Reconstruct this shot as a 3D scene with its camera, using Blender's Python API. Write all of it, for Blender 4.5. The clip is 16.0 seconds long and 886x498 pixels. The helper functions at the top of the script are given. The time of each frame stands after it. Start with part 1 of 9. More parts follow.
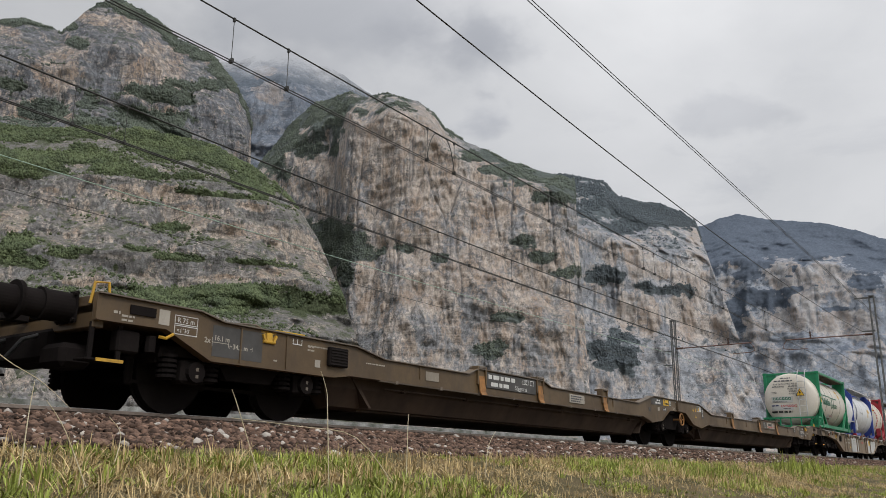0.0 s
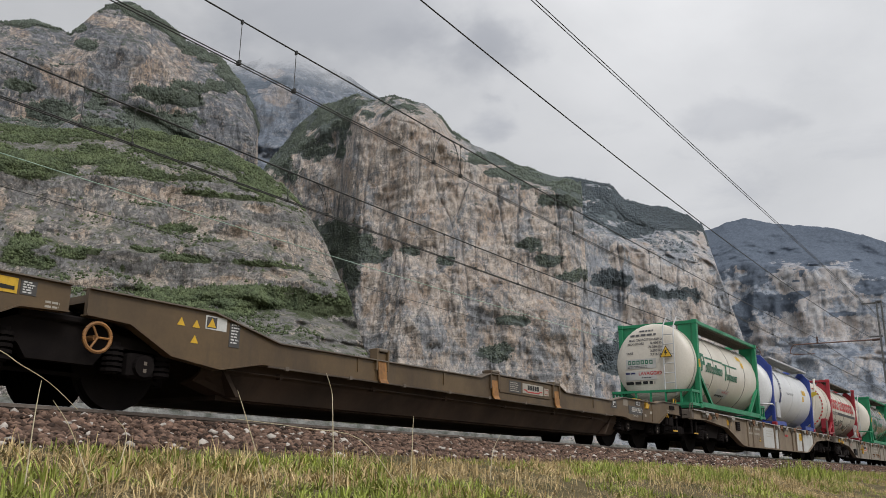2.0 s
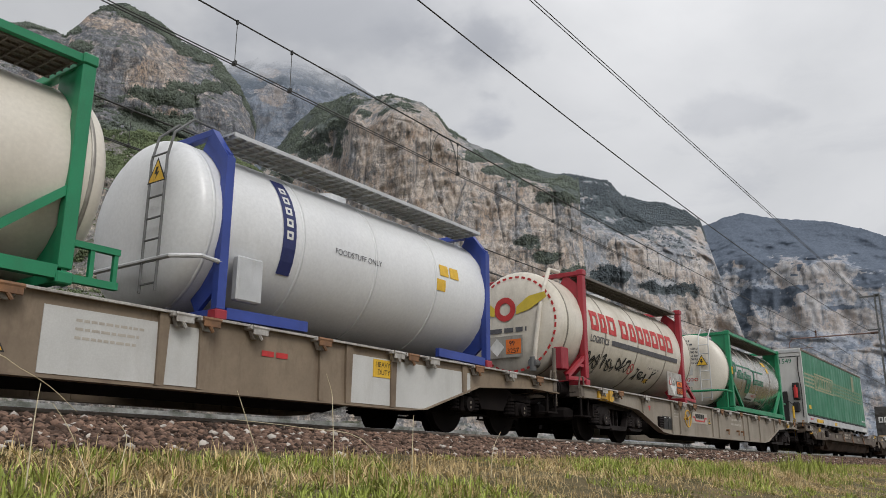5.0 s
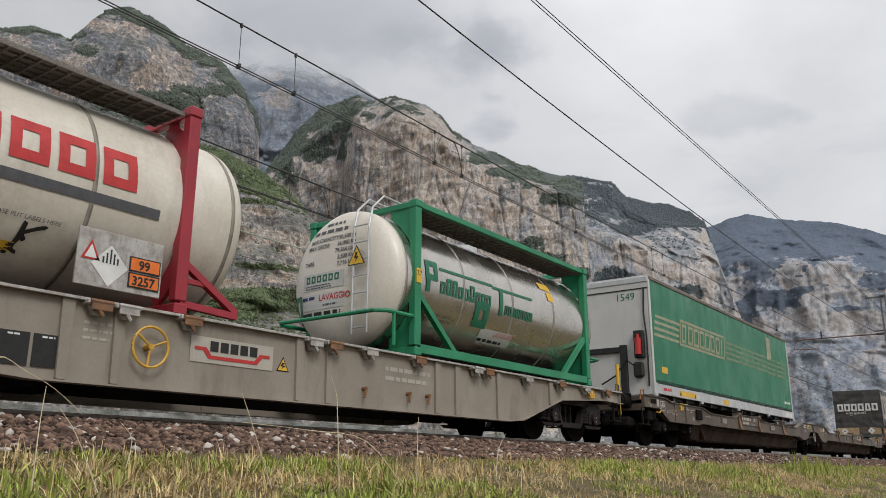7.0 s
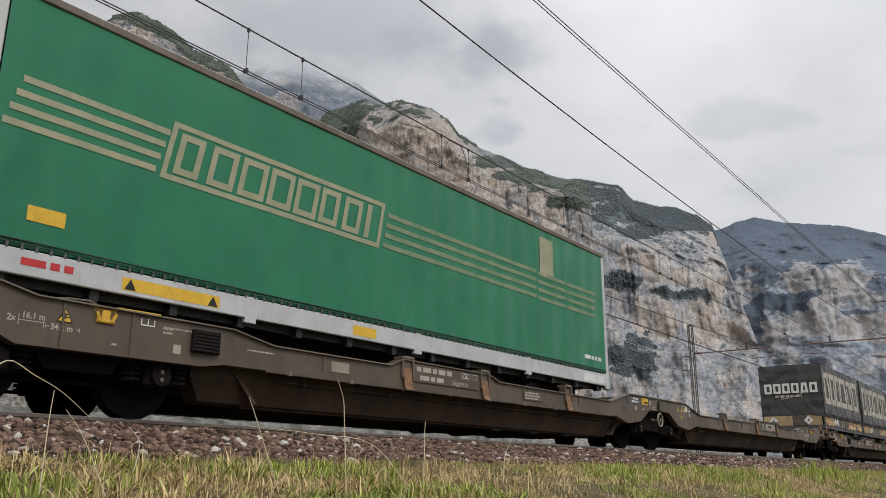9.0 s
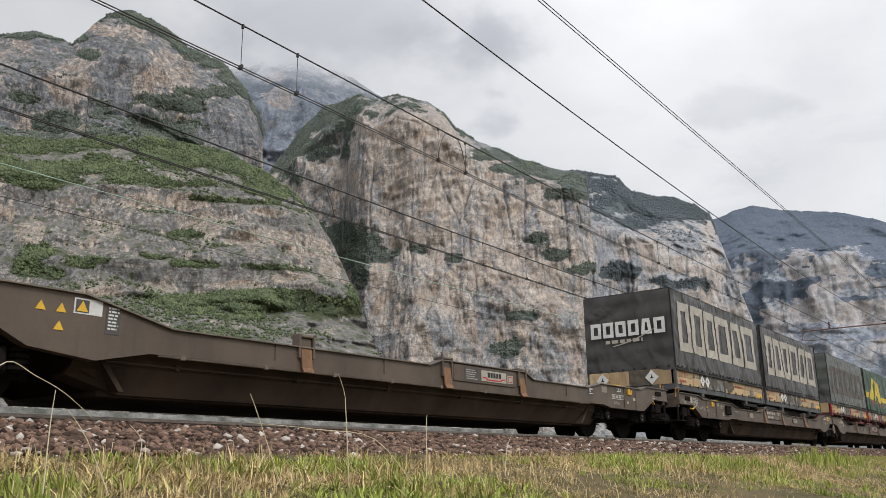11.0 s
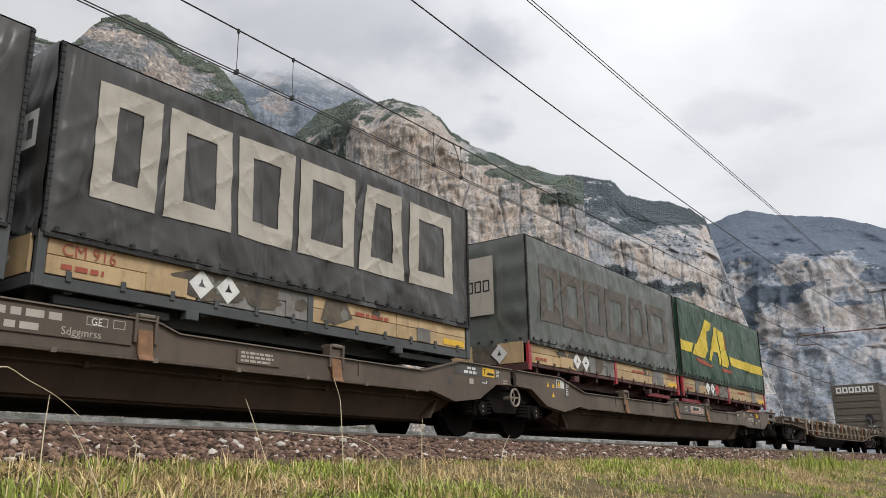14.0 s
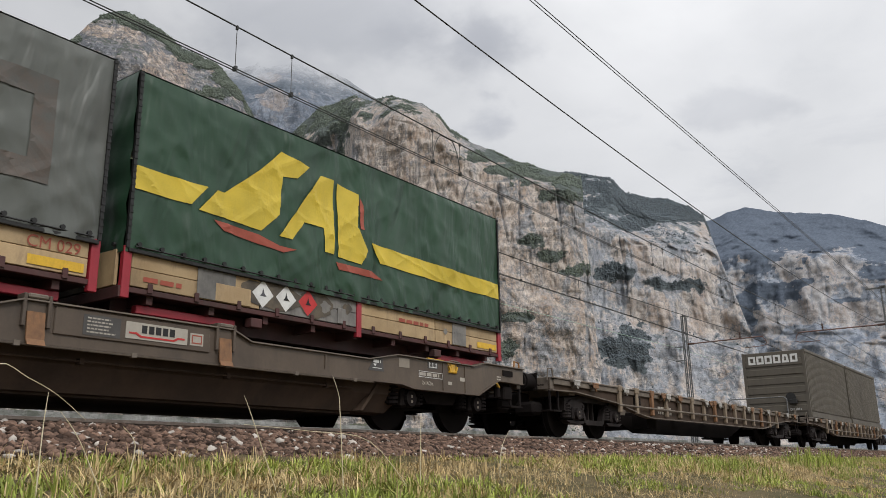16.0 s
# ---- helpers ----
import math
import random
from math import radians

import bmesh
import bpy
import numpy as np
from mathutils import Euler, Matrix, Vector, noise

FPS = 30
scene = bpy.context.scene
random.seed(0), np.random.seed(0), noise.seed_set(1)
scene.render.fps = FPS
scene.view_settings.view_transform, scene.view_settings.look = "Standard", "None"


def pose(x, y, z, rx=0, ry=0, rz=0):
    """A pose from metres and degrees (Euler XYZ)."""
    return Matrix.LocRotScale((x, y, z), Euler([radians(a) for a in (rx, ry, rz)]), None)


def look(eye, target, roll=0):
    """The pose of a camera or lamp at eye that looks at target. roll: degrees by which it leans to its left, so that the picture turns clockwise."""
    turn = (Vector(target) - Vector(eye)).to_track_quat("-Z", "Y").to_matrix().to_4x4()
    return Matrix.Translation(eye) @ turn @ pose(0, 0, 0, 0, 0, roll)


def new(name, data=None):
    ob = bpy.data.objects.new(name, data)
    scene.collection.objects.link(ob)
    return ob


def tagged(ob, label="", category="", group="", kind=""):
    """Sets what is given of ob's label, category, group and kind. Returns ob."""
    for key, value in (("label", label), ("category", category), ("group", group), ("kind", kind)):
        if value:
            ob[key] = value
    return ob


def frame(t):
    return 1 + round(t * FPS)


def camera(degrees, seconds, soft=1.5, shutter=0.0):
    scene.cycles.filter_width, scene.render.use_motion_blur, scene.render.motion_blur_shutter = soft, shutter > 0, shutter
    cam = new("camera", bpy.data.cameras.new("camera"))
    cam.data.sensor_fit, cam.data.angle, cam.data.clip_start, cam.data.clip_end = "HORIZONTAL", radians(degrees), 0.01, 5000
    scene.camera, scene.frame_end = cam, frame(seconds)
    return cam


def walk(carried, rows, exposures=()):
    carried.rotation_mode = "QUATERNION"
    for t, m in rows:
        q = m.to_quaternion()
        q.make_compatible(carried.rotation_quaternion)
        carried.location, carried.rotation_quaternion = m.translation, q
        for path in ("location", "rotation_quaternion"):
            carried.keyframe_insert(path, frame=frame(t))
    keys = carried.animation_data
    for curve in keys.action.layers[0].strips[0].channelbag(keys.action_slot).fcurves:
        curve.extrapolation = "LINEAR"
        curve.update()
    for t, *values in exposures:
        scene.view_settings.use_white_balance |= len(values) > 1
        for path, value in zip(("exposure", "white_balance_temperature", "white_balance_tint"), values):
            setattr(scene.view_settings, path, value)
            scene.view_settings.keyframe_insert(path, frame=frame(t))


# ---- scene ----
# The camera is held by hand beside the line: it only turns a little on the spot.
EYE = Vector((0.0, 0.0, -0.57))
AIM = [(0.0, 35.55, 14.84, 0.47), (0.5, 35.84, 14.92, 0.56), (1.0, 36.01, 15.04, 0.66), (1.5, 36.02, 15.14, 0.78), (2.0, 35.99, 15.02, 0.9),
       (2.5, 36.04, 15.09, 0.99), (3.0, 36.09, 15.23, 1.05), (3.5, 35.97, 15.26, 0.9), (4.0, 35.92, 15.02, 0.51), (5.2, 35.85, 14.9, 0.2),
       (6.5, 35.95, 14.93, 0.11), (7.0, 36.16, 15.04, 0.12), (7.5, 36.41, 15.18, 0.03), (8.0, 36.66, 15.31, 0.03), (8.5, 36.69, 15.38, 0.05),
       (9.0, 36.65, 15.3, 0.2), (10.2, 36.6, 15.0, -0.4), (11.5, 36.52, 14.86, -0.94), (12.0, 36.44, 14.97, -0.93), (12.5, 36.37, 15.09, -0.94),
       (13.0, 36.3, 15.22, -0.96), (13.5, 36.25, 15.29, -0.86), (14.0, 36.22, 15.17, -0.9), (14.5, 36.25, 15.31, -0.97), (15.0, 36.21, 15.4, -1.09),
       (15.5, 36.24, 15.09, -1.02), (16.0, 36.14, 14.95, -0.92)]


def aim(az, el, roll):
    az, el = radians(az), radians(el)
    way = Vector((math.cos(el) * math.cos(az), math.cos(el) * math.sin(az), math.sin(el)))
    return look(EYE, EYE + way * 10, roll)


cam = camera(56.86, 16.0, soft=0.6, shutter=0.02)
walk(cam, [(t, aim(a, e, r)) for t, a, e, r in AIM], exposures=[(0.0, 0.02), (4.2, 0.02), (6.3, 0.12), (9.2, 0.12), (11.3, 0.36), (13.0, 0.38), (14.5, 0.36), (16.0, 0.20)])

# ---- sky and sun: a bright overcast, cloud banks drifting low over the ridges ----
world = bpy.data.worlds.new("overcast")
scene.world = world
world.use_nodes = True


def wnode(kind, **values):
    n = world.node_tree.nodes.new(kind)
    for k, v in values.items():
        n.inputs[k].default_value = v
    return n


def wlink(a, b):
    world.node_tree.links.new(a, b)


world.node_tree.nodes.clear()
w_out = wnode("ShaderNodeOutputWorld")
w_bg = wnode("ShaderNodeBackground", Strength=1.0)
w_sky = wnode("ShaderNodeTexSky")
w_sky.sky_type, w_sky.sun_disc, w_sky.sun_elevation, w_sky.sun_rotation = "NISHITA", False, radians(52), radians(215)
w_dim = wnode("ShaderNodeVectorMath")
w_dim.operation = "SCALE"
w_dim.inputs["Scale"].default_value = 0.1
wlink(w_sky.outputs[0], w_dim.inputs[0])
w_co = wnode("ShaderNodeTexCoord")
w_sep = wnode("ShaderNodeSeparateXYZ")
wlink(w_co.outputs["Generated"], w_sep.inputs[0])
# brightness climbs from horizon to zenith as under a closed cloud cover
w_up = wnode("ShaderNodeMapRange")
for k, v in zip(("From Min", "From Max", "To Min", "To Max"), (0.0, 1.0, 0.55, 1.60)):
    w_up.inputs[k].default_value = v
wlink(w_sep.outputs[2], w_up.inputs[0])
w_map = wnode("ShaderNodeMapping")
w_map.inputs["Scale"].default_value = (1.0, 1.0, 1.7)
w_map.inputs["Location"].default_value = (0.35, 0.1, 0.0)
wlink(w_co.outputs["Generated"], w_map.inputs[0])
w_n1 = wnode("ShaderNodeTexNoise", Scale=2.3, Detail=6.0, Roughness=0.5, Distortion=0.3)
wlink(w_map.outputs[0], w_n1.inputs["Vector"])
w_r1 = wnode("ShaderNodeValToRGB")
w_r1.color_ramp.elements[0].position, w_r1.color_ramp.elements[0].color = 0.36, (0.70, 0.705, 0.72, 1)
w_r1.color_ramp.elements[1].position, w_r1.color_ramp.elements[1].color = 0.60, (0.86, 0.86, 0.87, 1)
wlink(w_n1.outputs[0], w_r1.inputs[0])
# darker rags of cloud low over the ridges
w_map2 = wnode("ShaderNodeMapping")
w_map2.inputs["Scale"].default_value = (1.0, 1.0, 2.4)
w_map2.inputs["Location"].default_value = (0.2, 0.6, 0.1)
wlink(w_co.outputs["Generated"], w_map2.inputs[0])
w_n2 = wnode("ShaderNodeTexNoise", Scale=5.5, Detail=8.0, Roughness=0.6, Distortion=0.5)
wlink(w_map2.outputs[0], w_n2.inputs["Vector"])
w_r2 = wnode("ShaderNodeValToRGB")
w_r2.color_ramp.elements[0].position, w_r2.color_ramp.elements[0].color = 0.52, (1, 1, 1, 1)
w_r2.color_ramp.elements[1].position, w_r2.color_ramp.elements[1].color = 0.68, (0.90, 0.905, 0.92, 1)
wlink(w_n2.outputs[0], w_r2.inputs[0])
w_low = wnode("ShaderNodeMapRange")
for k, v in zip(("From Min", "From Max", "To Min", "To Max"), (0.36, 0.52, 1.0, 0.0)):
    w_low.inputs[k].default_value = v
wlink(w_sep.outputs[2], w_low.inputs[0])
w_rag = wnode("ShaderNodeMix")
w_rag.data_type, w_rag.blend_type = "RGBA", "MULTIPLY"
wlink(w_low.outputs[0], w_rag.inputs[0])
wlink(w_r1.outputs[0], w_rag.inputs[6])
wlink(w_r2.outputs[0], w_rag.inputs[7])
w_mul = wnode("ShaderNodeVectorMath")
w_mul.operation = "SCALE"
wlink(w_rag.outputs[2], w_mul.inputs[0])
wlink(w_up.outputs[0], w_mul.inputs["Scale"])
# the cover is thicker over the high peaks than down the valley
w_dif = wnode("ShaderNodeMath")
w_dif.operation = "SUBTRACT"
wlink(w_sep.outputs[1], w_dif.inputs[0])
wlink(w_sep.outputs[0], w_dif.inputs[1])
w_bank = wnode("ShaderNodeMapRange")
for k, v in zip(("From Min", "From Max", "To Min", "To Max"), (-0.55, 0.35, 1.0, 0.74)):
    w_bank.inputs[k].default_value = v
wlink(w_dif.outputs[0], w_bank.inputs[0])
w_thick = wnode("ShaderNodeVectorMath")
w_thick.operation = "SCALE"
wlink(w_mul.outputs[0], w_thick.inputs[0])
wlink(w_bank.outputs[0], w_thick.inputs["Scale"])
# a heavy bank over the misty peak and smaller rags before the wall's crest
w_last = w_thick.outputs[0]
w_n3 = wnode("ShaderNodeTexNoise", Scale=5.5, Detail=6.0, Roughness=0.5, Distortion=0.2)
wlink(w_map.outputs[0], w_n3.inputs["Vector"])
for way, inner, outer, shade in (((0.630, 0.600, 0.505), 0.09, 0.25, (0.74, 0.75, 0.775)), ((0.700, 0.530, 0.480), 0.02, 0.13, (0.86, 0.865, 0.88)),
                                 ((0.783, 0.479, 0.397), 0.012, 0.075, (0.78, 0.79, 0.82)), ((0.882, 0.274, 0.383), 0.010, 0.075, (0.86, 0.865, 0.88))):
    w_off = wnode("ShaderNodeVectorMath")
    w_off.operation = "SUBTRACT"
    wlink(w_co.outputs["Generated"], w_off.inputs[0])
    w_off.inputs[1].default_value = way
    w_flat = wnode("ShaderNodeVectorMath")
    w_flat.operation = "MULTIPLY"
    wlink(w_off.outputs[0], w_flat.inputs[0])
    w_flat.inputs[1].default_value = (1, 1, 1.9)
    w_len = wnode("ShaderNodeVectorMath")
    w_len.operation = "LENGTH"
    wlink(w_flat.outputs[0], w_len.inputs[0])
    w_fray = wnode("ShaderNodeMath")
    w_fray.operation = "MULTIPLY_ADD"
    wlink(w_n3.outputs[0], w_fray.inputs[0])
    w_fray.inputs[1].default_value = -0.55
    w_fray.inputs[2].default_value = 0.275
    w_edge = wnode("ShaderNodeMath")
    wlink(w_len.outputs["Value"], w_edge.inputs[0])
    wlink(w_fray.outputs[0], w_edge.inputs[1])
    w_in = wnode("ShaderNodeMapRange")
    w_in.interpolation_type = "SMOOTHSTEP"
    for k, v in zip(("From Min", "From Max", "To Min", "To Max"), (inner, outer, 1.0, 0.0)):
        w_in.inputs[k].default_value = v
    wlink(w_edge.outputs[0], w_in.inputs[0])
    w_dark = wnode("ShaderNodeMix")
    w_dark.data_type, w_dark.blend_type = "RGBA", "MULTIPLY"
    w_dark.inputs[7].default_value = (*shade, 1)
    wlink(w_in.outputs[0], w_dark.inputs[0])
    wlink(w_last, w_dark.inputs[6])
    w_last = w_dark.outputs[2]
w_mix = wnode("ShaderNodeMix")
w_mix.data_type = "RGBA"
w_mix.inputs[0].default_value = 0.9
wlink(w_dim.outputs[0], w_mix.inputs[6])
wlink(w_last, w_mix.inputs[7])
wlink(w_mix.outputs[2], w_bg.inputs[0])
wlink(w_bg.outputs[0], w_out.inputs[0])

sun = new("sun", bpy.data.lights.new("sun", "SUN"))
sun.data.energy, sun.data.angle, sun.data.color = 1.6, radians(22), (1.0, 0.975, 0.94)
sun.matrix_world = look((-35, -70, 75), (0, 0, 0))


# ---- materials ----
def material(name, color, rough=0.6, metal=0.0, color2=None, scale=6.0, mix=0.5, grain=60.0, bump=0.15, stretch=(1, 1, 1), dirt=0.0,
             dirt_color=(0.05, 0.042, 0.035), rand=0.0, island=0.0, spec=0.5, bump_size=0.004, space="Object", crease=0.0, pleat=0.0):
    """A paint, metal, cloth or stone: two colours blended by a broad noise, a fine grain, relief and dirt."""
    m = bpy.data.materials.new(name)
    m.use_nodes = True
    nt = m.node_tree
    bs = nt.nodes["Principled BSDF"]
    bs.inputs["Roughness"].default_value, bs.inputs["Metallic"].default_value = rough, metal
    bs.inputs["Specular IOR Level"].default_value = spec

    def node(kind, **values):
        n = nt.nodes.new(kind)
        for k, v in values.items():
            n.inputs[k].default_value = v
        return n

    def ramp(src, a, b):
        r = node("ShaderNodeMapRange")
        r.inputs["From Min"].default_value, r.inputs["From Max"].default_value = a, b
        nt.links.new(src, r.inputs[0])
        return r.outputs[0]

    def blend(fac, a, b, mode="MIX"):
        x = node("ShaderNodeMix")
        x.data_type, x.blend_type = "RGBA", mode
        for socket, v in ((x.inputs[0], fac), (x.inputs[6], a), (x.inputs[7], b)):
            if hasattr(v, "is_linked"):
                nt.links.new(v, socket)
            else:
                socket.default_value = v if isinstance(v, float) else (*v, 1)
        return x.outputs[2]

    co = node("ShaderNodeTexCoord").outputs[space]
    mp = node("ShaderNodeMapping")
    mp.inputs["Scale"].default_value = stretch
    nt.links.new(co, mp.inputs[0])
    broad = node("ShaderNodeTexNoise", Scale=scale, Detail=5.0, Roughness=0.6)
    fine = node("ShaderNodeTexNoise", Scale=grain, Detail=3.0, Roughness=0.6)
    nt.links.new(mp.outputs[0], broad.inputs["Vector"])
    nt.links.new(co, fine.inputs["Vector"])
    second = color2 or tuple(c * 0.75 for c in color)
    col = blend(ramp(broad.outputs[0], 0.5 - 0.25 * mix, 0.5 + 0.4 * (1.05 - mix)), color, second)
    col = blend(0.25, col, blend(ramp(fine.outputs[0], 0.3, 0.7), (0.72, 0.72, 0.72), (1.15, 1.15, 1.15)), "MULTIPLY")
    if dirt:
        d = node("ShaderNodeTexNoise", Scale=scale * 2.7, Detail=6.0, Roughness=0.7)
        dm = node("ShaderNodeMapping")
        dm.inputs["Scale"].default_value = (1, 1, 0.25)
        nt.links.new(co, dm.inputs[0])
        nt.links.new(dm.outputs[0], d.inputs["Vector"])
        fac = node("ShaderNodeMath")
        fac.operation = "MULTIPLY"
        nt.links.new(ramp(d.outputs[0], 0.5, 0.75), fac.inputs[0])
        fac.inputs[1].default_value = dirt
        col = blend(fac.outputs[0], col, dirt_color)
    if rand or island:
        src = node("ShaderNodeObjectInfo").outputs["Random"] if rand else node("ShaderNodeNewGeometry").outputs["Random Per Island"]
        k = rand or island
        col = blend(1.0, col, blend(src, (1 - k, 1 - k, 1 - k), (1 + k, 1 + k, 1 + k)), "MULTIPLY")
    nt.links.new(col, bs.inputs["Base Color"])
    rr = node("ShaderNodeMapRange")
    for k, v in zip(("From Min", "From Max", "To Min", "To Max"), (0.3, 0.7, max(0.05, rough - 0.1), min(1, rough + 0.12))):
        rr.inputs[k].default_value = v
    nt.links.new(broad.outputs[0], rr.inputs[0])
    nt.links.new(rr.outputs[0], bs.inputs["Roughness"])
    bp = node("ShaderNodeBump", Strength=bump, Distance=bump_size)
    nt.links.new(fine.outputs[0], bp.inputs["Height"])
    if crease:
        wave = node("ShaderNodeTexNoise", Scale=0.95, Detail=2.5, Roughness=0.45, Distortion=0.9)
        wm = node("ShaderNodeMapping")
        wm.inputs["Rotation"].default_value, wm.inputs["Scale"].default_value = (0, radians(28), 0), (1.7, 1.0, 0.6)
        nt.links.new(co, wm.inputs[0])
        nt.links.new(wm.outputs[0], wave.inputs["Vector"])
        b2 = node("ShaderNodeBump", Strength=crease, Distance=0.24)
        nt.links.new(wave.outputs[0], b2.inputs["Height"])
        nt.links.new(bp.outputs[0], b2.inputs["Normal"])
        bp = b2
    if pleat:
        band = node("ShaderNodeTexWave", Scale=0.52, Distortion=1.4, Detail=2.0)
        nt.links.new(co, band.inputs["Vector"])
        b3 = node("ShaderNodeBump", Strength=pleat, Distance=0.05)
        nt.links.new(band.outputs["Fac"], b3.inputs["Height"])
        nt.links.new(bp.outputs[0], b3.inputs["Normal"])
        bp = b3
    nt.links.new(bp.outputs[0], bs.inputs["Normal"])
    return m


def rock(name, grey, tan, green, dark, u, mist=None, grit=1.0):
    """Limestone: grey bedded rock, ochre sheets where old rock has fallen away, cracks, water streaks, talus and scrub.
    u: the size in metres of its finest marks; the mesh says where sheets, clefts and woods lie."""
    m = bpy.data.materials.new(name)
    m.use_nodes = True
    nt = m.node_tree
    bs = nt.nodes["Principled BSDF"]
    bs.inputs["Roughness"].default_value, bs.inputs["Specular IOR Level"].default_value = 0.95, 0.1

    def node(kind, **values):
        n = nt.nodes.new(kind)
        for k, v in values.items():
            n.inputs[k].default_value = v
        return n

    def tex(length, stretch=(1, 1, 1), detail=6.0, rough=0.6):
        mp = node("ShaderNodeMapping")
        mp.inputs["Scale"].default_value = stretch
        nt.links.new(co, mp.inputs[0])
        n = node("ShaderNodeTexNoise", Scale=1.0 / (length * u), Detail=detail, Roughness=rough)
        nt.links.new(mp.outputs[0], n.inputs["Vector"])
        return n.outputs[0]

    def ramp(src, a, b):
        r = node("ShaderNodeMapRange")
        r.interpolation_type = "SMOOTHSTEP"
        r.inputs["From Min"].default_value, r.inputs["From Max"].default_value = a, b
        nt.links.new(src, r.inputs[0])
        return r.outputs[0]

    def blend(fac, a, b, mode="MIX"):
        x = node("ShaderNodeMix")
        x.data_type, x.blend_type = "RGBA", mode
        for socket, v in ((x.inputs[0], fac), (x.inputs[6], a), (x.inputs[7], b)):
            if hasattr(v, "is_linked"):
                nt.links.new(v, socket)
            else:
                socket.default_value = v if isinstance(v, float) else (*v, 1)
        return x.outputs[2]

    def calc(op, a, b):
        n = node("ShaderNodeMath")
        n.operation = op
        for socket, v in zip(n.inputs, (a, b)):
            if hasattr(v, "is_linked"):
                nt.links.new(v, socket)
            else:
                socket.default_value = v
        return n.outputs[0]

    def field(attr):
        n = node("ShaderNodeAttribute")
        n.attribute_name = attr
        return n.outputs["Fac"]

    def fracture(length, stretch, width):
        """Thin dark lines of a crack network, its cells bent by noise."""
        mp = node("ShaderNodeMapping")
        mp.inputs["Scale"].default_value = stretch
        bend = node("ShaderNodeTexNoise", Scale=1.0 / (length * u * 0.7), Detail=5.0, Roughness=0.65)
        nt.links.new(co, bend.inputs["Vector"])
        off = node("ShaderNodeVectorMath")
        off.operation = "MULTIPLY_ADD"
        nt.links.new(bend.outputs["Color"], off.inputs[0])
        off.inputs[1].default_value = (length * u * 1.3,) * 3
        nt.links.new(co, off.inputs[2])
        nt.links.new(off.outputs[0], mp.inputs[0])
        v = node("ShaderNodeTexVoronoi", Scale=1.0 / (length * u))
        v.feature = "DISTANCE_TO_EDGE"
        nt.links.new(mp.outputs[0], v.inputs["Vector"])
        return ramp(v.outputs["Distance"], width, width * 0.2)

    geo = node("ShaderNodeNewGeometry")
    co = geo.outputs["Position"]
    wood = field("cover")
    fine = tex(9, (1, 1, 0.7), 7.0, 0.72)
    bedding = tex(16, (0.10, 0.10, 1.6), 6.0, 0.62)
    streak = tex(22, (1, 1, 0.10), 7.0, 0.62)
    fray = calc("ADD", calc("MULTIPLY", calc("SUBTRACT", tex(44, (1, 1, 0.5), 8.0, 0.72), 0.5), 1.9), calc("MULTIPLY", calc("SUBTRACT", fine, 0.5), 0.7))
    bare = ramp(calc("ADD", field("sheet"), fray), 0.02, 0.22)
    pale = tuple(min(0.75, c * 1.14) for c in tan)
    rust = (tan[0] * 0.84, tan[1] * 0.74, tan[2] * 0.66)
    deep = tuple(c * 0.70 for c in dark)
    # grey rock: bedded, blotched, with small fresh scars and ledge highlights painted pale
    old = blend(ramp(tex(48, (1, 1, 0.8), 8.0, 0.7), 0.40, 0.60), grey, dark)
    old = blend(calc("MULTIPLY", ramp(bedding, 0.48, 0.62), 0.60 * grit), old, deep)
    old = blend(calc("MULTIPLY", ramp(tex(22, (0.5, 0.5, 1.2), 9.0, 0.76), 0.51, 0.58), 0.85), old, tuple(0.45 * a + 0.55 * b for a, b in zip(grey, tan)))
    # fresh rock: ochre to pale, streaked by water
    new_face = blend(ramp(tex(40, (1, 1, 0.5), 7.0, 0.65), 0.34, 0.68), pale, rust)
    new_face = blend(calc("MULTIPLY", ramp(streak, 0.52, 0.66), 0.65 * grit), new_face, grey)
    new_face = blend(calc("MULTIPLY", ramp(tex(13, (0.3, 0.3, 1.4), 6.0, 0.68), 0.53, 0.63), 0.60 * grit), new_face, dark)
    flute = tex(8, (1, 1, 0.09), 6.0, 0.62)
    new_face = blend(calc("MULTIPLY", ramp(flute, 0.50, 0.62), 0.55 * grit), new_face, dark)
    old = blend(calc("MULTIPLY", ramp(flute, 0.54, 0.66), 0.25), old, deep)
    col = blend(bare, old, new_face)
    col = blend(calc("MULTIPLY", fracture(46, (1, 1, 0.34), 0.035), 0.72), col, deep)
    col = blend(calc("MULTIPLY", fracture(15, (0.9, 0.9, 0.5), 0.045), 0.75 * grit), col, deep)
    # clefts darkened by their mask: shade of the recess put into the colour
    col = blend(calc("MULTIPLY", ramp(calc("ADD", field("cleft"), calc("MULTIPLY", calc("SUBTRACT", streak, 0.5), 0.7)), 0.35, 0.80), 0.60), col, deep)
    col = blend(1.0, col, blend(ramp(fine, 0.34, 0.66), (1 - 0.42 * grit,) * 3, (1 + 0.26 * grit,) * 3), "MULTIPLY")
    # ledges and slopes: dull talus, scrub where woods grow, scattered bushes on the faces
    sep = node("ShaderNodeSeparateXYZ")
    nt.links.new(geo.outputs["Normal"], sep.inputs[0])
    spots = tex(15, (1, 1, 1), 6.0, 0.75)
    lean = calc("ADD", sep.outputs[2], calc("MULTIPLY", calc("SUBTRACT", spots, 0.5), 1.1))
    scrub = blend(ramp(tex(7, (1, 1, 1), 5.0, 0.7), 0.36, 0.64), tuple(c * (1 - 0.48 * grit) for c in green), tuple(c * (1 + 0.15 * grit) for c in green))
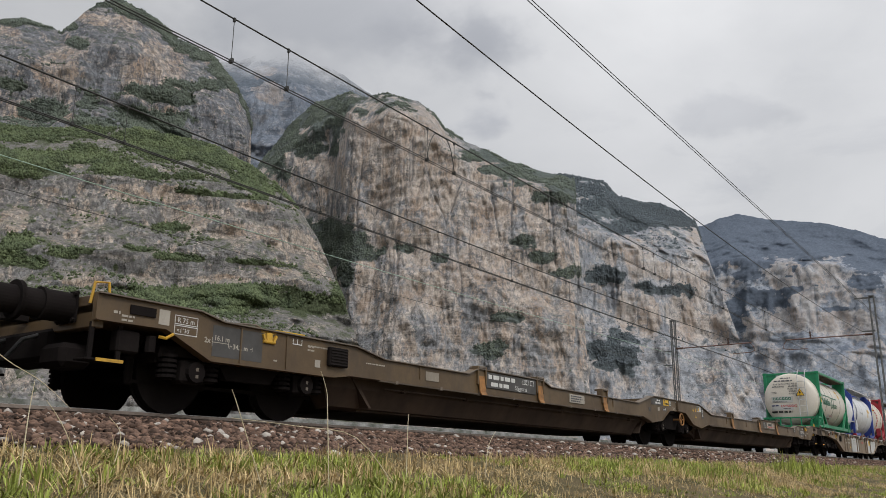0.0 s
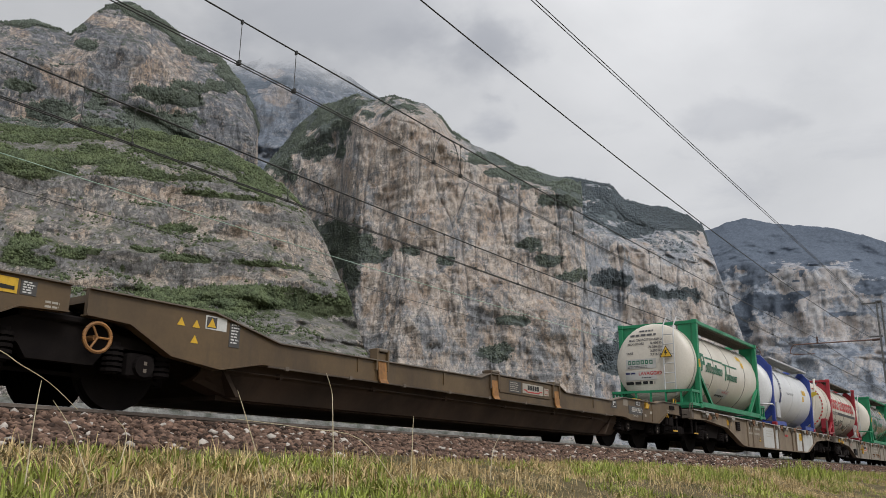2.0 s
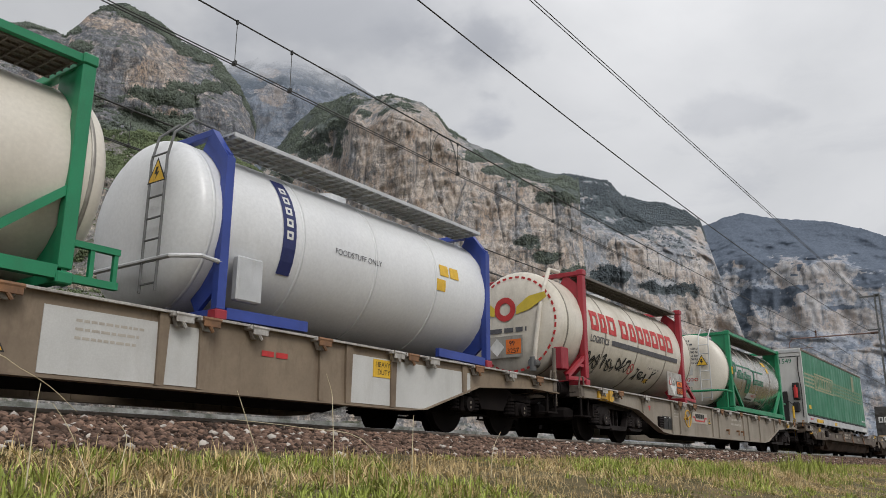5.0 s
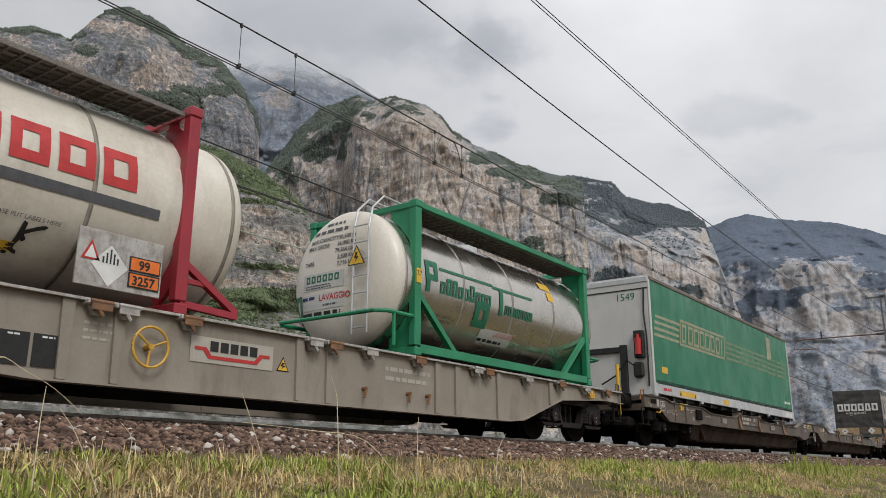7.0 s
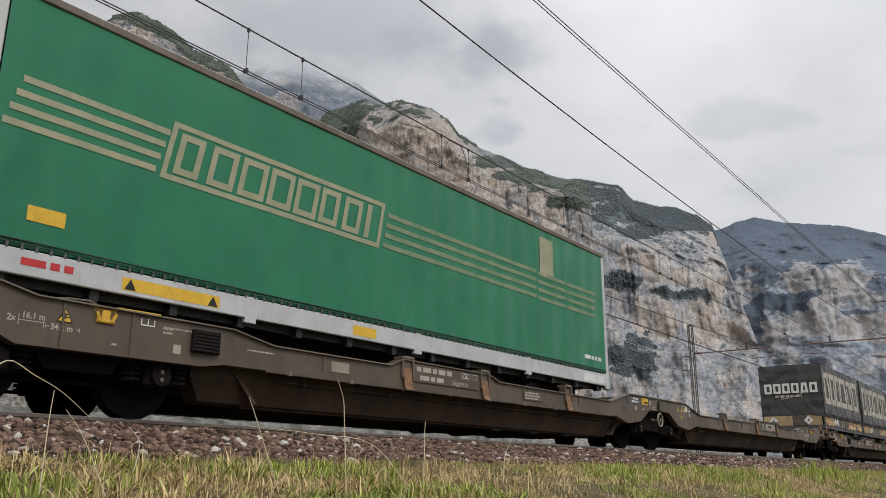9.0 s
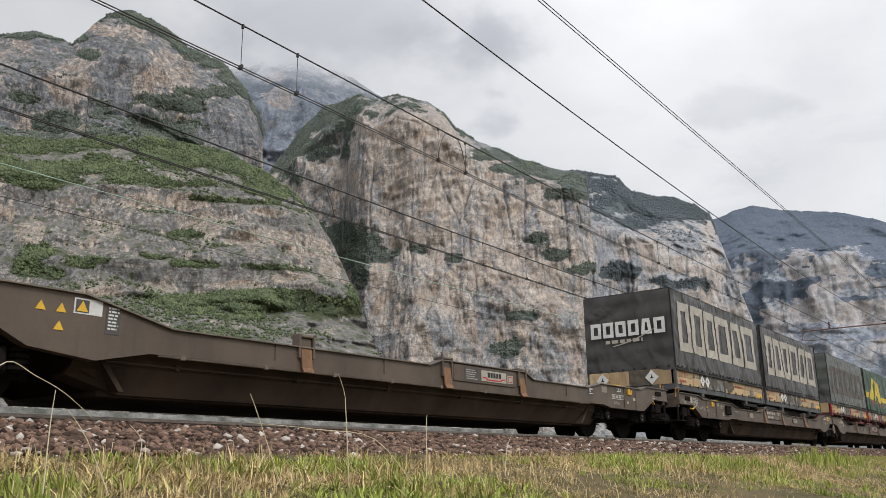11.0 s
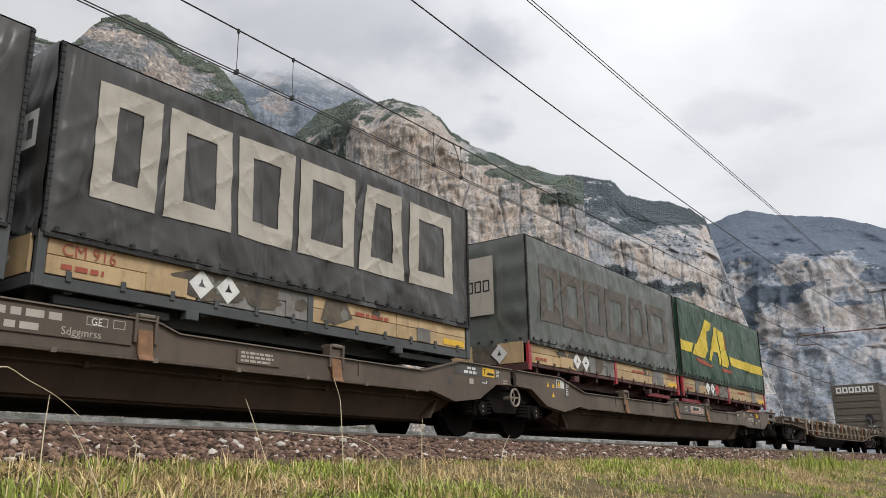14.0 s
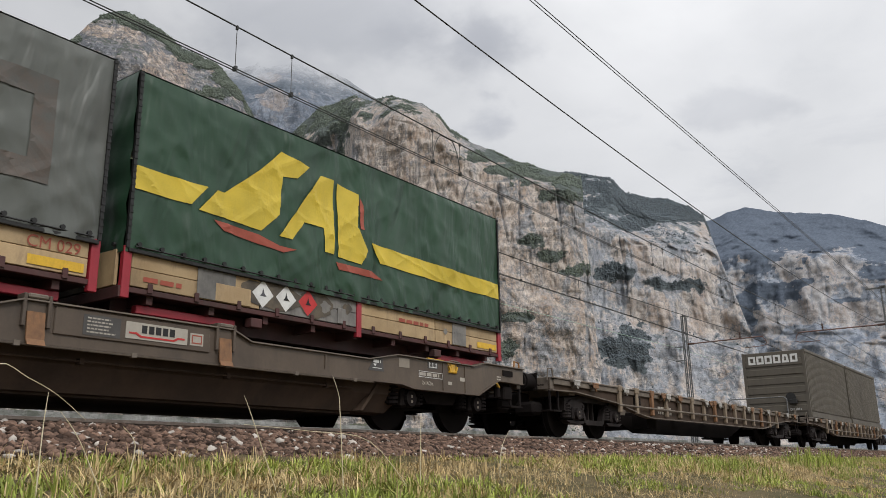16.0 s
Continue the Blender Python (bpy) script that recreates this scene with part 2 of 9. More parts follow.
    talus = blend(ramp(spots, 0.40, 0.60), tuple(c * 0.85 for c in dark), tuple(0.7 * a + 0.22 * b for a, b in zip(dark, tan)))
    talus = blend(calc("MULTIPLY", ramp(tex(30, (1, 1, 1), 6.0, 0.7), 0.46, 0.56), 0.8), talus, scrub)
    col = blend(calc("MULTIPLY", ramp(lean, 0.52, 0.74), calc("SUBTRACT", 1.0, calc("MULTIPLY", bare, 0.6))), col, talus)
    col = blend(calc("MULTIPLY", ramp(tex(11, (1, 1, 1.2), 5.0, 0.72), 0.585, 0.625), calc("SUBTRACT", 0.8, calc("MULTIPLY", bare, 0.7))), col, scrub)
    col = blend(ramp(calc("ADD", wood, calc("MULTIPLY", calc("SUBTRACT", spots, 0.5), 1.2)), 0.26, 0.50), col, scrub)
    nt.links.new(col, bs.inputs["Base Color"])
    hgt = calc("ADD", calc("ADD", fine, calc("MULTIPLY", bedding, 0.9)), calc("MULTIPLY", streak, 0.8))
    bp = node("ShaderNodeBump", Strength=0.9 * grit, Distance=u * 9)
    nt.links.new(hgt, bp.inputs["Height"])
    nt.links.new(bp.outputs[0], bs.inputs["Normal"])
    # rock fades to clear with height, standing in for cloud before it
    if mist:
        spz = node("ShaderNodeSeparateXYZ")
        nt.links.new(co, spz.inputs[0])
        veil = calc("ADD", spz.outputs[2], calc("MULTIPLY", calc("SUBTRACT", tex(60, (1, 1, 1), 6.0), 0.5), 200.0))
        mx, clear = node("ShaderNodeMixShader"), node("ShaderNodeBsdfTransparent")
        nt.links.new(ramp(veil, *mist), mx.inputs[0])
        nt.links.new(bs.outputs[0], mx.inputs[1])
        nt.links.new(clear.outputs[0], mx.inputs[2])
        nt.links.new(mx.outputs[0], nt.nodes["Material Output"].inputs[0])
    return m


# haze is put into the rock's base colours: paler and bluer with distance
ROCK_NEAR = rock("limestone_near", (0.305, 0.305, 0.308), (0.52, 0.455, 0.395), (0.098, 0.118, 0.068), (0.214, 0.208, 0.205), 0.42)
ROCK_TOWER = rock("limestone_peak_hazed", (0.272, 0.282, 0.304), (0.485, 0.422, 0.372), (0.098, 0.118, 0.100), (0.190, 0.200, 0.224), 0.60)
ROCK_MID = rock("limestone_wall_hazed", (0.345, 0.350, 0.365), (0.485, 0.430, 0.383), (0.116, 0.136, 0.128), (0.262, 0.270, 0.290), 0.80, grit=0.68)
ROCK_RIGHT = rock("limestone_buttress_hazed", (0.360, 0.378, 0.410), (0.485, 0.450, 0.425), (0.116, 0.138, 0.150), (0.284, 0.304, 0.342), 1.0, grit=0.52)
ROCK_FAR = rock("limestone_distant_hazed", (0.330, 0.366, 0.424), (0.435, 0.425, 0.428), (0.124, 0.150, 0.194), (0.284, 0.320, 0.382), 1.15, grit=0.42)
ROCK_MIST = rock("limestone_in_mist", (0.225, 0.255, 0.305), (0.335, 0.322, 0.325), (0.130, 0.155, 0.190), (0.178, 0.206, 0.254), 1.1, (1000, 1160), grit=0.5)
WOOD_NEAR = material("scrub_leaves", (0.122, 0.150, 0.078), 0.9, color2=(0.070, 0.090, 0.056), scale=0.05, grain=0.9, bump=1.0, bump_size=0.6, island=0.40, spec=0.1)
# farther leaves are paler and greyer: haze put into their colour
WOOD_FAR = material("far_leaves_hazed", (0.142, 0.166, 0.134), 0.9, color2=(0.106, 0.124, 0.112), scale=0.03, grain=0.6, bump=1.0, bump_size=0.8, island=0.28, spec=0.1)
SOIL = material("meadow_soil", (0.15, 0.115, 0.065), 0.95, color2=(0.062, 0.062, 0.030), scale=1.3, grain=25, bump=0.8, bump_size=0.03, spec=0.1)
BALLAST = material("ballast_bed", (0.085, 0.058, 0.045), 0.95, color2=(0.06, 0.043, 0.034), scale=9, grain=40, bump=1.0, bump_size=0.03, spec=0.2)
STONE = material("ballast_stone", (0.165, 0.104, 0.076), 0.9, color2=(0.062, 0.041, 0.033), scale=11, grain=70, bump=0.4, island=0.8, spec=0.25)
PALE_STONE = material("pale_limestone_chip", (0.50, 0.455, 0.41), 0.9, scale=5, grain=70, bump=0.4, island=0.2, spec=0.25)
# bluest leaves, with the most haze in the colour
WOOD_HAZED = material("distant_leaves_hazed", (0.118, 0.138, 0.152), 0.9, color2=(0.102, 0.122, 0.140), scale=0.03, grain=0.6, bump=1.0, bump_size=0.8, island=0.22, spec=0.1)
GRASS = material("green_grass_blade", (0.34, 0.392, 0.080), 0.6, color2=(0.190, 0.225, 0.050), scale=0.8, grain=20, bump=0.1, island=0.45, spec=0.3)
STRAW = material("dry_grass_blade", (0.60, 0.465, 0.250), 0.7, color2=(0.38, 0.280, 0.130), scale=0.9, grain=20, bump=0.1, island=0.4, spec=0.3)
PALE_STRAW = material("bleached_stalk", (0.66, 0.58, 0.42), 0.7, color2=(0.52, 0.44, 0.28), scale=9, grain=60)
CONCRETE = material("weathered_concrete", (0.36, 0.34, 0.31), 0.9, color2=(0.24, 0.22, 0.20), scale=3, grain=60, bump=0.4, dirt=0.5)
PALE_WALL = material("pale_lime_wall", (0.46, 0.46, 0.45), 0.95, color2=(0.13, 0.14, 0.12), scale=1.6, mix=0.75, grain=14, bump=0.7, bump_size=0.05)
RAIL = material("dusty_rail_side", (0.27, 0.225, 0.19), 0.85, 0.0, color2=(0.18, 0.14, 0.115), scale=9, grain=60)
TREAD = material("polished_steel", (0.5, 0.5, 0.5), 0.3, 1.0, scale=30)
GALV = material("galvanised_steel", (0.15, 0.155, 0.155), 0.6, 0.2, color2=(0.10, 0.10, 0.10), scale=5, grain=80, dirt=0.3)
MAST_RUST = material("rusty_arm_tube", (0.22, 0.13, 0.11), 0.7, 0.3, color2=(0.14, 0.10, 0.09), scale=6)
WIRE = material("weathered_copper_wire", (0.055, 0.055, 0.052), 0.55, 0.5, scale=9)
PALE_WIRE = material("pale_green_cable", (0.36, 0.50, 0.40), 0.7, 0.0, scale=9)
INSUL = material("brown_insulator", (0.10, 0.05, 0.035), 0.3, scale=9)
OLIVE = material("olive_brown_wagon_paint", (0.128, 0.083, 0.040), 0.5, color2=(0.076, 0.051, 0.030), scale=1.1, grain=30, bump=0.15, dirt=0.6, dirt_color=(0.042, 0.033, 0.027))
BROWN = material("grey_brown_wagon_paint", (0.108, 0.080, 0.058), 0.5, color2=(0.072, 0.054, 0.041), scale=1.1, grain=30, bump=0.15, dirt=0.6, dirt_color=(0.042, 0.034, 0.029))
OLIVE_LOW = material("dark_lower_body_brown", (0.066, 0.043, 0.030), 0.8, color2=(0.040, 0.028, 0.021), scale=1.3, grain=30, dirt=0.5, dirt_color=(0.022, 0.018, 0.015), spec=0.25)
BEIGE = material("grey_beige_wagon_paint", (0.285, 0.250, 0.205), 0.6, color2=(0.215, 0.185, 0.150), scale=0.9, grain=30, dirt=0.6, dirt_color=(0.12, 0.088, 0.062))
BEIGE_WARM = material("rusty_beige_wagon_paint", (0.230, 0.178, 0.125), 0.65, color2=(0.165, 0.125, 0.088), scale=1.4, grain=30, dirt=0.7, dirt_color=(0.095, 0.062, 0.042))
PALE_EDGE = material("worn_pale_steel", (0.46, 0.445, 0.42), 0.6, 0.2, color2=(0.26, 0.235, 0.21), scale=9, grain=60, dirt=0.5)
SLATE = material("slate_grey_frame_steel", (0.062, 0.068, 0.070), 0.55, color2=(0.042, 0.046, 0.048), scale=2, grain=40, dirt=0.4, dirt_color=(0.10, 0.085, 0.070))
MAROON = material("dark_maroon_frame_steel", (0.075, 0.024, 0.022), 0.6, color2=(0.040, 0.018, 0.016), scale=2, grain=40, dirt=0.5)
DUSTY = material("brown_dusted_steel", (0.17, 0.14, 0.11), 0.7, color2=(0.11, 0.09, 0.075), scale=1.6, grain=30, dirt=0.6, dirt_color=(0.055, 0.045, 0.036))
# near-black running gear: the shade under the wagons is put into the colour
BLACK = material("near_black_running_gear", (0.012, 0.010, 0.010), 0.95, color2=(0.019, 0.016, 0.015), scale=3, grain=40, bump=0.3, spec=0.05)
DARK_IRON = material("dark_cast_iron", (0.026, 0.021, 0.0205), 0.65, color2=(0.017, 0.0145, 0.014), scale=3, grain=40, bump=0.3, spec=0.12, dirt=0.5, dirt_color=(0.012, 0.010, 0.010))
RUBBER = material("black_rubber", (0.018, 0.018, 0.018), 0.8, scale=5)
YELLOW = material("safety_yellow_paint", (0.62, 0.36, 0.035), 0.5, color2=(0.42, 0.24, 0.04), scale=6, dirt=0.5)
LEMON = material("yellow_label", (0.70, 0.43, 0.030), 0.5, color2=(0.60, 0.36, 0.03), scale=9, dirt=0.25)
TONGUE = material("worn_orange_lock_paint", (0.36, 0.165, 0.045), 0.65, color2=(0.17, 0.085, 0.035), scale=7, dirt=0.5)
RUSTY = material("rust_orange_steel", (0.24, 0.12, 0.055), 0.8, color2=(0.14, 0.08, 0.05), scale=7, dirt=0.5)
TANK = material("cream_white_tank", (0.66, 0.620, 0.545), 0.40, color2=(0.575, 0.530, 0.455), scale=0.8, grain=20, bump=0.04, dirt=0.16, dirt_color=(0.38, 0.335, 0.265))
TANK_BLUE = material("cool_white_tank", (0.70, 0.71, 0.72), 0.38, color2=(0.62, 0.63, 0.65), scale=0.8, grain=20, bump=0.04, dirt=0.12, dirt_color=(0.42, 0.42, 0.40))
STAINLESS = material("brushed_stainless_tank", (0.62, 0.59, 0.54), 0.24, 0.95, color2=(0.52, 0.49, 0.44), scale=0.9, grain=50, bump=0.03, dirt=0.25, dirt_color=(0.30, 0.27, 0.22))
BAND = material("dull_tank_band", (0.30, 0.28, 0.25), 0.5, 0.5, color2=(0.42, 0.40, 0.36), scale=4, dirt=0.4)
DULL_BAND = material("grimy_tank_band", (0.20, 0.180, 0.150), 0.6, 0.2, color2=(0.36, 0.33, 0.28), scale=2.5, dirt=0.5)
TANK_DIRTY = material("stained_cream_tank", (0.66, 0.620, 0.545), 0.42, color2=(0.50, 0.455, 0.375), scale=0.9, grain=20, bump=0.04, dirt=0.5, dirt_color=(0.27, 0.235, 0.185))
GREEN = material("emerald_container_paint", (0.012, 0.225, 0.098), 0.42, color2=(0.010, 0.165, 0.075), scale=1.5, dirt=0.15)
BLUE = material("royal_blue_container_paint", (0.030, 0.060, 0.30), 0.42, color2=(0.022, 0.045, 0.22), scale=1.5, dirt=0.15)
RED = material("wine_red_container_paint", (0.34, 0.022, 0.035), 0.42, color2=(0.25, 0.018, 0.030), scale=1.5, dirt=0.15)
GRATING = material("grey_walkway_grating", (0.22, 0.20, 0.18), 0.7, 0.3, color2=(0.11, 0.10, 0.09), scale=40, grain=90, bump=0.8)
ALU = material("grey_aluminium", (0.56, 0.57, 0.58), 0.5, 0.35, color2=(0.44, 0.45, 0.46), scale=2, dirt=0.35, dirt_color=(0.25, 0.23, 0.21))
PANEL = material("pale_grey_panel", (0.54, 0.54, 0.525), 0.5, color2=(0.46, 0.46, 0.445), scale=1.2, dirt=0.35, dirt_color=(0.33, 0.31, 0.29))
CURTAIN = material("green_curtain_canvas", (0.006, 0.170, 0.078), 0.42, color2=(0.005, 0.135, 0.064), scale=0.9, grain=180, bump=0.1, dirt=0.25, dirt_color=(0.035, 0.115, 0.068), crease=0.18, pleat=0.30)
STRIPE = material("sandy_printed_stripe", (0.335, 0.315, 0.205), 0.6, color2=(0.235, 0.265, 0.160), scale=3, dirt=0.4, dirt_color=(0.08, 0.19, 0.11))
FADED = material("worn_printed_stripe", (0.205, 0.245, 0.145), 0.6, color2=(0.105, 0.205, 0.110), scale=3, dirt=0.5, dirt_color=(0.03, 0.17, 0.085))
TARP = material("charcoal_tarpaulin", (0.054, 0.051, 0.048), 0.36, color2=(0.032, 0.031, 0.030), scale=1.2, grain=160, bump=0.15, dirt=0.3, dirt_color=(0.10, 0.095, 0.088), crease=0.8, pleat=0.22)
TARP_GREY = material("grey_green_tarpaulin", (0.108, 0.116, 0.104), 0.42, color2=(0.080, 0.088, 0.080), scale=1.2, grain=160, bump=0.15, dirt=0.3, dirt_color=(0.12, 0.11, 0.10), crease=0.8, pleat=0.22)
TARP_GREEN = material("bottle_green_tarpaulin", (0.022, 0.064, 0.032), 0.42, color2=(0.015, 0.044, 0.025), scale=1.2, grain=160, bump=0.15, dirt=0.25, dirt_color=(0.05, 0.075, 0.05), crease=0.8, pleat=0.22)
PRINT = material("faded_cream_print", (0.42, 0.385, 0.33), 0.6, color2=(0.35, 0.32, 0.275), scale=2, dirt=0.35, dirt_color=(0.16, 0.15, 0.14))
WHITE = material("white_print", (0.70, 0.70, 0.68), 0.6, scale=4, dirt=0.2, dirt_color=(0.3, 0.3, 0.3))
GHOST = material("worn_brown_print", (0.095, 0.070, 0.055), 0.6, color2=(0.085, 0.085, 0.078), scale=5, mix=0.6)
GOLD = material("golden_yellow_print", (0.62, 0.46, 0.040), 0.55, color2=(0.50, 0.38, 0.04), scale=2, dirt=0.3, dirt_color=(0.25, 0.2, 0.05))
BRICK_RED = material("faded_red_print", (0.34, 0.075, 0.045), 0.6, scale=4)
BOARD = material("tan_dropside_panel", (0.45, 0.325, 0.180), 0.6, color2=(0.34, 0.235, 0.125), scale=2.2, dirt=0.75, dirt_color=(0.17, 0.115, 0.070), rand=0.22)
BOARD_GREY = material("scuffed_grey_panel", (0.20, 0.19, 0.175), 0.6, color2=(0.12, 0.115, 0.11), scale=4, dirt=0.5, rand=0.2)
PATCH = material("burnt_brown_patch", (0.050, 0.044, 0.038), 0.8, color2=(0.13, 0.105, 0.075), scale=6, mix=0.7)
VAN = material("brown_ribbed_van_steel", (0.100, 0.086, 0.066), 0.6, color2=(0.085, 0.075, 0.062), scale=1.5, dirt=0.4)
INK = material("black_ink", (0.012, 0.012, 0.012), 0.6, scale=9)
GREY_INK = material("dark_grey_ink", (0.09, 0.09, 0.10), 0.6, scale=9)
SIGN_RED = material("signal_red", (0.50, 0.030, 0.030), 0.5, scale=6, dirt=0.15)
SIGN_ORANGE = material("signal_orange", (0.75, 0.17, 0.02), 0.5, scale=9)
SIGN_GREEN = material("logo_green", (0.012, 0.150, 0.080), 0.5, scale=6)
NAVY = material("navy_print", (0.018, 0.026, 0.12), 0.5, scale=6)
DARK_PANEL = material("dark_grey_id_panel", (0.075, 0.072, 0.070), 0.6, scale=4, dirt=0.3)

# ---- mesh helpers ----
def rot_to(v):
    return Vector((0, 0, 1)).rotation_difference(Vector(v).normalized()).to_matrix().to_4x4()


def link_mesh(name, bm, mat, smooth=False):
    me = bpy.data.meshes.new(name)
    bm.normal_update()
    bm.to_mesh(me)
    bm.free()
    me.materials.append(mat)
    if smooth:
        for p in me.polygons:
            p.use_smooth = True
    return me


def part(name, bm, mat, parent, label="", smooth=False, at=None):
    ob = new(name, link_mesh(name, bm, mat, smooth))
    ob.parent = parent
    if at is not None:
        ob.matrix_basis = at
    return tagged(ob, label)


def thing(name, label, category, group="", at=None):
    ob = new(name)
    ob.empty_display_size = 0.3
    if at is not None:
        ob.matrix_basis = at
    return tagged(ob, label, category, group)


def box(bm, x0, x1, y0, y1, z0, z1, bevel=0.0):
    m = Matrix.LocRotScale(((x0 + x1) / 2, (y0 + y1) / 2, (z0 + z1) / 2), None, (abs(x1 - x0), abs(y1 - y0), abs(z1 - z0)))
    r = bmesh.ops.create_cube(bm, size=1, matrix=m)
    if bevel:
        es = list({e for v in r["verts"] for e in v.link_edges})
        bmesh.ops.bevel(bm, geom=es, offset=bevel, segments=1, profile=0.5, affect="EDGES")
    return bm


def B(x0, x1, y0, y1, z0, z1, bevel=0.0):
    return box(bmesh.new(), x0, x1, y0, y1, z0, z1, bevel)


def rod(bm, p, q, r, seg=8, r2=None, caps=True):
    p, q = Vector(p), Vector(q)
    d = q - p
    m = Matrix.Translation((p + q) / 2) @ rot_to(d)
    bmesh.ops.create_cone(bm, cap_ends=caps, segments=seg, radius1=r, radius2=r if r2 is None else r2, depth=d.length, matrix=m)
    return bm


def bar(bm, p, q, w, h):
    """A square beam from p to q; w across, h along z or nearest."""
    p, q = Vector(p), Vector(q)
    d = (q - p).normalized()
    side = d.cross(Vector((0, 0, 1)))
    side = side.normalized() if side.length > 1e-4 else Vector((0, 1, 0))
    up = side.cross(d)
    m = Matrix((side, d, up)).transposed().to_4x4()
    m.translation = (p + q) / 2
    bmesh.ops.create_cube(bm, size=1, matrix=m @ Matrix.Diagonal((w, (q - p).length, h, 1)))
    return bm


def tube(bm, pts, r, seg=6):
    """A bent tube through pts, one skin with capped ends."""
    pts = [Vector(p) for p in pts]
    side, rings = None, []
    for k, p in enumerate(pts):
        d = (pts[min(k + 1, len(pts) - 1)] - pts[max(k - 1, 0)]).normalized()
        if side is None:
            side = d.orthogonal()
        side = (side - d * side.dot(d)).normalized()
        up = d.cross(side)
        rings.append([bm.verts.new(p + (side * math.cos(6.28319 * i / seg) + up * math.sin(6.28319 * i / seg)) * r) for i in range(seg)])
    for a, b in zip(rings[:-1], rings[1:]):
        for i in range(seg):
            bm.faces.new((a[i], a[(i + 1) % seg], b[(i + 1) % seg], b[i]))
    bm.faces.new(rings[0][::-1])
    bm.faces.new(rings[-1])
    return bm


def slab(bm, outline, y0, y1):
    """A plate: an outline in x and z, thick from y0 to y1."""
    f = [bm.verts.new((x, y0, z)) for x, z in outline]
    g = [bm.verts.new((x, y1, z)) for x, z in outline]
    n = len(outline)
    bm.faces.new(f)
    bm.faces.new(g[::-1])
    for i in range(n):
        bm.faces.new((f[i], g[i], g[(i + 1) % n], f[(i + 1) % n]))
    bmesh.ops.recalc_face_normals(bm, faces=bm.faces[:])
    return bm


def lathe(bm, profile, seg=48, axis_z=0.0):
    """Turn a profile of (x, radius) about the x axis at height axis_z."""
    rings = []
    for x, r in profile:
        rings.append([bm.verts.new((x, r * math.cos(2 * math.pi * i / seg), axis_z + r * math.sin(2 * math.pi * i / seg))) for i in range(seg)])
    for a, b in zip(rings[:-1], rings[1:]):
        for i in range(seg):
            bm.faces.new((a[i], a[(i + 1) % seg], b[(i + 1) % seg], b[i]))
    for ring in (rings[0], rings[-1]):
        if profile[rings.index(ring)][1] > 0.02:
            bm.faces.new(ring)
    bmesh.ops.recalc_face_normals(bm, faces=bm.faces[:])
    return bm


_font = {}


def words(text, height, mat, parent, at, name="lettering", label="", wrap=None, bold=0.0, width=None):
    """Raised lettering in the plain built-in type, in the x-z plane facing -y; wrap=(radius, z of axis) lays it round a tank."""
    cu = bpy.data.curves.new("type", "FONT")
    cu.body, cu.size, cu.offset, cu.resolution_u = text, height / 0.73, bold, 3
    tmp = bpy.data.objects.new("type", cu)
    scene.collection.objects.link(tmp)
    dg = bpy.context.evaluated_depsgraph_get()
    me = bpy.data.meshes.new_from_object(tmp.evaluated_get(dg))
    bpy.data.objects.remove(tmp)
    bpy.data.curves.remove(cu)
    bm = bmesh.new()
    bm.from_mesh(me)
    bpy.data.meshes.remove(me)
    if width:
        xs = [v.co.x for v in bm.verts]
        k = width / (max(xs) - min(xs))
        for v in bm.verts:
            v.co.x *= k
    for v in bm.verts:
        v.co = Vector((v.co.x, 0, v.co.y))
    return put_print(bm, mat, parent, at, name, label, wrap)


def put_print(bm, mat, parent, at, name, label="", wrap=None):
    bmesh.ops.remove_doubles(bm, verts=bm.verts[:], dist=0.0004)
    for v in bm.verts:
        v.co = at @ v.co
    if wrap:
        r, zc = wrap
        bmesh.ops.triangulate(bm, faces=bm.faces[:])
        for _ in range(3):
            es = [e for e in bm.edges if e.calc_length() > 0.09]
            if not es:
                break
            bmesh.ops.subdivide_edges(bm, edges=es, cuts=1)
            bmesh.ops.triangulate(bm, faces=bm.faces[:])
        for v in bm.verts:
            a = (v.co.z - zc) / r
            v.co.y, v.co.z = -r * math.cos(a), zc + r * math.sin(a)
    return part(name, bm, mat, parent, label)


def flat(bm, outline):
    bm.faces.new([bm.verts.new((x, 0, z)) for x, z in outline])
    return bm


def ring_shape(bm, x0, x1, z0, z1, w, lean=0.0):
    """A plain hollow block, stroke w."""
    def P(x, z):
        return bm.verts.new((x + lean * (z - z0), 0, z))
    o = [P(x0, z0), P(x1, z0), P(x1, z1), P(x0, z1)]
    i = [P(x0 + w, z0 + w), P(x1 - w, z0 + w), P(x1 - w, z1 - w), P(x0 + w, z1 - w)]
    for k in range(4):
        bm.faces.new((o[k], o[(k + 1) % 4], i[(k + 1) % 4], i[k]))
    return bm


def block_shape(bm, x0, x1, z0, z1, w, tip=0.0, lean=0.0):
    """A plain hollow block, stroke w, drawn in at the top by tip on both sides."""
    def P(x, z, inner=0):
        f = (z - z0) / (z1 - z0) * tip
        return bm.verts.new((x + (f if x < (x0 + x1) / 2 else -f) + lean * (z - z0), 0, z))
    o = [P(x0, z0), P(x1, z0), P(x1, z1), P(x0, z1)]
    i = [P(x0 + w, z0 + w), P(x1 - w, z0 + w), P(x1 - w, z1 - w), P(x0 + w, z1 - w)]
    for k in range(4):
        bm.faces.new((o[k], o[(k + 1) % 4], i[(k + 1) % 4], i[k]))
    return bm


def quad(bm, x0, x1, z0, z1, lean=0.0):
    return flat(bm, [(x0, z0), (x1, z0), (x1 + lean * (z1 - z0), z1), (x0 + lean * (z1 - z0), z1)])


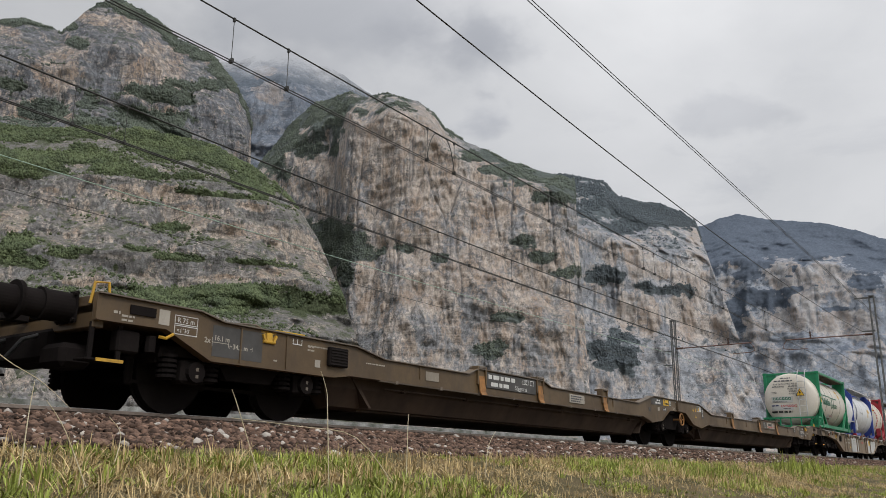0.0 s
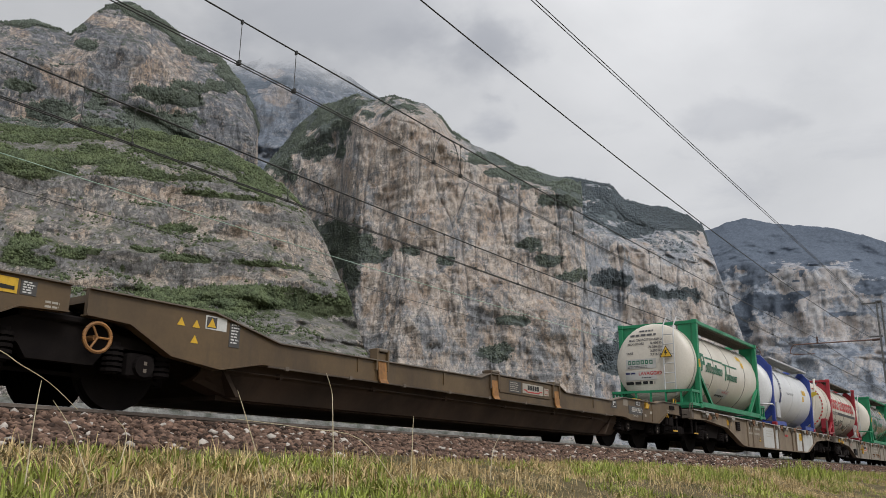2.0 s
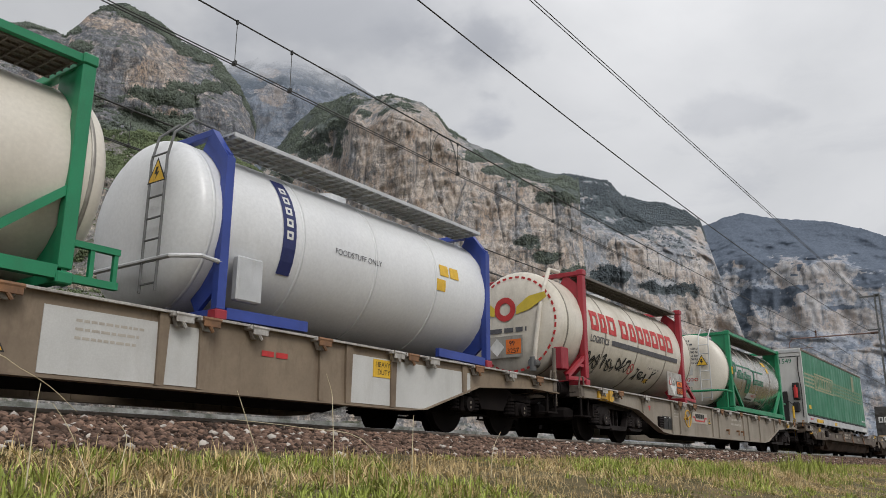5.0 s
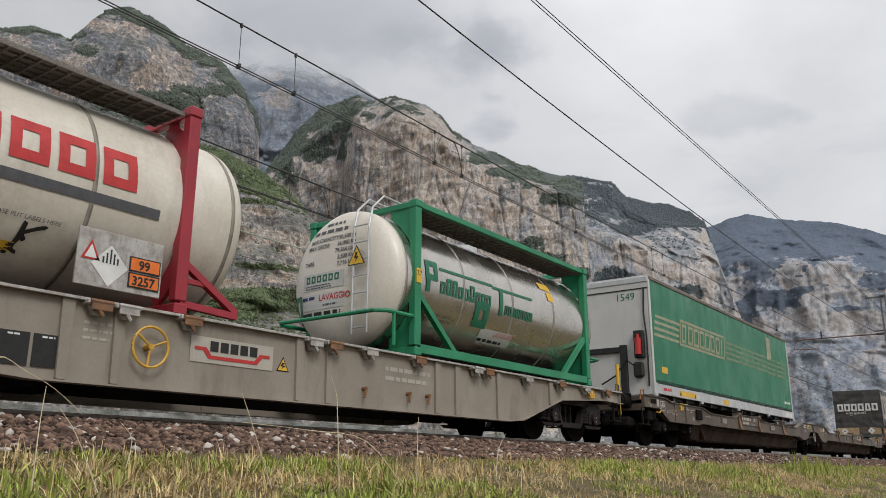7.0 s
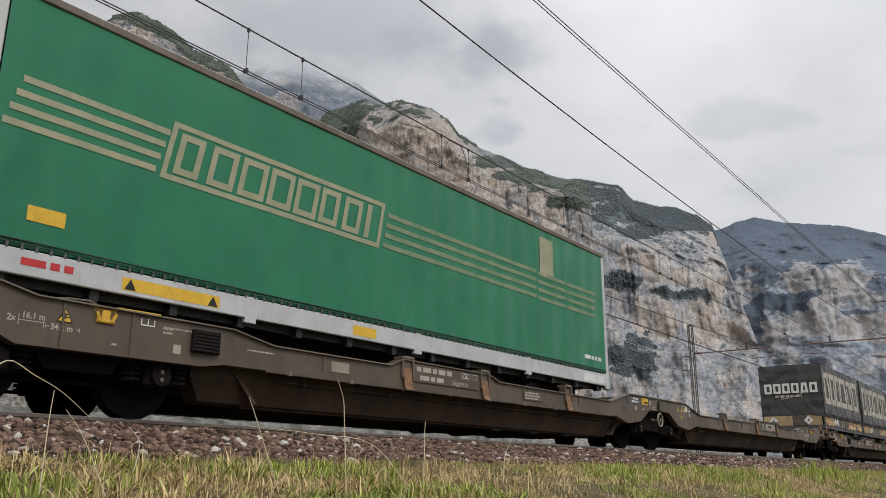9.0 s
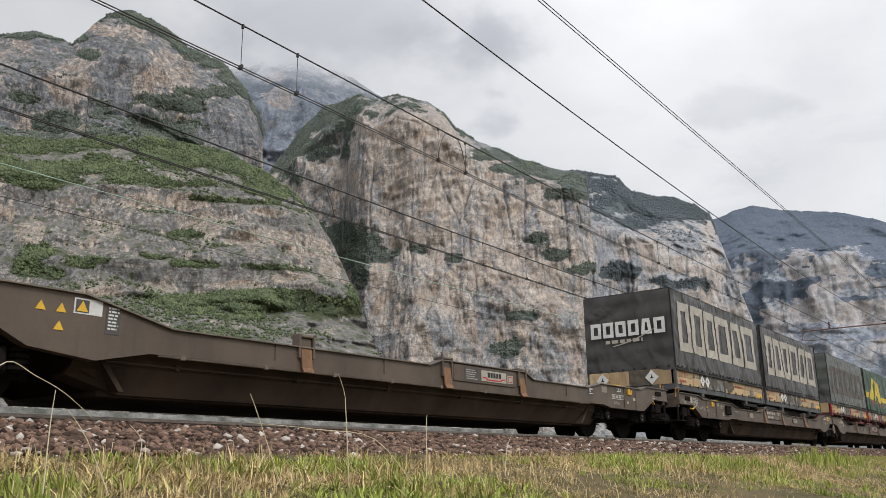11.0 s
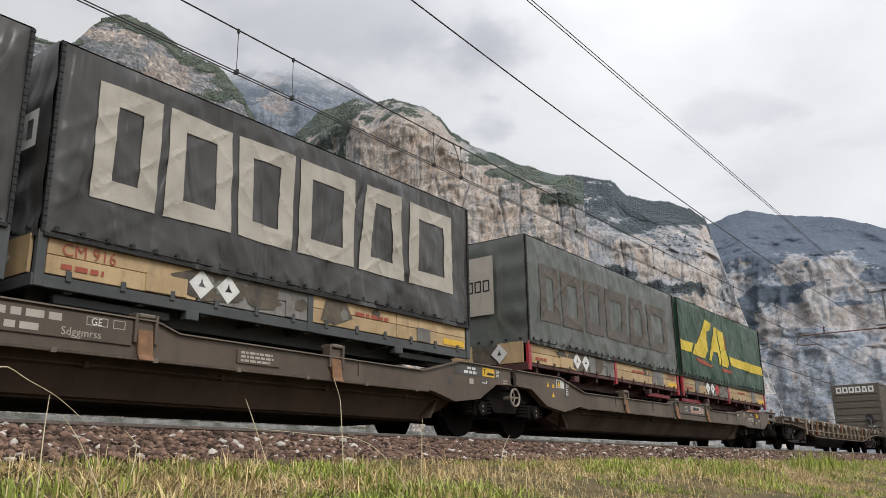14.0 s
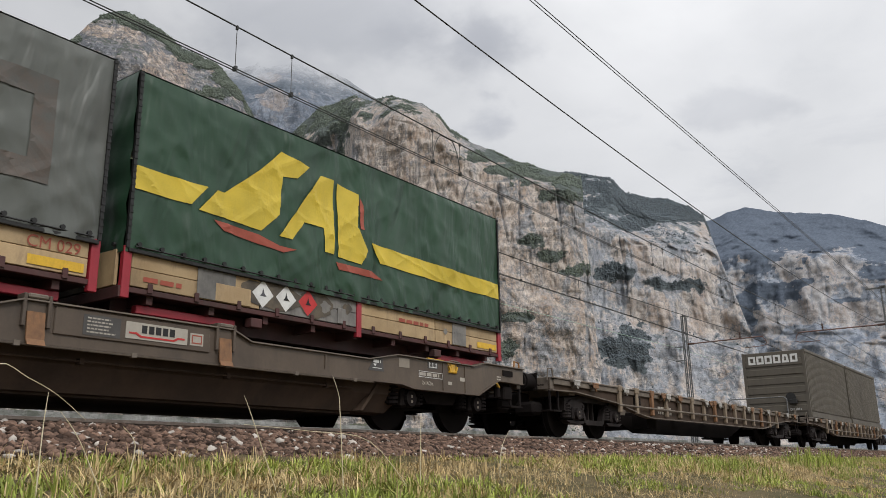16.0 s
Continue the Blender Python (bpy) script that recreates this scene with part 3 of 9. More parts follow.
def lines(bm, x, z, rows, width, h, gap, seed=0):
    """Rows of small unreadable writing as plain bars."""
    rnd = random.Random(seed)
    for k in range(rows):
        u, end = x, x + width * rnd.uniform(0.7, 1.0)
        while u < end:
            w = rnd.uniform(1.2, 3.5) * h
            quad(bm, u, min(u + w, end), z - k * gap - h, z - k * gap)
            u += w + h * 0.6
    return bm

# ---- the valley: one ground sheet, mountains round it ----
def lattice(ix, iy, iz, seed):
    h = (ix * 374761393 + iy * 668265263 + iz * 1274126177 + seed * 974711) & 0xFFFFFFFF
    h = ((h ^ (h >> 13)) * 1274126177) & 0xFFFFFFFF
    return ((h ^ (h >> 16)) & 0xFFFF) / 65535.0


def vnoise(x, y, z, seed=0):
    xi, yi, zi = np.floor(x).astype(np.int64), np.floor(y).astype(np.int64), np.floor(z).astype(np.int64)
    fx, fy, fz = x - xi, y - yi, z - zi
    fx, fy, fz = (f * f * (3 - 2 * f) for f in (fx, fy, fz))
    out = 0
    for dx in (0, 1):
        for dy in (0, 1):
            for dz in (0, 1):
                w = (fx if dx else 1 - fx) * (fy if dy else 1 - fy) * (fz if dz else 1 - fz)
                out = out + w * lattice(xi + dx, yi + dy, zi + dz, seed)
    return out


def fbm(x, y, z, octaves=4, seed=0, ridge=False):
    total, amp, norm = 0, 1.0, 0
    for o in range(octaves):
        n = vnoise(x * 2 ** o, y * 2 ** o, z * 2 ** o, seed + o * 7)
        if ridge:
            n = 1 - abs(2 * n - 1)
        total, norm, amp = total + amp * n, norm + amp, amp * 0.5
    return total / norm - 0.5


def grid_object(name, P, mat, smooth=False):
    """An object from a rows x columns x 3 array of places."""
    r, c = P.shape[:2]
    i = (np.arange(r - 1)[:, None] * c + np.arange(c - 1)[None, :]).ravel()
    faces = np.stack([i, i + 1, i + c + 1, i + c], 1)
    me = bpy.data.meshes.new(name)
    me.vertices.add(r * c)
    me.vertices.foreach_set("co", P.reshape(-1).astype(np.float32))
    me.loops.add(len(faces) * 4)
    me.loops.foreach_set("vertex_index", faces.ravel().astype(np.int32))
    me.polygons.add(len(faces))
    me.polygons.foreach_set("loop_start", np.arange(0, len(faces) * 4, 4, dtype=np.int32))
    me.polygons.foreach_set("use_smooth", np.full(len(faces), smooth))
    me.update(calc_edges=True)
    me.validate()
    me.materials.append(mat)
    return new(name, me)


WOODS, COVER = {}, {}


def massif(name, label, skyline, near, profile, mat, cols, rows, relief=1.0, ledge=1.0, flute=1.0, seed=1, swell=60.0, slant=0.0, power=1.0, turn=0.0, back=260.0, crest=0.1, wooded=(), sheets=(), clefts=(), grain=1.0, fresh=-0.2):
    """A mountain front. skyline: (bearing, elevation) in degrees along its crest, falling bearings; near: (bearing, distance) of its foot;
    profile: (setback, share of the crest's elevation) from foot to crest; slant: degrees by which its right flank spreads towards the foot;
    turn: metres by which that flank turns away; crest: share of the height that woods cover from the top;
    wooded: (bearing, elevation, half-width, half-height) of further wooded slopes; sheets: the same of bare ochre faces;
    clefts: (bearing, elevation) from top to bottom of deep cracks; grain: coarseness of the rock's blocks;
    fresh: how far ochre rock shows between the sheets."""
    sky, nr = np.array(skyline[::-1]), np.array(sorted(near))
    az = np.linspace(sky[-1, 0], sky[0, 0], cols)
    el = np.interp(az, sky[:, 0], sky[:, 1])
    flank = np.zeros(cols)
    if turn:
        extra = 14
        az = np.concatenate([az, np.full(extra, sky[0, 0])])
        el = np.concatenate([el, np.full(extra, sky[0, 1])])
        flank = np.concatenate([flank, (np.arange(extra) + 1.0) / extra * turn])
    D = np.interp(az, nr[:, 0], nr[:, 1]) + flank
    prof = np.array(profile, float)
    seglen = np.hypot(np.diff(prof[:, 0]), np.diff(prof[:, 1]) * 500)
    s = np.concatenate([[0], np.cumsum(seglen)]) / seglen.sum()
    v = np.linspace(0, 1, rows)
    set_v, h_v = np.interp(v, s, prof[:, 0]), np.interp(v, s, prof[:, 1])
    near_end = np.clip(1 - (az - sky[0, 0]) / 9.0, 0, 1) ** 1.5
    AZ = np.radians(az[None, :] - slant * (1 - h_v[:, None]) ** power * near_end[None, :])
    ca, sa = np.cos(AZ), np.sin(AZ)
    base = D[None, :] + set_v[:, None]
    Z = base * np.tan(np.radians(h_v[:, None] * el[None, :])) - 6 * (1 - h_v[:, None])
    X, Y = base * ca, base * sa
    # the ledges wander up and down along the face, fading towards foot and crest
    warp = (fbm(X / 130, Y / 130, Z / 300, 5, seed + 50) * 0.30) * np.clip(np.minimum(h_v, 1 - h_v) * 5, 0, 1)[:, None]
    set_w = np.interp(np.clip(h_v[:, None] + warp, 0, 1), prof[:, 1] + np.arange(len(prof)) * 1e-5, prof[:, 0])
    Rr = D[None, :] + set_v[:, None] + np.clip(set_w - set_v[:, None], -26, 26)
    Z = Rr * np.tan(np.radians(h_v[:, None] * el[None, :])) - 6 * (1 - h_v[:, None])
    steep = np.gradient(h_v * np.tan(np.radians(20)) * 1200) / np.maximum(np.hypot(np.gradient(set_v), np.gradient(h_v * np.tan(np.radians(20)) * 1200)), 1e-6)
    steep = np.clip(steep * 1.15 - 0.15, 0.08, 1)[:, None]
    big = fbm(X / 230, Y / 230, Z / 900, 3, seed) * swell * 2
    mid = (fbm(X / 70, Y / 70, Z / 260, 4, seed + 3, True) * 30 + fbm(X / 150, Y / 150, Z / 700, 2, seed + 40, True) * 46) * flute
    fine = fbm(X / 19, Y / 19, Z / 34, 4, seed + 9, True) * 8
    q = Z / 30.0 + fbm(X / 130, Y / 130, Z / 130, 3, seed + 12) * 3.2
    step = q - np.floor(q)
    step2 = np.where(step < 0.8, step / 0.8 * 0.3, 0.3 + (step - 0.8) / 0.2 * 0.7)
    strata = (step2 - step) * 12 * ledge * np.clip(fbm(X / 90, Y / 90, Z / 60, 2, seed + 31) * 3 + 0.6, 0, 1)
    # blocks that broke off along joints, and upright joints worn open
    k = grain
    slabs = fbm(X / (34 * k), Y / (34 * k), Z / (52 * k), 4, seed + 80)
    slabs = (np.round(slabs * 16) / 16 * 0.8 + slabs * 0.2) * 46 * k
    joint = np.abs(fbm(X / (20 * k), Y / (20 * k), Z / (210 * k), 3, seed + 90))
    joints = np.clip(1 - joint / 0.022, 0, 1) * 4.5 * k
    EL = h_v[:, None] * el[None, :] + 0 * X
    AZD = np.degrees(AZ) + 0 * EL
    bend = fbm(X / 60, Y / 60, Z / 60, 4, seed + 60)
    bare = np.full_like(EL, fresh)
    for wb, we, rb, re in sheets:
        bare = np.maximum(bare, 1.25 - np.hypot((AZD - wb) / rb, (EL - we) / re) + bend * 0.8)
    cleft = np.zeros_like(EL)
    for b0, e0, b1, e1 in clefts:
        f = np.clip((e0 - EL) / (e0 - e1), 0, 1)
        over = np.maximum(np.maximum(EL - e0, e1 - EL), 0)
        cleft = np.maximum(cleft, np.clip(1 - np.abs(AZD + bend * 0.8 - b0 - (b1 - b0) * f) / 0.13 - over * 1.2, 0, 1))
    top_keep = np.clip((1 - v) * 9, 0.0, 1)[:, None]
    Rr = Rr + (joints + cleft * 6 * k - slabs * 0.8 + np.clip(bare, 0, 1) * 3 * k) * steep * top_keep
    Rr = Rr - (big + mid * relief * (0.4 + 0.6 * steep) + fine * relief * steep) * (0.2 + 0.8 * top_keep) + strata * steep
    jag = (fbm(X / 16, Y / 16, X * 0, 4, seed + 20) * 7 + fbm(X / 60, Y / 60, X * 0, 3, seed + 22) * 9)
    Z = Z + jag * np.clip((v - 0.93) / 0.07, 0, 1)[:, None]
    X, Y = Rr * ca, Rr * sa
    P = np.stack([X, Y, Z + EYE.z], -1)
    # the far side of the crest
    tail = []
    for b, drop in ((back * 0.3, 8), (back, 60), (back * 1.5, 320)):
        T = P[-1].copy()
        T[:, 0] += b * ca[-1]
        T[:, 1] += b * sa[-1]
        T[:, 2] -= drop
        tail.append(T)
    P = np.concatenate([P, np.stack(tail)], 0)
    ob = grid_object(name, P, mat, True)
    tagged(ob, label, "mountain", "", "structure")
    # how much of each place is under woods: the crest, and the slopes named
    B_, E_ = np.degrees(np.arctan2(P[..., 1], P[..., 0])), np.degrees(np.arctan2(P[..., 2], np.hypot(P[..., 0], P[..., 1])))
    fray = fbm(P[..., 0] / 90, P[..., 1] / 90, P[..., 2] / 60, 5, seed + 70) + 0.6 * fbm(P[..., 0] / 22, P[..., 1] / 22, P[..., 2] / 14, 4, seed + 75)
    H = np.concatenate([h_v, np.ones(3)])[:, None] + fray * crest * 3.5
    cov = np.clip((H - (1 - crest)) / 0.04, 0, 1)
    for wb, we, rb, re in wooded:
        d = np.hypot((B_ - wb) / rb, (E_ - we) / re) + fray * 3.0
        cov = np.maximum(cov, np.clip((1.40 - d) / 0.9, 0, 1))
    pad = np.zeros((3, P.shape[1]))
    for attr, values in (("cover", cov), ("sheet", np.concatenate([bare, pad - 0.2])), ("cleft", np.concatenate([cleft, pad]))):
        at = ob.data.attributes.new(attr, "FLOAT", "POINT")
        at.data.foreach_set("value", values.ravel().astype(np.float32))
    WOODS[name] = P
    COVER[name] = cov
    return ob


massif("backdrop_cliff_tower", "grey and ochre limestone peak above a wooded terrace",
       [(72, 25.5), (67.3, 26.3), (65.4, 26.9), (63.0, 26.7), (61.8, 28.2), (61.0, 28.9), (59.5, 29.2), (57.1, 28.7), (55.4, 27.7), (52.9, 26.8), (51.2, 25.4), (50.2, 24.0), (49.8, 22.9)],
       [(48, 1000), (50, 960), (56, 930), (66, 900), (76, 900)],
       [(0, 0), (120, 0.62), (130, 0.74), (175, 0.775), (190, 0.90), (250, 1.0)], ROCK_TOWER, 300, 190, 1.0, 0.9, 0.6, 11, 40, 1.2, 1.0, 260, crest=0.03, grain=0.8, fresh=-0.04,
       sheets=[(56.9, 25.6, 1.25, 1.36), (58.1, 24.3, 1.04, 1.14), (55.8, 25.4, 0.96, 1.51), (61.2, 27.8, 1.09, 0.37), (62.8, 24, 1.17, 1.38), (63.5, 21.4, 1.52, 0.55), (64.5, 20.3, 0.92, 0.69), (55.3, 22.4, 0.76, 0.59), (49.4, 21.1, 0.44, 1.71), (54.6, 27, 0.98, 0.39), (66, 25.8, 0.66, 0.3), (59.3, 27.9, 1.19, 0.27), (57.6, 23.3, 0.67, 0.36), (62.1, 25.5, 0.77, 0.34)],
       wooded=[(60.8, 21.2, 3.39, 1.20), (56.9, 21.4, 2.62, 0.95), (64.5, 19.9, 1.99, 0.83), (63.0, 21.4, 1.71, 0.49), (60.9, 21.5, 2.12, 0.71), (63.8, 19.8, 2.01, 0.48), (58.8, 21.1, 1.81, 0.79), (61.8, 20.2, 2.79, 0.63), (55.6, 23.9, 1.61, 0.33), (53.9, 24.8, 1.65, 0.29), (52.6, 25.1, 1.43, 0.29), (51.9, 26.2, 1.04, 0.73), (50.8, 25.1, 0.89, 0.37), (53.9, 26.7, 0.79, 0.32), (65.2, 27, 1.87, 0.3), (60.2, 29, 1.67, 0.24), (58.3, 28.9, 0.83, 0.34), (56.7, 28.7, 0.97, 0.28), (55.1, 27.8, 1.02, 0.32), (61.9, 26.1, 0.49, 0.2), (65.7, 22.8, 0.98, 0.24)],
       clefts=[(62.7, 23.8, 62.3, 22.1), (59.6, 27.2, 59.7, 25.1), (54.2, 23.8, 53.8, 21.6), (51.3, 22.8, 51, 21.1), (58, 27.9, 57.5, 25.8)])
massif("backdrop_terraced_hill", "stepped limestone hill with scrub on its terraces",
       [(78, 19.6), (70, 20.2), (66.2, 20.4), (61.3, 21.0), (57.7, 21.5), (54.5, 21.4), (52.0, 21.0), (50.2, 20.2), (48.7, 19.4), (48.0, 18.6)],
       [(47, 640), (50, 610), (58, 590), (80, 590)],
       [(0, 0), (34, 0.34), (50, 0.36), (190, 0.525), (199, 0.63), (250, 0.725), (262, 0.855), (300, 0.92), (345, 1.0)], ROCK_NEAR, 330, 220, 0.9, 1.8, 0.5, 23, 26, 9.5, 0.62, 220, crest=0.05, grain=0.6, fresh=-0.02,
       sheets=[(64.3, 14.7, 0.83, 0.69), (57.5, 17.1, 1.63, 0.55), (54.8, 17.6, 1.31, 0.45), (53.2, 16.4, 2.67, 0.53), (49.8, 15.3, 2.34, 0.54), (53.7, 15.9, 1.5, 0.6), (59.8, 15.5, 0.86, 0.43), (46.6, 14.8, 1.59, 0.62), (44.6, 13.7, 0.72, 0.86), (59.7, 11.5, 1.36, 0.43), (56.2, 11.9, 1.43, 0.37), (51.1, 12.2, 1.9, 0.38), (47.3, 12.7, 1.56, 0.39), (62.4, 16.7, 0.67, 0.21), (48.8, 17, 1.58, 0.23)],
       wooded=[(63.6, 18.3, 3.03, 0.7), (59.5, 19.1, 2.87, 0.72), (55.2, 20.3, 3.05, 0.74), (52.1, 20.1, 2.35, 0.75), (49.7, 19.1, 1.39, 0.69), (48.3, 18.4, 1, 0.35), (57.7, 18.7, 4.06, 0.36), (53.8, 18.9, 1.14, 0.3), (51.2, 17.8, 2.34, 0.15), (63.9, 13.3, 1.12, 0.63), (62.7, 12, 1.63, 0.7), (64.1, 12.4, 0.95, 0.9), (54.7, 15.3, 1.67, 0.26), (52.1, 14.7, 1.52, 0.23), (59.9, 13.2, 2.07, 0.25), (56.8, 13.7, 1.43, 0.22), (53.4, 13.4, 2.24, 0.34), (49.3, 13.4, 2.72, 0.31), (46.5, 13.3, 1.58, 0.27), (61.2, 12.8, 1.34, 0.28), (50.6, 10.9, 5.76, 0.61), (45.2, 10.8, 2.36, 0.54), (54.3, 10.9, 2.19, 0.37), (48, 11.7, 1.55, 0.23), (57.9, 12.5, 0.35, 0.37), (42.5, 11.6, 0.8, 0.55)],
       clefts=[(58, 17.1, 58, 15.1), (51.3, 17.7, 50.9, 15.8), (48.3, 16.4, 47.9, 14.5)])
massif("backdrop_great_wall", "tall pale limestone wall with ochre sheets and cracks",
       [(53, 16), (50, 18.6), (48.7, 20.6), (46.6, 23.4), (45.2, 24.6), (42.8, 25.4), (41.4, 25.0), (40.0, 25.5), (39.1, 25.3), (37.6, 24.9), (36.3, 24.2), (35.5, 23.2), (34.2, 22.5), (31.2, 21.1), (29.2, 20.5), (27.2, 19.9), (26.0, 19.5)],
       [(24, 1360), (27, 1310), (33, 1290), (39, 1270), (42, 1330), (44, 1470), (48, 1560), (54, 1560)],
       [(0, 0), (60, 0.14), (95, 0.50), (118, 0.58), (140, 0.93), (230, 1.0)], ROCK_MID, 380, 230, 1.0, 0.8, 0.9, 37, 45, 0.8, 1.0, 200, crest=0.035, grain=1.1, fresh=0.14,
       sheets=[(40, 21.9, 2.62, 1.75), (38.3, 23.1, 2.47, 1.48), (36.2, 22, 1.52, 1.8), (41.7, 22.4, 1.18, 1.08), (39.1, 19.2, 2.5, 1.42), (36.2, 18.4, 2.08, 1.42), (33.2, 20, 1.51, 1.41), (32.4, 16.5, 1.81, 1.82), (29.7, 19.2, 0.66, 1.49), (28.7, 16.4, 0.81, 2.2), (40.6, 15.6, 0.82, 1.1), (37.4, 14.9, 1.88, 1.34), (44.1, 19.4, 0.9, 1.25), (32.9, 13.7, 2.11, 1.34), (29.5, 11.7, 1.43, 1.8), (40.9, 12.4, 1.04, 1.41), (36.5, 11.7, 2.02, 1.42), (26.7, 10.1, 0.55, 2.17)],
       wooded=[(45.1, 23.7, 2.51, 0.99), (46.7, 21.8, 2.05, 0.84), (43.3, 24.5, 1.52, 0.46), (47.8, 20.2, 1.13, 0.84), (44.7, 15.4, 2.42, 0.86), (43, 14.6, 2.02, 0.63), (42.2, 15.5, 1.46, 0.39), (43.8, 13.8, 0.72, 0.7), (42.5, 12.6, 0.56, 1.1), (32.4, 21.2, 2.1, 0.35), (30.7, 20.4, 2.08, 0.39), (28.3, 19.8, 2.05, 0.47), (26.2, 19.1, 2.02, 0.54), (24.6, 18.5, 1.2, 0.54), (27.1, 18.5, 1.87, 0.39), (29.8, 15.4, 0.97, 0.51), (28.2, 14.2, 0.88, 0.43), (38.4, 14.8, 0.53, 0.32), (35.9, 14.2, 0.45, 0.24), (30.9, 10, 0.87, 0.23), (32.1, 7.8, 0.99, 0.39), (26.6, 13.2, 0.87, 0.47)],
       clefts=[(30.5, 20.4, 30.5, 15.5), (43.6, 22.7, 43.5, 16.6), (36.7, 20, 35.3, 16.5), (26, 13.2, 26.1, 7), (27.8, 19.1, 27.6, 13.6), (39, 15.6, 38.7, 12.5), (34.1, 19.2, 34.9, 17.3), (41.6, 20.2, 41.8, 16.3), (37.9, 22.3, 37.9, 19.2), (32, 19.2, 31.6, 15.7), (34.5, 15.3, 34.2, 10.9)])
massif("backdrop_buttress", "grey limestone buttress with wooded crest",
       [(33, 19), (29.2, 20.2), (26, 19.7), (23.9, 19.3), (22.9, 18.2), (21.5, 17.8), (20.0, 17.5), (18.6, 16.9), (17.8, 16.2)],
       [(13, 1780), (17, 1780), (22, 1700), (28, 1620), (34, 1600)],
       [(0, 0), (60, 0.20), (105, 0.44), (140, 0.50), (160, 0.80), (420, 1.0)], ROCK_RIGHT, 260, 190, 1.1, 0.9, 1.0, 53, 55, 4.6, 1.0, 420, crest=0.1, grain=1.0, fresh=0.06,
       sheets=[(17.9, 14.3, 0.48, 2.11), (18.2, 12.1, 1.03, 1.36), (21.7, 13.8, 1, 0.92), (20.4, 12.9, 1.06, 0.61), (18.9, 9.9, 1.32, 1.73), (21.2, 9.9, 0.82, 1.37), (23.6, 14.3, 0.47, 1.01), (16.8, 8.8, 0.64, 0.96), (22.7, 10, 0.68, 1.38)],
       wooded=[(23.5, 17.4, 2.36, 0.7), (20.7, 16.9, 1.92, 0.69), (19.2, 16.3, 1.51, 0.34), (22.4, 16.2, 1.55, 0.42), (24.1, 12.7, 1.09, 0.5), (20.3, 11.6, 1.57, 0.42), (21.4, 11.9, 1.06, 0.31), (24.1, 7.3, 1.74, 0.99), (23.1, 8.5, 1.06, 0.46)],
       clefts=[(23.5, 15.2, 23.3, 11.6), (24.9, 11.6, 25, 8.5), (19.3, 14.8, 19.7, 12.2), (20, 9.9, 20.1, 6.9)])
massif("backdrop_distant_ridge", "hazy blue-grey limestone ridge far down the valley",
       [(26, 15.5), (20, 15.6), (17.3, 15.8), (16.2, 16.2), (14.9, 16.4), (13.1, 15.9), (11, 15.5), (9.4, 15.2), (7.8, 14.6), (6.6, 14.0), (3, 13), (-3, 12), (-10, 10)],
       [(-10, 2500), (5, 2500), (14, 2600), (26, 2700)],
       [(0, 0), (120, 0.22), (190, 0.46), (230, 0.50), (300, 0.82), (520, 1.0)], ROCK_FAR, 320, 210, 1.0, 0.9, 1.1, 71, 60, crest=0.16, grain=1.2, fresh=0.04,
       sheets=[(12.3, 12.4, 1.23, 1.31), (11, 10.9, 1.19, 1.29), (9.9, 12.2, 0.92, 0.57), (12.2, 9.3, 1.54, 0.94), (14.3, 8.6, 0.9, 0.73), (9.9, 8.9, 1.48, 0.92), (15.4, 13.2, 0.79, 0.59), (15.8, 11.9, 0.79, 0.33), (8.3, 8.8, 0.88, 0.9), (9, 11.5, 0.71, 0.39), (8.7, 13.8, 0.59, 0.18)],
       wooded=[(15.9, 15.3, 1.66, 1.12), (14.5, 14.5, 1.63, 1.33), (16.8, 13.9, 1.02, 1.05), (12.4, 15, 1.58, 0.95), (10.7, 14, 1.87, 0.72), (8.7, 13.9, 1.8, 0.64), (7.2, 13, 1.25, 0.91), (14.7, 12.2, 0.99, 0.44), (14, 10.7, 1.59, 0.66), (15.6, 10.1, 0.99, 0.44), (12, 11.1, 0.61, 0.29), (16.1, 9.1, 0.64, 0.44), (7.7, 11.3, 0.88, 0.56), (9.5, 9.8, 0.9, 0.21)],
       clefts=[(13.3, 14, 13.7, 11.8), (11.6, 12.4, 11.5, 9.5), (10.5, 10.8, 10.6, 8.7), (13.2, 10.3, 13.3, 8.1)])
massif("backdrop_misty_peak", "peak tinted blue-grey for haze, its top lost in cloud",
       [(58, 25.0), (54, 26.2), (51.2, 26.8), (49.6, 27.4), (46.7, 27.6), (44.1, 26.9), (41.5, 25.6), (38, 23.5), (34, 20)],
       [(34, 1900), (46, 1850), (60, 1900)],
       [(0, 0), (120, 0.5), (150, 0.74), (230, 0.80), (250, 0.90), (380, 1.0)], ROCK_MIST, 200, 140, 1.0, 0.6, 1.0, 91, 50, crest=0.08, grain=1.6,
       sheets=[(48.9, 24.9, 1.02, 0.82), (49, 26.1, 0.82, 0.44)],
       wooded=[],
       clefts=[])

# woods and scrub that cling to the ledges and crests
ICO = bmesh.new()
bmesh.ops.create_icosphere(ICO, subdivisions=1, radius=1.0)
ICO_V = np.array([v.co[:] for v in ICO.verts])
ICO_F = np.array([[v.index for v in f.verts] for f in ICO.faces])
ICO.free()


OCTA_V = np.array([(1, 0, 0), (-1, 0, 0), (0, 1, 0), (0, -1, 0), (0, 0, 1), (0, 0, -1)], float)
OCTA_F = np.array([(0, 2, 4), (2, 1, 4), (1, 3, 4), (3, 0, 4), (2, 0, 5), (1, 2, 5), (3, 1, 5), (0, 3, 5)])


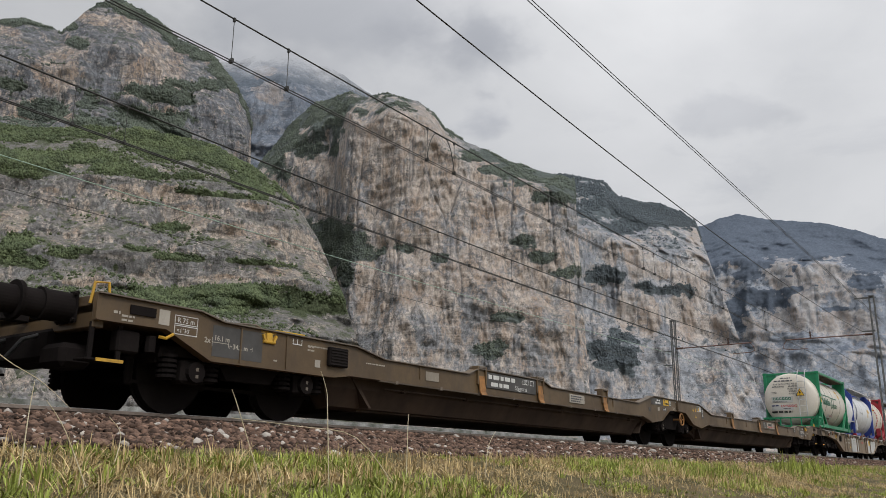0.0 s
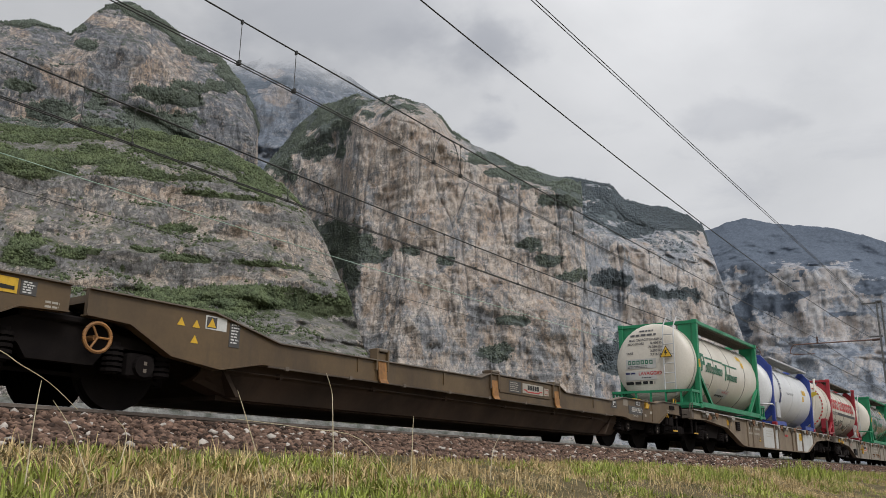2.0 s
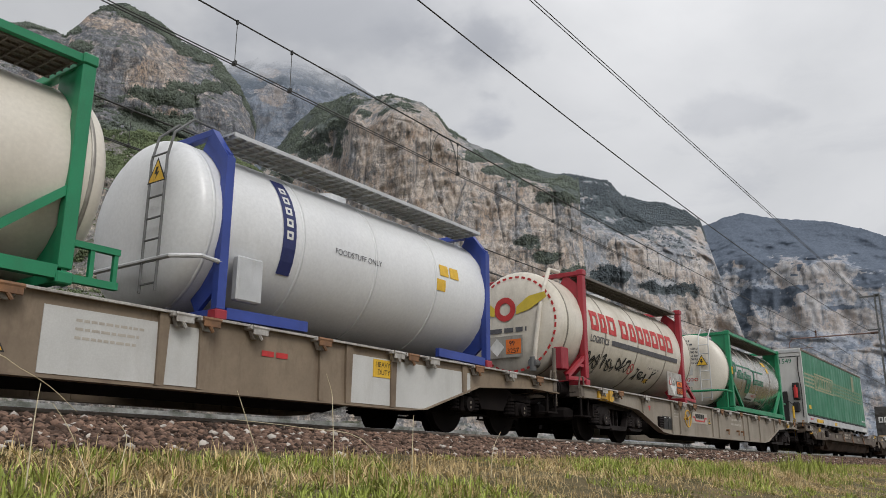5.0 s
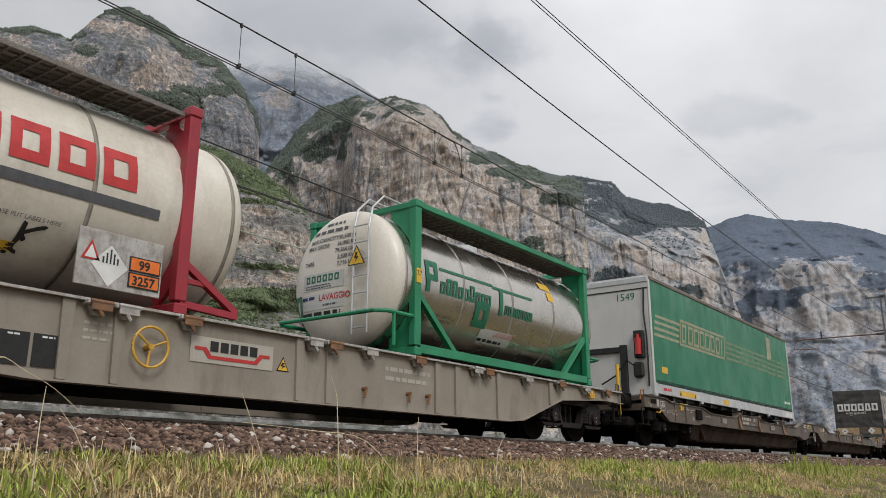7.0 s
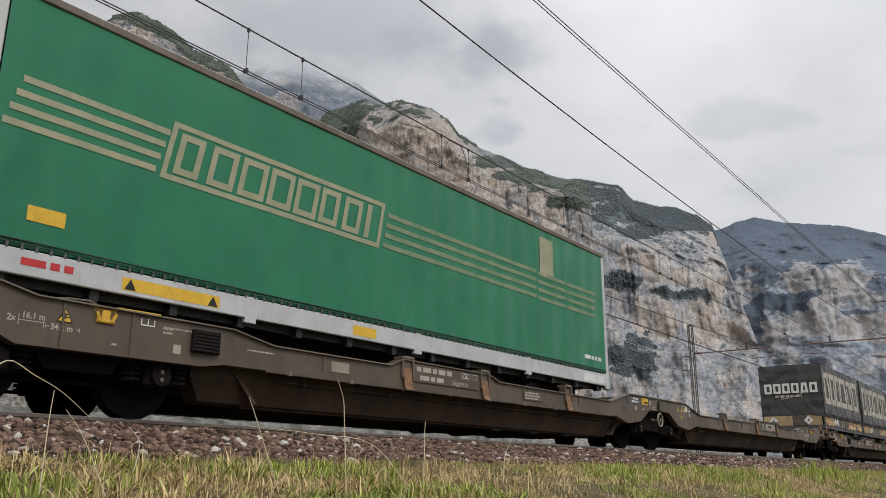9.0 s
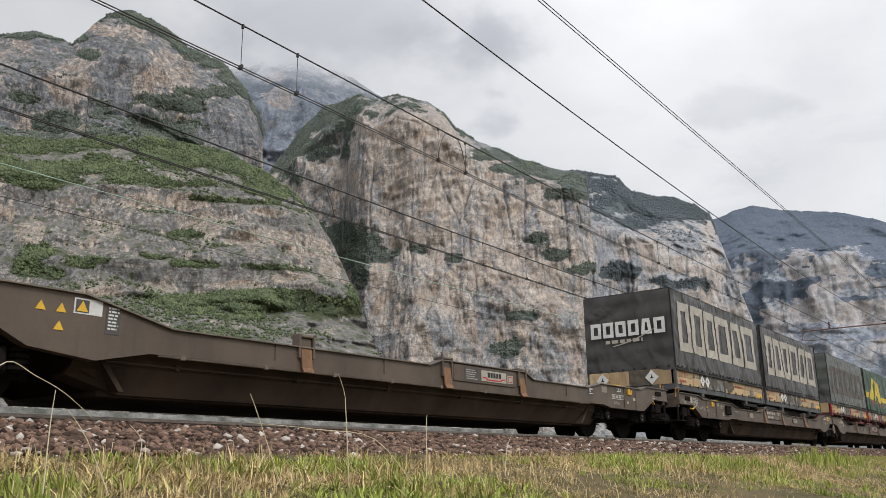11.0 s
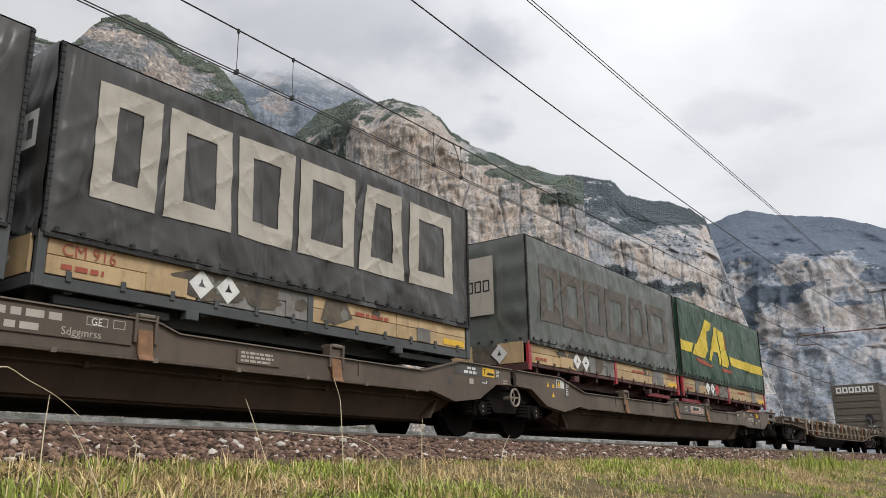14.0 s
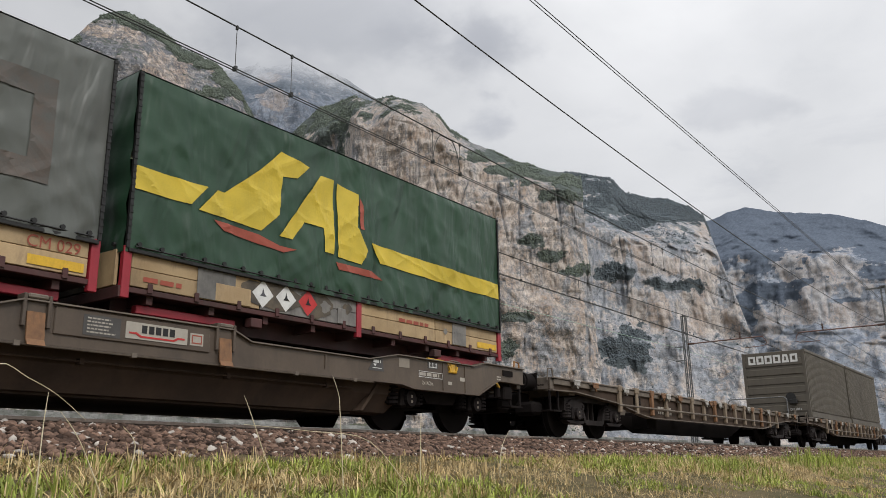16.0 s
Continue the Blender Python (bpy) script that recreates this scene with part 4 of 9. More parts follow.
def woods(name, label, source, mat, count, size, lean, seed, zrange=(0.0, 9999.0), crest=0):
    rng = np.random.default_rng(seed)
    P = WOODS[source]
    a, b, c = P[:-1, :-1], P[:-1, 1:], P[1:, :-1]
    nrm = np.cross(b - a, c - a)
    area = np.linalg.norm(nrm, axis=-1)
    up = np.abs(nrm[..., 2]) / np.maximum(area, 1e-6)
    patch = fbm(a[..., 0] / 60, a[..., 1] / 60, a[..., 2] / 45, 3, seed + 5)
    cov = COVER[source][:-1, :-1]
    ok = ((up > lean - 0.16) & (up + patch * 1.2 > lean) | (cov > 0.38) & (patch > -0.16)) & (a[..., 2] > zrange[0]) & (a[..., 2] < zrange[1])
    ok[-3:] = False
    w = (area * ok * (0.10 + cov ** 2)).ravel()
    picks = rng.choice(len(w), size=count, p=w / w.sum())
    r, q = np.unravel_index(picks, area.shape)
    if crest:
        r = np.concatenate([r, np.full(crest, P.shape[0] - 4)])
        q = np.concatenate([q, rng.integers(0, P.shape[1] - 1, crest)])
    n = len(r)
    f = rng.random((n, 2))
    base = P[r, q] + f[:, :1] * (P[r, q + 1] - P[r, q]) + f[:, 1:] * (P[np.minimum(r + 1, P.shape[0] - 1), q] - P[r, q])
    s = size * rng.uniform(0.5, 1.5, n) * (0.7 + 0.6 * rng.random(n))
    turn = rng.uniform(0, 6.283, n)
    ct, st = np.cos(turn)[:, None], np.sin(turn)[:, None]
    O = np.stack([OCTA_V[None, :, 0] * ct - OCTA_V[None, :, 1] * st, OCTA_V[None, :, 0] * st + OCTA_V[None, :, 1] * ct, np.repeat(OCTA_V[None, :, 2], n, 0)], -1)
    V = O * (1 + rng.uniform(-0.40, 0.40, (n, 6, 1))) * s[:, None, None] * np.array([1, 1, 1.15])
    V = V + base[:, None, :] + np.array([0, 0, 0.35]) * s[:, None, None]
    F = OCTA_F[None] + (np.arange(n) * 6)[:, None, None]
    me = bpy.data.meshes.new(name)
    V, F = V.reshape(-1, 3), F.reshape(-1, 3)
    me.vertices.add(len(V))
    me.vertices.foreach_set("co", V.ravel().astype(np.float32))
    me.loops.add(F.size)
    me.loops.foreach_set("vertex_index", F.ravel().astype(np.int32))
    me.polygons.add(len(F))
    me.polygons.foreach_set("loop_start", np.arange(0, F.size, 3, dtype=np.int32))
    me.update(calc_edges=True)
    me.materials.append(mat)
    return tagged(new(name, me), label, "woodland", "", "stuff")


woods("hillside_scrub", "dense green scrub on the terraces of the hill", "backdrop_terraced_hill", WOOD_NEAR, 44000, 1.15, 0.86, 5, crest=300)
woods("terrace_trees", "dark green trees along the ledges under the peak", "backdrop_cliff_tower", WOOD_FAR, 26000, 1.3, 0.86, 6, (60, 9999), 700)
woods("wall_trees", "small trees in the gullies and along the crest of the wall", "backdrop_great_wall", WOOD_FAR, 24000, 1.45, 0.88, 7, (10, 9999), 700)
woods("buttress_trees", "woods on the crest of the buttress, tinted blue for haze", "backdrop_buttress", WOOD_HAZED, 16000, 1.8, 0.86, 8, (10, 9999), 600)


def ground_height(y):
    """Cross-section of the verge: it climbs from the path to the foot of the ballast."""
    return np.interp(y, [-60, -3, 0, 2.5, 4.5, 6.4, 7.0, 17.0, 18.5, 40, 400], [-1.6, -1.5, -1.42, -1.05, -0.72, -0.44, -0.42, -0.42, -0.8, -1.2, -1.3])


ys = np.concatenate([[-4000, -900, -200, -60, -20, -8, -3], np.arange(-1, 7.1, 0.2), [8.5, 12, 15, 17, 18.5, 22, 40, 120, 400, 1200, 4500]])
xs = np.concatenate([[-4000, -1200, -300, -100, -50, -25], np.arange(-12, 40, 0.35), np.arange(41, 75, 2), [90, 120, 180, 300, 700, 1500, 4800]])
GX, GY = np.meshgrid(xs, ys)
GZ = ground_height(GY) + np.where((GY > -4) & (GY < 6.8), fbm(GX / 1.1, GY / 1.1, GX * 0, 3, 2) * 0.12, 0)
tagged(grid_object("ground", np.stack([GX, GY, GZ], -1), SOIL, True), "dry meadow verge and valley floor", "ground", "", "structure")

# ---- the double track ----
YC, YF = 9.2, 13.25


def track_bed(name, yc, y_in, y_out, seed):
    yy = np.concatenate([np.linspace(yc + y_in, yc - 1.55, 9), [yc - 1.2, yc, yc + 1.2], np.linspace(yc + 1.55, yc + y_out, 5)])
    zz = np.interp(yy, [yc + y_in, yc - 1.5, yc - 1.0, yc + 1.0, yc + 1.6, yc + y_out], [-0.50, -0.135, -0.12, -0.12, -0.13, -0.30])
    xx = np.concatenate([[-300, -60], np.arange(-14, 60, 0.4), [75, 100, 140, 260, 600]])
    X, Y = np.meshgrid(xx, yy)
    Z = np.repeat(zz[:, None], len(xx), 1) + fbm(X / 0.5, Y / 0.5, X * 0, 3, seed) * 0.05
    return tagged(grid_object(name, np.stack([X, Y, Z], -1), BALLAST, True), "brown ballast bed under the track", "ballast", "", "structure")


track_bed("ballast_bed_near", YC, -3.0, 2.0, 3)
track_bed("ballast_bed_far", YF, -2.0, 3.6, 4)


def stones(name, label, mat, n, seed, x0, x1, size, y0=6.4, y1=8.26, far=False):
    rng = np.random.default_rng(seed)
    u = rng.random(n)
    x = x0 + (x1 - x0) * (u if not far else u ** 1.3)
    y = rng.uniform(y0, y1, n)
    z = np.interp(y, [6.2, 7.7, 8.2, 8.5], [-0.50, -0.135, -0.12, -0.12]) + rng.uniform(-0.015, 0.025, n)
    s = size * (0.4 + 1.0 * rng.random(n) ** 1.6)
    V = ICO_V[::1][None] * (1 + rng.uniform(-0.30, 0.30, (n, len(ICO_V), 3)))
    V = V * (np.array([1.0, 0.8, 0.68]) * rng.uniform(0.75, 1.25, (n, 3)))[:, None, :] * s[:, None, None]
    a = rng.uniform(0, 6.28, n)
    ca, sa = np.cos(a)[:, None], np.sin(a)[:, None]
    V = np.stack([V[..., 0] * ca - V[..., 1] * sa, V[..., 0] * sa + V[..., 1] * ca, V[..., 2]], -1) + np.stack([x, y, z], -1)[:, None, :]
    # low-poly chips: the twelve-cornered hull only
    F = ICO_F[None] + (np.arange(n) * len(ICO_V))[:, None, None]
    me = bpy.data.meshes.new(name)
    V, F = V.reshape(-1, 3), F.reshape(-1, 3)
    me.vertices.add(len(V))
    me.vertices.foreach_set("co", V.ravel().astype(np.float32))
    me.loops.add(F.size)
    me.loops.foreach_set("vertex_index", F.ravel().astype(np.int32))
    me.polygons.add(len(F))
    me.polygons.foreach_set("loop_start", np.arange(0, F.size, 3, dtype=np.int32))
    me.update(calc_edges=True)
    me.materials.append(mat)
    return tagged(new(name, me), label, "gravel", "", "stuff")


stones("ballast_gravel", "reddish-brown crushed ballast stones beside the rail", STONE, 21000, 31, 2.5, 17, 0.040)
stones("ballast_gravel_beyond", "reddish-brown crushed ballast stones further along", STONE, 14000, 32, 17, 62, 0.048)
stones("ballast_pale_chips", "scattered pale limestone chips among brown ballast", PALE_STONE, 1700, 33, 2.5, 45, 0.040, far=True)
stones("ballast_pale_cobbles", "a few large whitish stones in the ballast", PALE_STONE, 240, 34, 2.5, 30, 0.060, far=True)

RAIL_OUTLINE = [(-0.07, -0.172), (0.07, -0.172), (0.07, -0.16), (0.012, -0.14), (0.010, -0.05), (0.036, -0.035), (0.036, -0.004), (0.030, 0.0), (-0.030, 0.0), (-0.036, -0.004), (-0.036, -0.035), (-0.010, -0.05), (-0.012, -0.14), (-0.07, -0.16)]


def track(name, yc, label):
    t = thing(name, label, "railway track")
    tagged(t, kind="structure")
    for y in (yc - 0.752, yc + 0.752):
        bm = bmesh.new()
        a = [bm.verts.new((-300, y + u, z)) for u, z in RAIL_OUTLINE]
        b = [bm.verts.new((600, y + u, z)) for u, z in RAIL_OUTLINE]
        for i in range(len(a)):
            bm.faces.new((a[i], a[(i + 1) % len(a)], b[(i + 1) % len(a)], b[i]))
        bmesh.ops.recalc_face_normals(bm, faces=bm.faces[:])
        r = part("rail", bm, RAIL, t, "rusty steel rail with a polished head")
        bm = bmesh.new()
        box(bm, -300, 600, y - 0.026, y + 0.026, 0.0, 0.004)
        part("running_surface", bm, TREAD, r)
    return t


track("track_near", YC, "rusty steel rails on concrete sleepers")
track("track_far", YF, "rusty steel rails of the second track")
_s = bmesh.new()
slab(_s, [(-0.13, -0.30), (0.13, -0.30), (0.11, -0.175), (-0.11, -0.175)], -1.25, 1.25)
_sl = link_mesh("sleeper", _s, CONCRETE)
for row, yc in (("track_near", YC), ("track_far", YF)):
    for k in range(120):
        o = new("sleeper", _sl)
        o.parent = bpy.data.objects[row]
        o.location = (-10 + k * 0.6, yc, 0)

# a pale lime-streaked wall beyond the far track
wall = new("wall_far_side", link_mesh("wall_far_side", slab(bmesh.new(), [(-200, -1.0), (300, -1.0), (300, 0.78), (-200, 0.78)], 18.2, 18.6), PALE_WALL))
tagged(wall, "low pale lime-streaked stone wall behind the tracks", "wall", "", "structure")

# ---- overhead line ----
MAST_X = (-11.0, 46.3, 118.0)


def sag(x, top, drop):
    for a, b in zip(MAST_X[:-1], MAST_X[1:]):
        if a <= x <= b:
            u = (x - a) / (b - a)
            return top - drop * 4 * u * (1 - u)
    return top


def wire_run(name, label, y, top, drop, r, mat, parent=None, x0=-11.0, x1=118.0, twin=0.0, shape=None):
    bm = bmesh.new()
    n = 100
    for off in ((-twin, twin) if twin else (0.0,)):
        ring = None
        for i in range(n):
            x = x0 + (x1 - x0) * i / (n - 1)
            z = shape(x) if shape else sag(x, top, drop)
            new_ring = [bm.verts.new((x, y + off + r * math.cos(k * 1.0472), z + r * math.sin(k * 1.0472))) for k in range(6)]
            if ring:
                for k in range(6):
                    bm.faces.new((ring[k], ring[(k + 1) % 6], new_ring[(k + 1) % 6], new_ring[k]))
            ring = new_ring
    if parent:
        return part(name, bm, mat, parent, label, True)
    return tagged(new(name, link_mesh(name, bm, mat, True)), label, "cable")


Z0 = 0.57


def dropper(parent, x, y, z0, z1, loop=0.0):
    bm = rod(bmesh.new(), (x, y, z0 - 0.01), (x, y, z1 + 0.02), 0.006, 6)
    box(bm, x - 0.016, x + 0.016, y - 0.018, y + 0.018, z1 - 0.05, z1 + 0.018)
    box(bm, x - 0.018, x + 0.018, y - 0.040, y + 0.040, z0 - 0.02, z0 + 0.05)
    if loop:
        tube(bm, [(x + loop * (k / 12 - 0.06 * math.sin(k / 12 * 6.283)), y, z0 + 0.05 + (z1 - z0 - 0.07) * min(1.0, 1.12 * abs(math.sin(k / 12 * 3.1416)) ** 0.8)) for k in range(13)], 0.009, 5)
    return part("dropper", bm, WIRE, parent)


def overhead_line(label, y, messenger, contact, xs, loops, r):
    t = thing("overhead_line", label, "overhead line", "overhead lines")
    wire_run("messenger_wire", "", y, messenger[0] - Z0, messenger[1], r[0], WIRE, t)
    wire_run("contact_wire", "", y, contact[0] - Z0, contact[1], r[1], WIRE, t, twin=0.033)
    for x in xs:
        dropper(t, x, y, sag(x, *contact) - Z0, sag(x, *messenger) - Z0, loops.get(x, 0.0))
    return t


overhead_line("dark contact and messenger wires over the near track", 9.2, (6.95, 0.37), (5.93, 0.03), (7.3, 8.45, 12.3, 13.25, 17.4, 18.4, 23.5, 24.4, 30.0, 31.4, 37.5), {12.3: 0.95}, (0.0125, 0.009))
overhead_line("dark contact and messenger wires over the far track", 13.25, (6.95, 0.45), (5.87, 0.06), (7.15, 8.2, 12.2, 13.5, 18.3, 19.9, 22.4, 26.5, 31.0, 37.0), {12.2: 1.3}, (0.017, 0.012))
wire_run("feeder_wire", "dark feeder wire slung along the near masts", 6.6, 0, 0, 0.012, WIRE, x1=46.3, shape=lambda x: 6.31 - Z0 + 0.00115 * (x - 26) ** 2)
wire_run("feeder_wire", "pair of dark feeder wires at mast-top height", 6.75, 8.60 - Z0, 0.0, 0.010, WIRE, twin=0.035)
wire_run("signal_cable", "thin pale green cable beyond the tracks", 17.2, 6.55 - Z0, 0.25, 0.012, PALE_WIRE)
wire_run("signal_cable", "thin dark cable beyond the tracks", 17.2, 5.75 - Z0, 0.15, 0.008, WIRE)


def mast(x, y, toward, height, label):
    t = thing("catenary_mast", label, "mast", "masts of the overhead line", pose(x, y, -0.5))
    w = 0.16
    for dx in (-w, w):
        for dy in (-0.11, 0.11):
            part("post", bar(bmesh.new(), (dx, dy, 0), (dx * 0.7, dy, height), 0.05, 0.05), GALV, t)
    bm, n = bmesh.new(), 16
    for k in range(n):
        za, zb = height * k / n, height * (k + 1) / n
        for dy in (-0.11, 0.11):
            s = 1 if k % 2 else -1
            bar(bm, (-w * s * 0.85, dy, za), (w * s * 0.85, dy, zb), 0.02, 0.03)
    part("lacing", bm, GALV, t, "zigzag steel lacing")
    part("footing", B(-0.4, 0.4, -0.35, 0.35, -0.5, 0.12, 0.03), CONCRETE, t, "concrete footing")
    if toward > 0:
        part("feeder_bracket", B(-0.05, 0.05, -0.1, 0.80, 8.50 - Z0 + 0.5, 8.57 - Z0 + 0.5), GALV, t)
        part("feeder_bracket", B(-0.05, 0.05, 0.0, 0.60, 6.66 - Z0 + 0.62, 6.72 - Z0 + 0.62), GALV, t)
    part("cap", B(-0.14, 0.14, -0.14, 0.14, height, height + 0.05), GALV, t)
    za = 6.66 - Z0 + 0.5
    arm = part("arm", rod(bmesh.new(), (0, 0.15 * toward, za), (0, 4.35 * toward, za + 0.02), 0.035, 8), MAST_RUST, t, "rusty tubular cantilever arm")
    part("insulator", rod(bmesh.new(), (0, 0.12 * toward, za), (0, 0.5 * toward, za), 0.06, 10), INSUL, arm)
    bm = tube(bmesh.new(), [(0, 4.3 * toward, za), (0, 4.45 * toward, za - 0.18), (0, 4.5 * toward, za - 0.42), (0, 4.3 * toward, za - 0.50), (0, 3.3 * toward, za - 0.52)], 0.022, 6)
    part("steady_arm", bm, MAST_RUST, arm, "bent registration arm")
    bm = rod(bmesh.new(), (0, 3.1 * toward, za), (0, 3.1 * toward, za + 0.38), 0.03, 8)
    for k in range(4):
        rod(bm, (0, 3.1 * toward, za + 0.06 + k * 0.08), (0, 3.1 * toward, za + 0.09 + k * 0.08), 0.06, 10)
    part("hanger_insulator", bm, INSUL, arm)
    return t


for x in MAST_X:
    mast(x, 6.05, 1, 8.5, "grey lattice steel mast with a rusty arm")
for x in (-11.0, 46.3):
    m = mast(x, 16.55, -1, 8.2, "grey lattice steel mast beyond the tracks")
    for z in (6.55, 5.75):
        part("cable_bracket", bar(bmesh.new(), (0, 0.08, z - Z0 + 0.48), (0, 0.68, z - Z0 + 0.48), 0.05, 0.05), GALV, m)

# ---- verge grass ----
def blades(name, label, mat, n, seed, x0, x1, y0, y1, height, width, patch_sign, far=1.0, thr=0.0, lean=0.55):
    rng = np.random.default_rng(seed)
    per = 16
    m = n // per * 3
    cx, cy = x0 + (x1 - x0) * rng.random(m) ** far, rng.uniform(y0, y1, m)
    pt = fbm(cx / 1.5, cy / 0.8, cx * 0, 3, 77) * patch_sign + rng.uniform(-0.14, 0.14, m)
    keep = np.argsort(-pt)[: n // per] if thr is None else np.nonzero(pt > thr)[0][: n // per]
    m = len(keep)
    spread = rng.uniform(0.015, 0.10, m)
    away = rng.uniform(0, 6.283, (m, per))
    off = np.abs(rng.normal(0, 1, (m, per))) * spread[:, None]
    tall = rng.uniform(0.55, 1.35, m)[:, None] * np.ones((m, per))
    x = (cx[keep][:, None] + np.cos(away) * off).ravel()
    y = (cy[keep][:, None] + np.sin(away) * off).ravel()
    away, tall = away.ravel(), tall.ravel()
    n = len(x)
    z = ground_height(y) - 0.04
    h = height * rng.uniform(0.45, 1.2, n) * tall * np.interp(y, [2.9, 4.2, 5.6, 6.5], [0.45, 0.85, 0.75, 0.42])
    a, l = away + rng.normal(0, 0.5, n), lean * rng.random(n) ** 1.3 + 0.03
    w = width * rng.uniform(0.6, 1.4, n)
    dirx, diry = np.cos(a), np.sin(a)
    # blades turn their flat side roughly across the verge
    sx, sy = np.cos(a + 1.57) * w, np.sin(a + 1.57) * w
    lev = np.array([0.0, 0.45, 0.8, 1.0])
    taper = np.array([1.0, 0.8, 0.5, 0.06])
    P = np.zeros((n, 4, 2, 3))
    for k in range(4):
        cx = x + dirx * h * l * lev[k] ** 2
        cy = y + diry * h * l * lev[k] ** 2
        cz = z + h * lev[k] * (1 - 0.35 * l * lev[k])
        for s, sg in enumerate((-1, 1)):
            P[:, k, s] = np.stack([cx + sg * sx * taper[k], cy + sg * sy * taper[k], cz], -1)
    V = P.reshape(-1, 3)
    q = np.array([[0, 1, 3, 2], [2, 3, 5, 4], [4, 5, 7, 6]])
    F = (q[None] + (np.arange(n) * 8)[:, None, None]).reshape(-1, 4)
    me = bpy.data.meshes.new(name)
    me.vertices.add(len(V))
    me.vertices.foreach_set("co", V.ravel().astype(np.float32))
    me.loops.add(F.size)
    me.loops.foreach_set("vertex_index", F.ravel().astype(np.int32))
    me.polygons.add(len(F))
    me.polygons.foreach_set("loop_start", np.arange(0, F.size, 4, dtype=np.int32))
    me.update(calc_edges=True)
    me.materials.append(mat)
    return tagged(new(name, me), label, "grass", "", "stuff")


blades("green_grass", "tufts of fresh green grass on the verge", GRASS, 20000, 41, 1.2, 13, 3.2, 6.20, 0.17, 0.0072, 1, 1.2, 0.04, 1.3)
blades("green_grass_beyond", "long green grass further along the verge", GRASS, 28000, 42, 12, 60, 1.8, 6.45, 0.23, 0.007, 1, 1.6, 0.0, 0.9)
blades("dry_grass", "straw-coloured dry grass on the verge", STRAW, 34000, 43, 1.2, 17, 2.7, 6.55, 0.14, 0.0046, -1, 1.2, -0.06, 2.0)
blades("lying_straw", "long dry straw lying across the verge", STRAW, 26000, 46, 1.2, 22, 2.4, 6.9, 0.26, 0.0044, -1, 1.2, -0.16, 3.6)
blades("dry_grass_beyond", "straw-coloured grass further along the verge", STRAW, 30000, 44, 12, 60, 1.8, 6.55, 0.19, 0.0055, -1, 1.6, -0.05, 1.3)
blades("tall_grass_tuft", "tall bright green grass tuft on the verge", GRASS, 700, 45, 17.5, 24, 4.0, 4.9, 0.50, 0.008, 1, 1.0, None, 0.35)


def stalk(points, r, label="single dry bent grass stalk"):
    bm = bmesh.new()
    pts = [Vector(p) for p in points]
    fine = []
    for k in range(len(pts) - 1):
        p0, p1, p2, p3 = pts[max(k - 1, 0)], pts[k], pts[k + 1], pts[min(k + 2, len(pts) - 1)]
        for u in (0, 0.25, 0.5, 0.75):
            fine.append(0.5 * ((2 * p1) + (p2 - p0) * u + (2 * p0 - 5 * p1 + 4 * p2 - p3) * u * u + (3 * p1 - p0 - 3 * p2 + p3) * u ** 3))
    fine.append(pts[-1])
    for k, (a, b) in enumerate(zip(fine[:-1], fine[1:])):
        f = 1 - 0.7 * k / len(fine)
        rod(bm, a, b, r * f, 5)
    return tagged(new("grass_stalk", link_mesh("grass_stalk", bm, PALE_STRAW)), label, "grass stalk", "dry stalks")

for pts in ([(2.35, 4.4, -0.75), (2.35, 4.4, -0.35), (2.36, 4.4, -0.14)], [(2.75, 4.4, -0.74), (2.57, 4.4, -0.4), (2.44, 4.4, -0.24)],
            [(1.95, 4.35, -0.78), (1.98, 4.4, -0.2), (2.08, 4.4, -0.01), (2.24, 4.4, -0.07), (2.41, 4.4, -0.15), (2.59, 4.4, -0.28)],
            [(4.05, 4.4, -0.74), (3.8, 4.4, -0.23), (3.72, 4.4, -0.08)], [(4.71, 4.4, -0.74), (4.66, 4.4, -0.17), (4.64, 4.4, -0.02), (4.57, 4.4, 0.12)],
            [(5.5, 4.4, -0.74), (5.0, 4.4, -0.36), (4.37, 4.4, -0.3), (3.73, 4.4, -0.27)], [(5.65, 4.4, -0.74), (5.66, 4.4, -0.26), (5.67, 4.4, -0.14)],
            [(7.2, 4.6, -0.7), (7.25, 4.6, -0.4), (7.4, 4.6, -0.22)], [(3.2, 4.9, -0.66), (3.25, 4.9, -0.4), (3.15, 4.9, -0.28)]):
    stalk(pts, 0.0042)

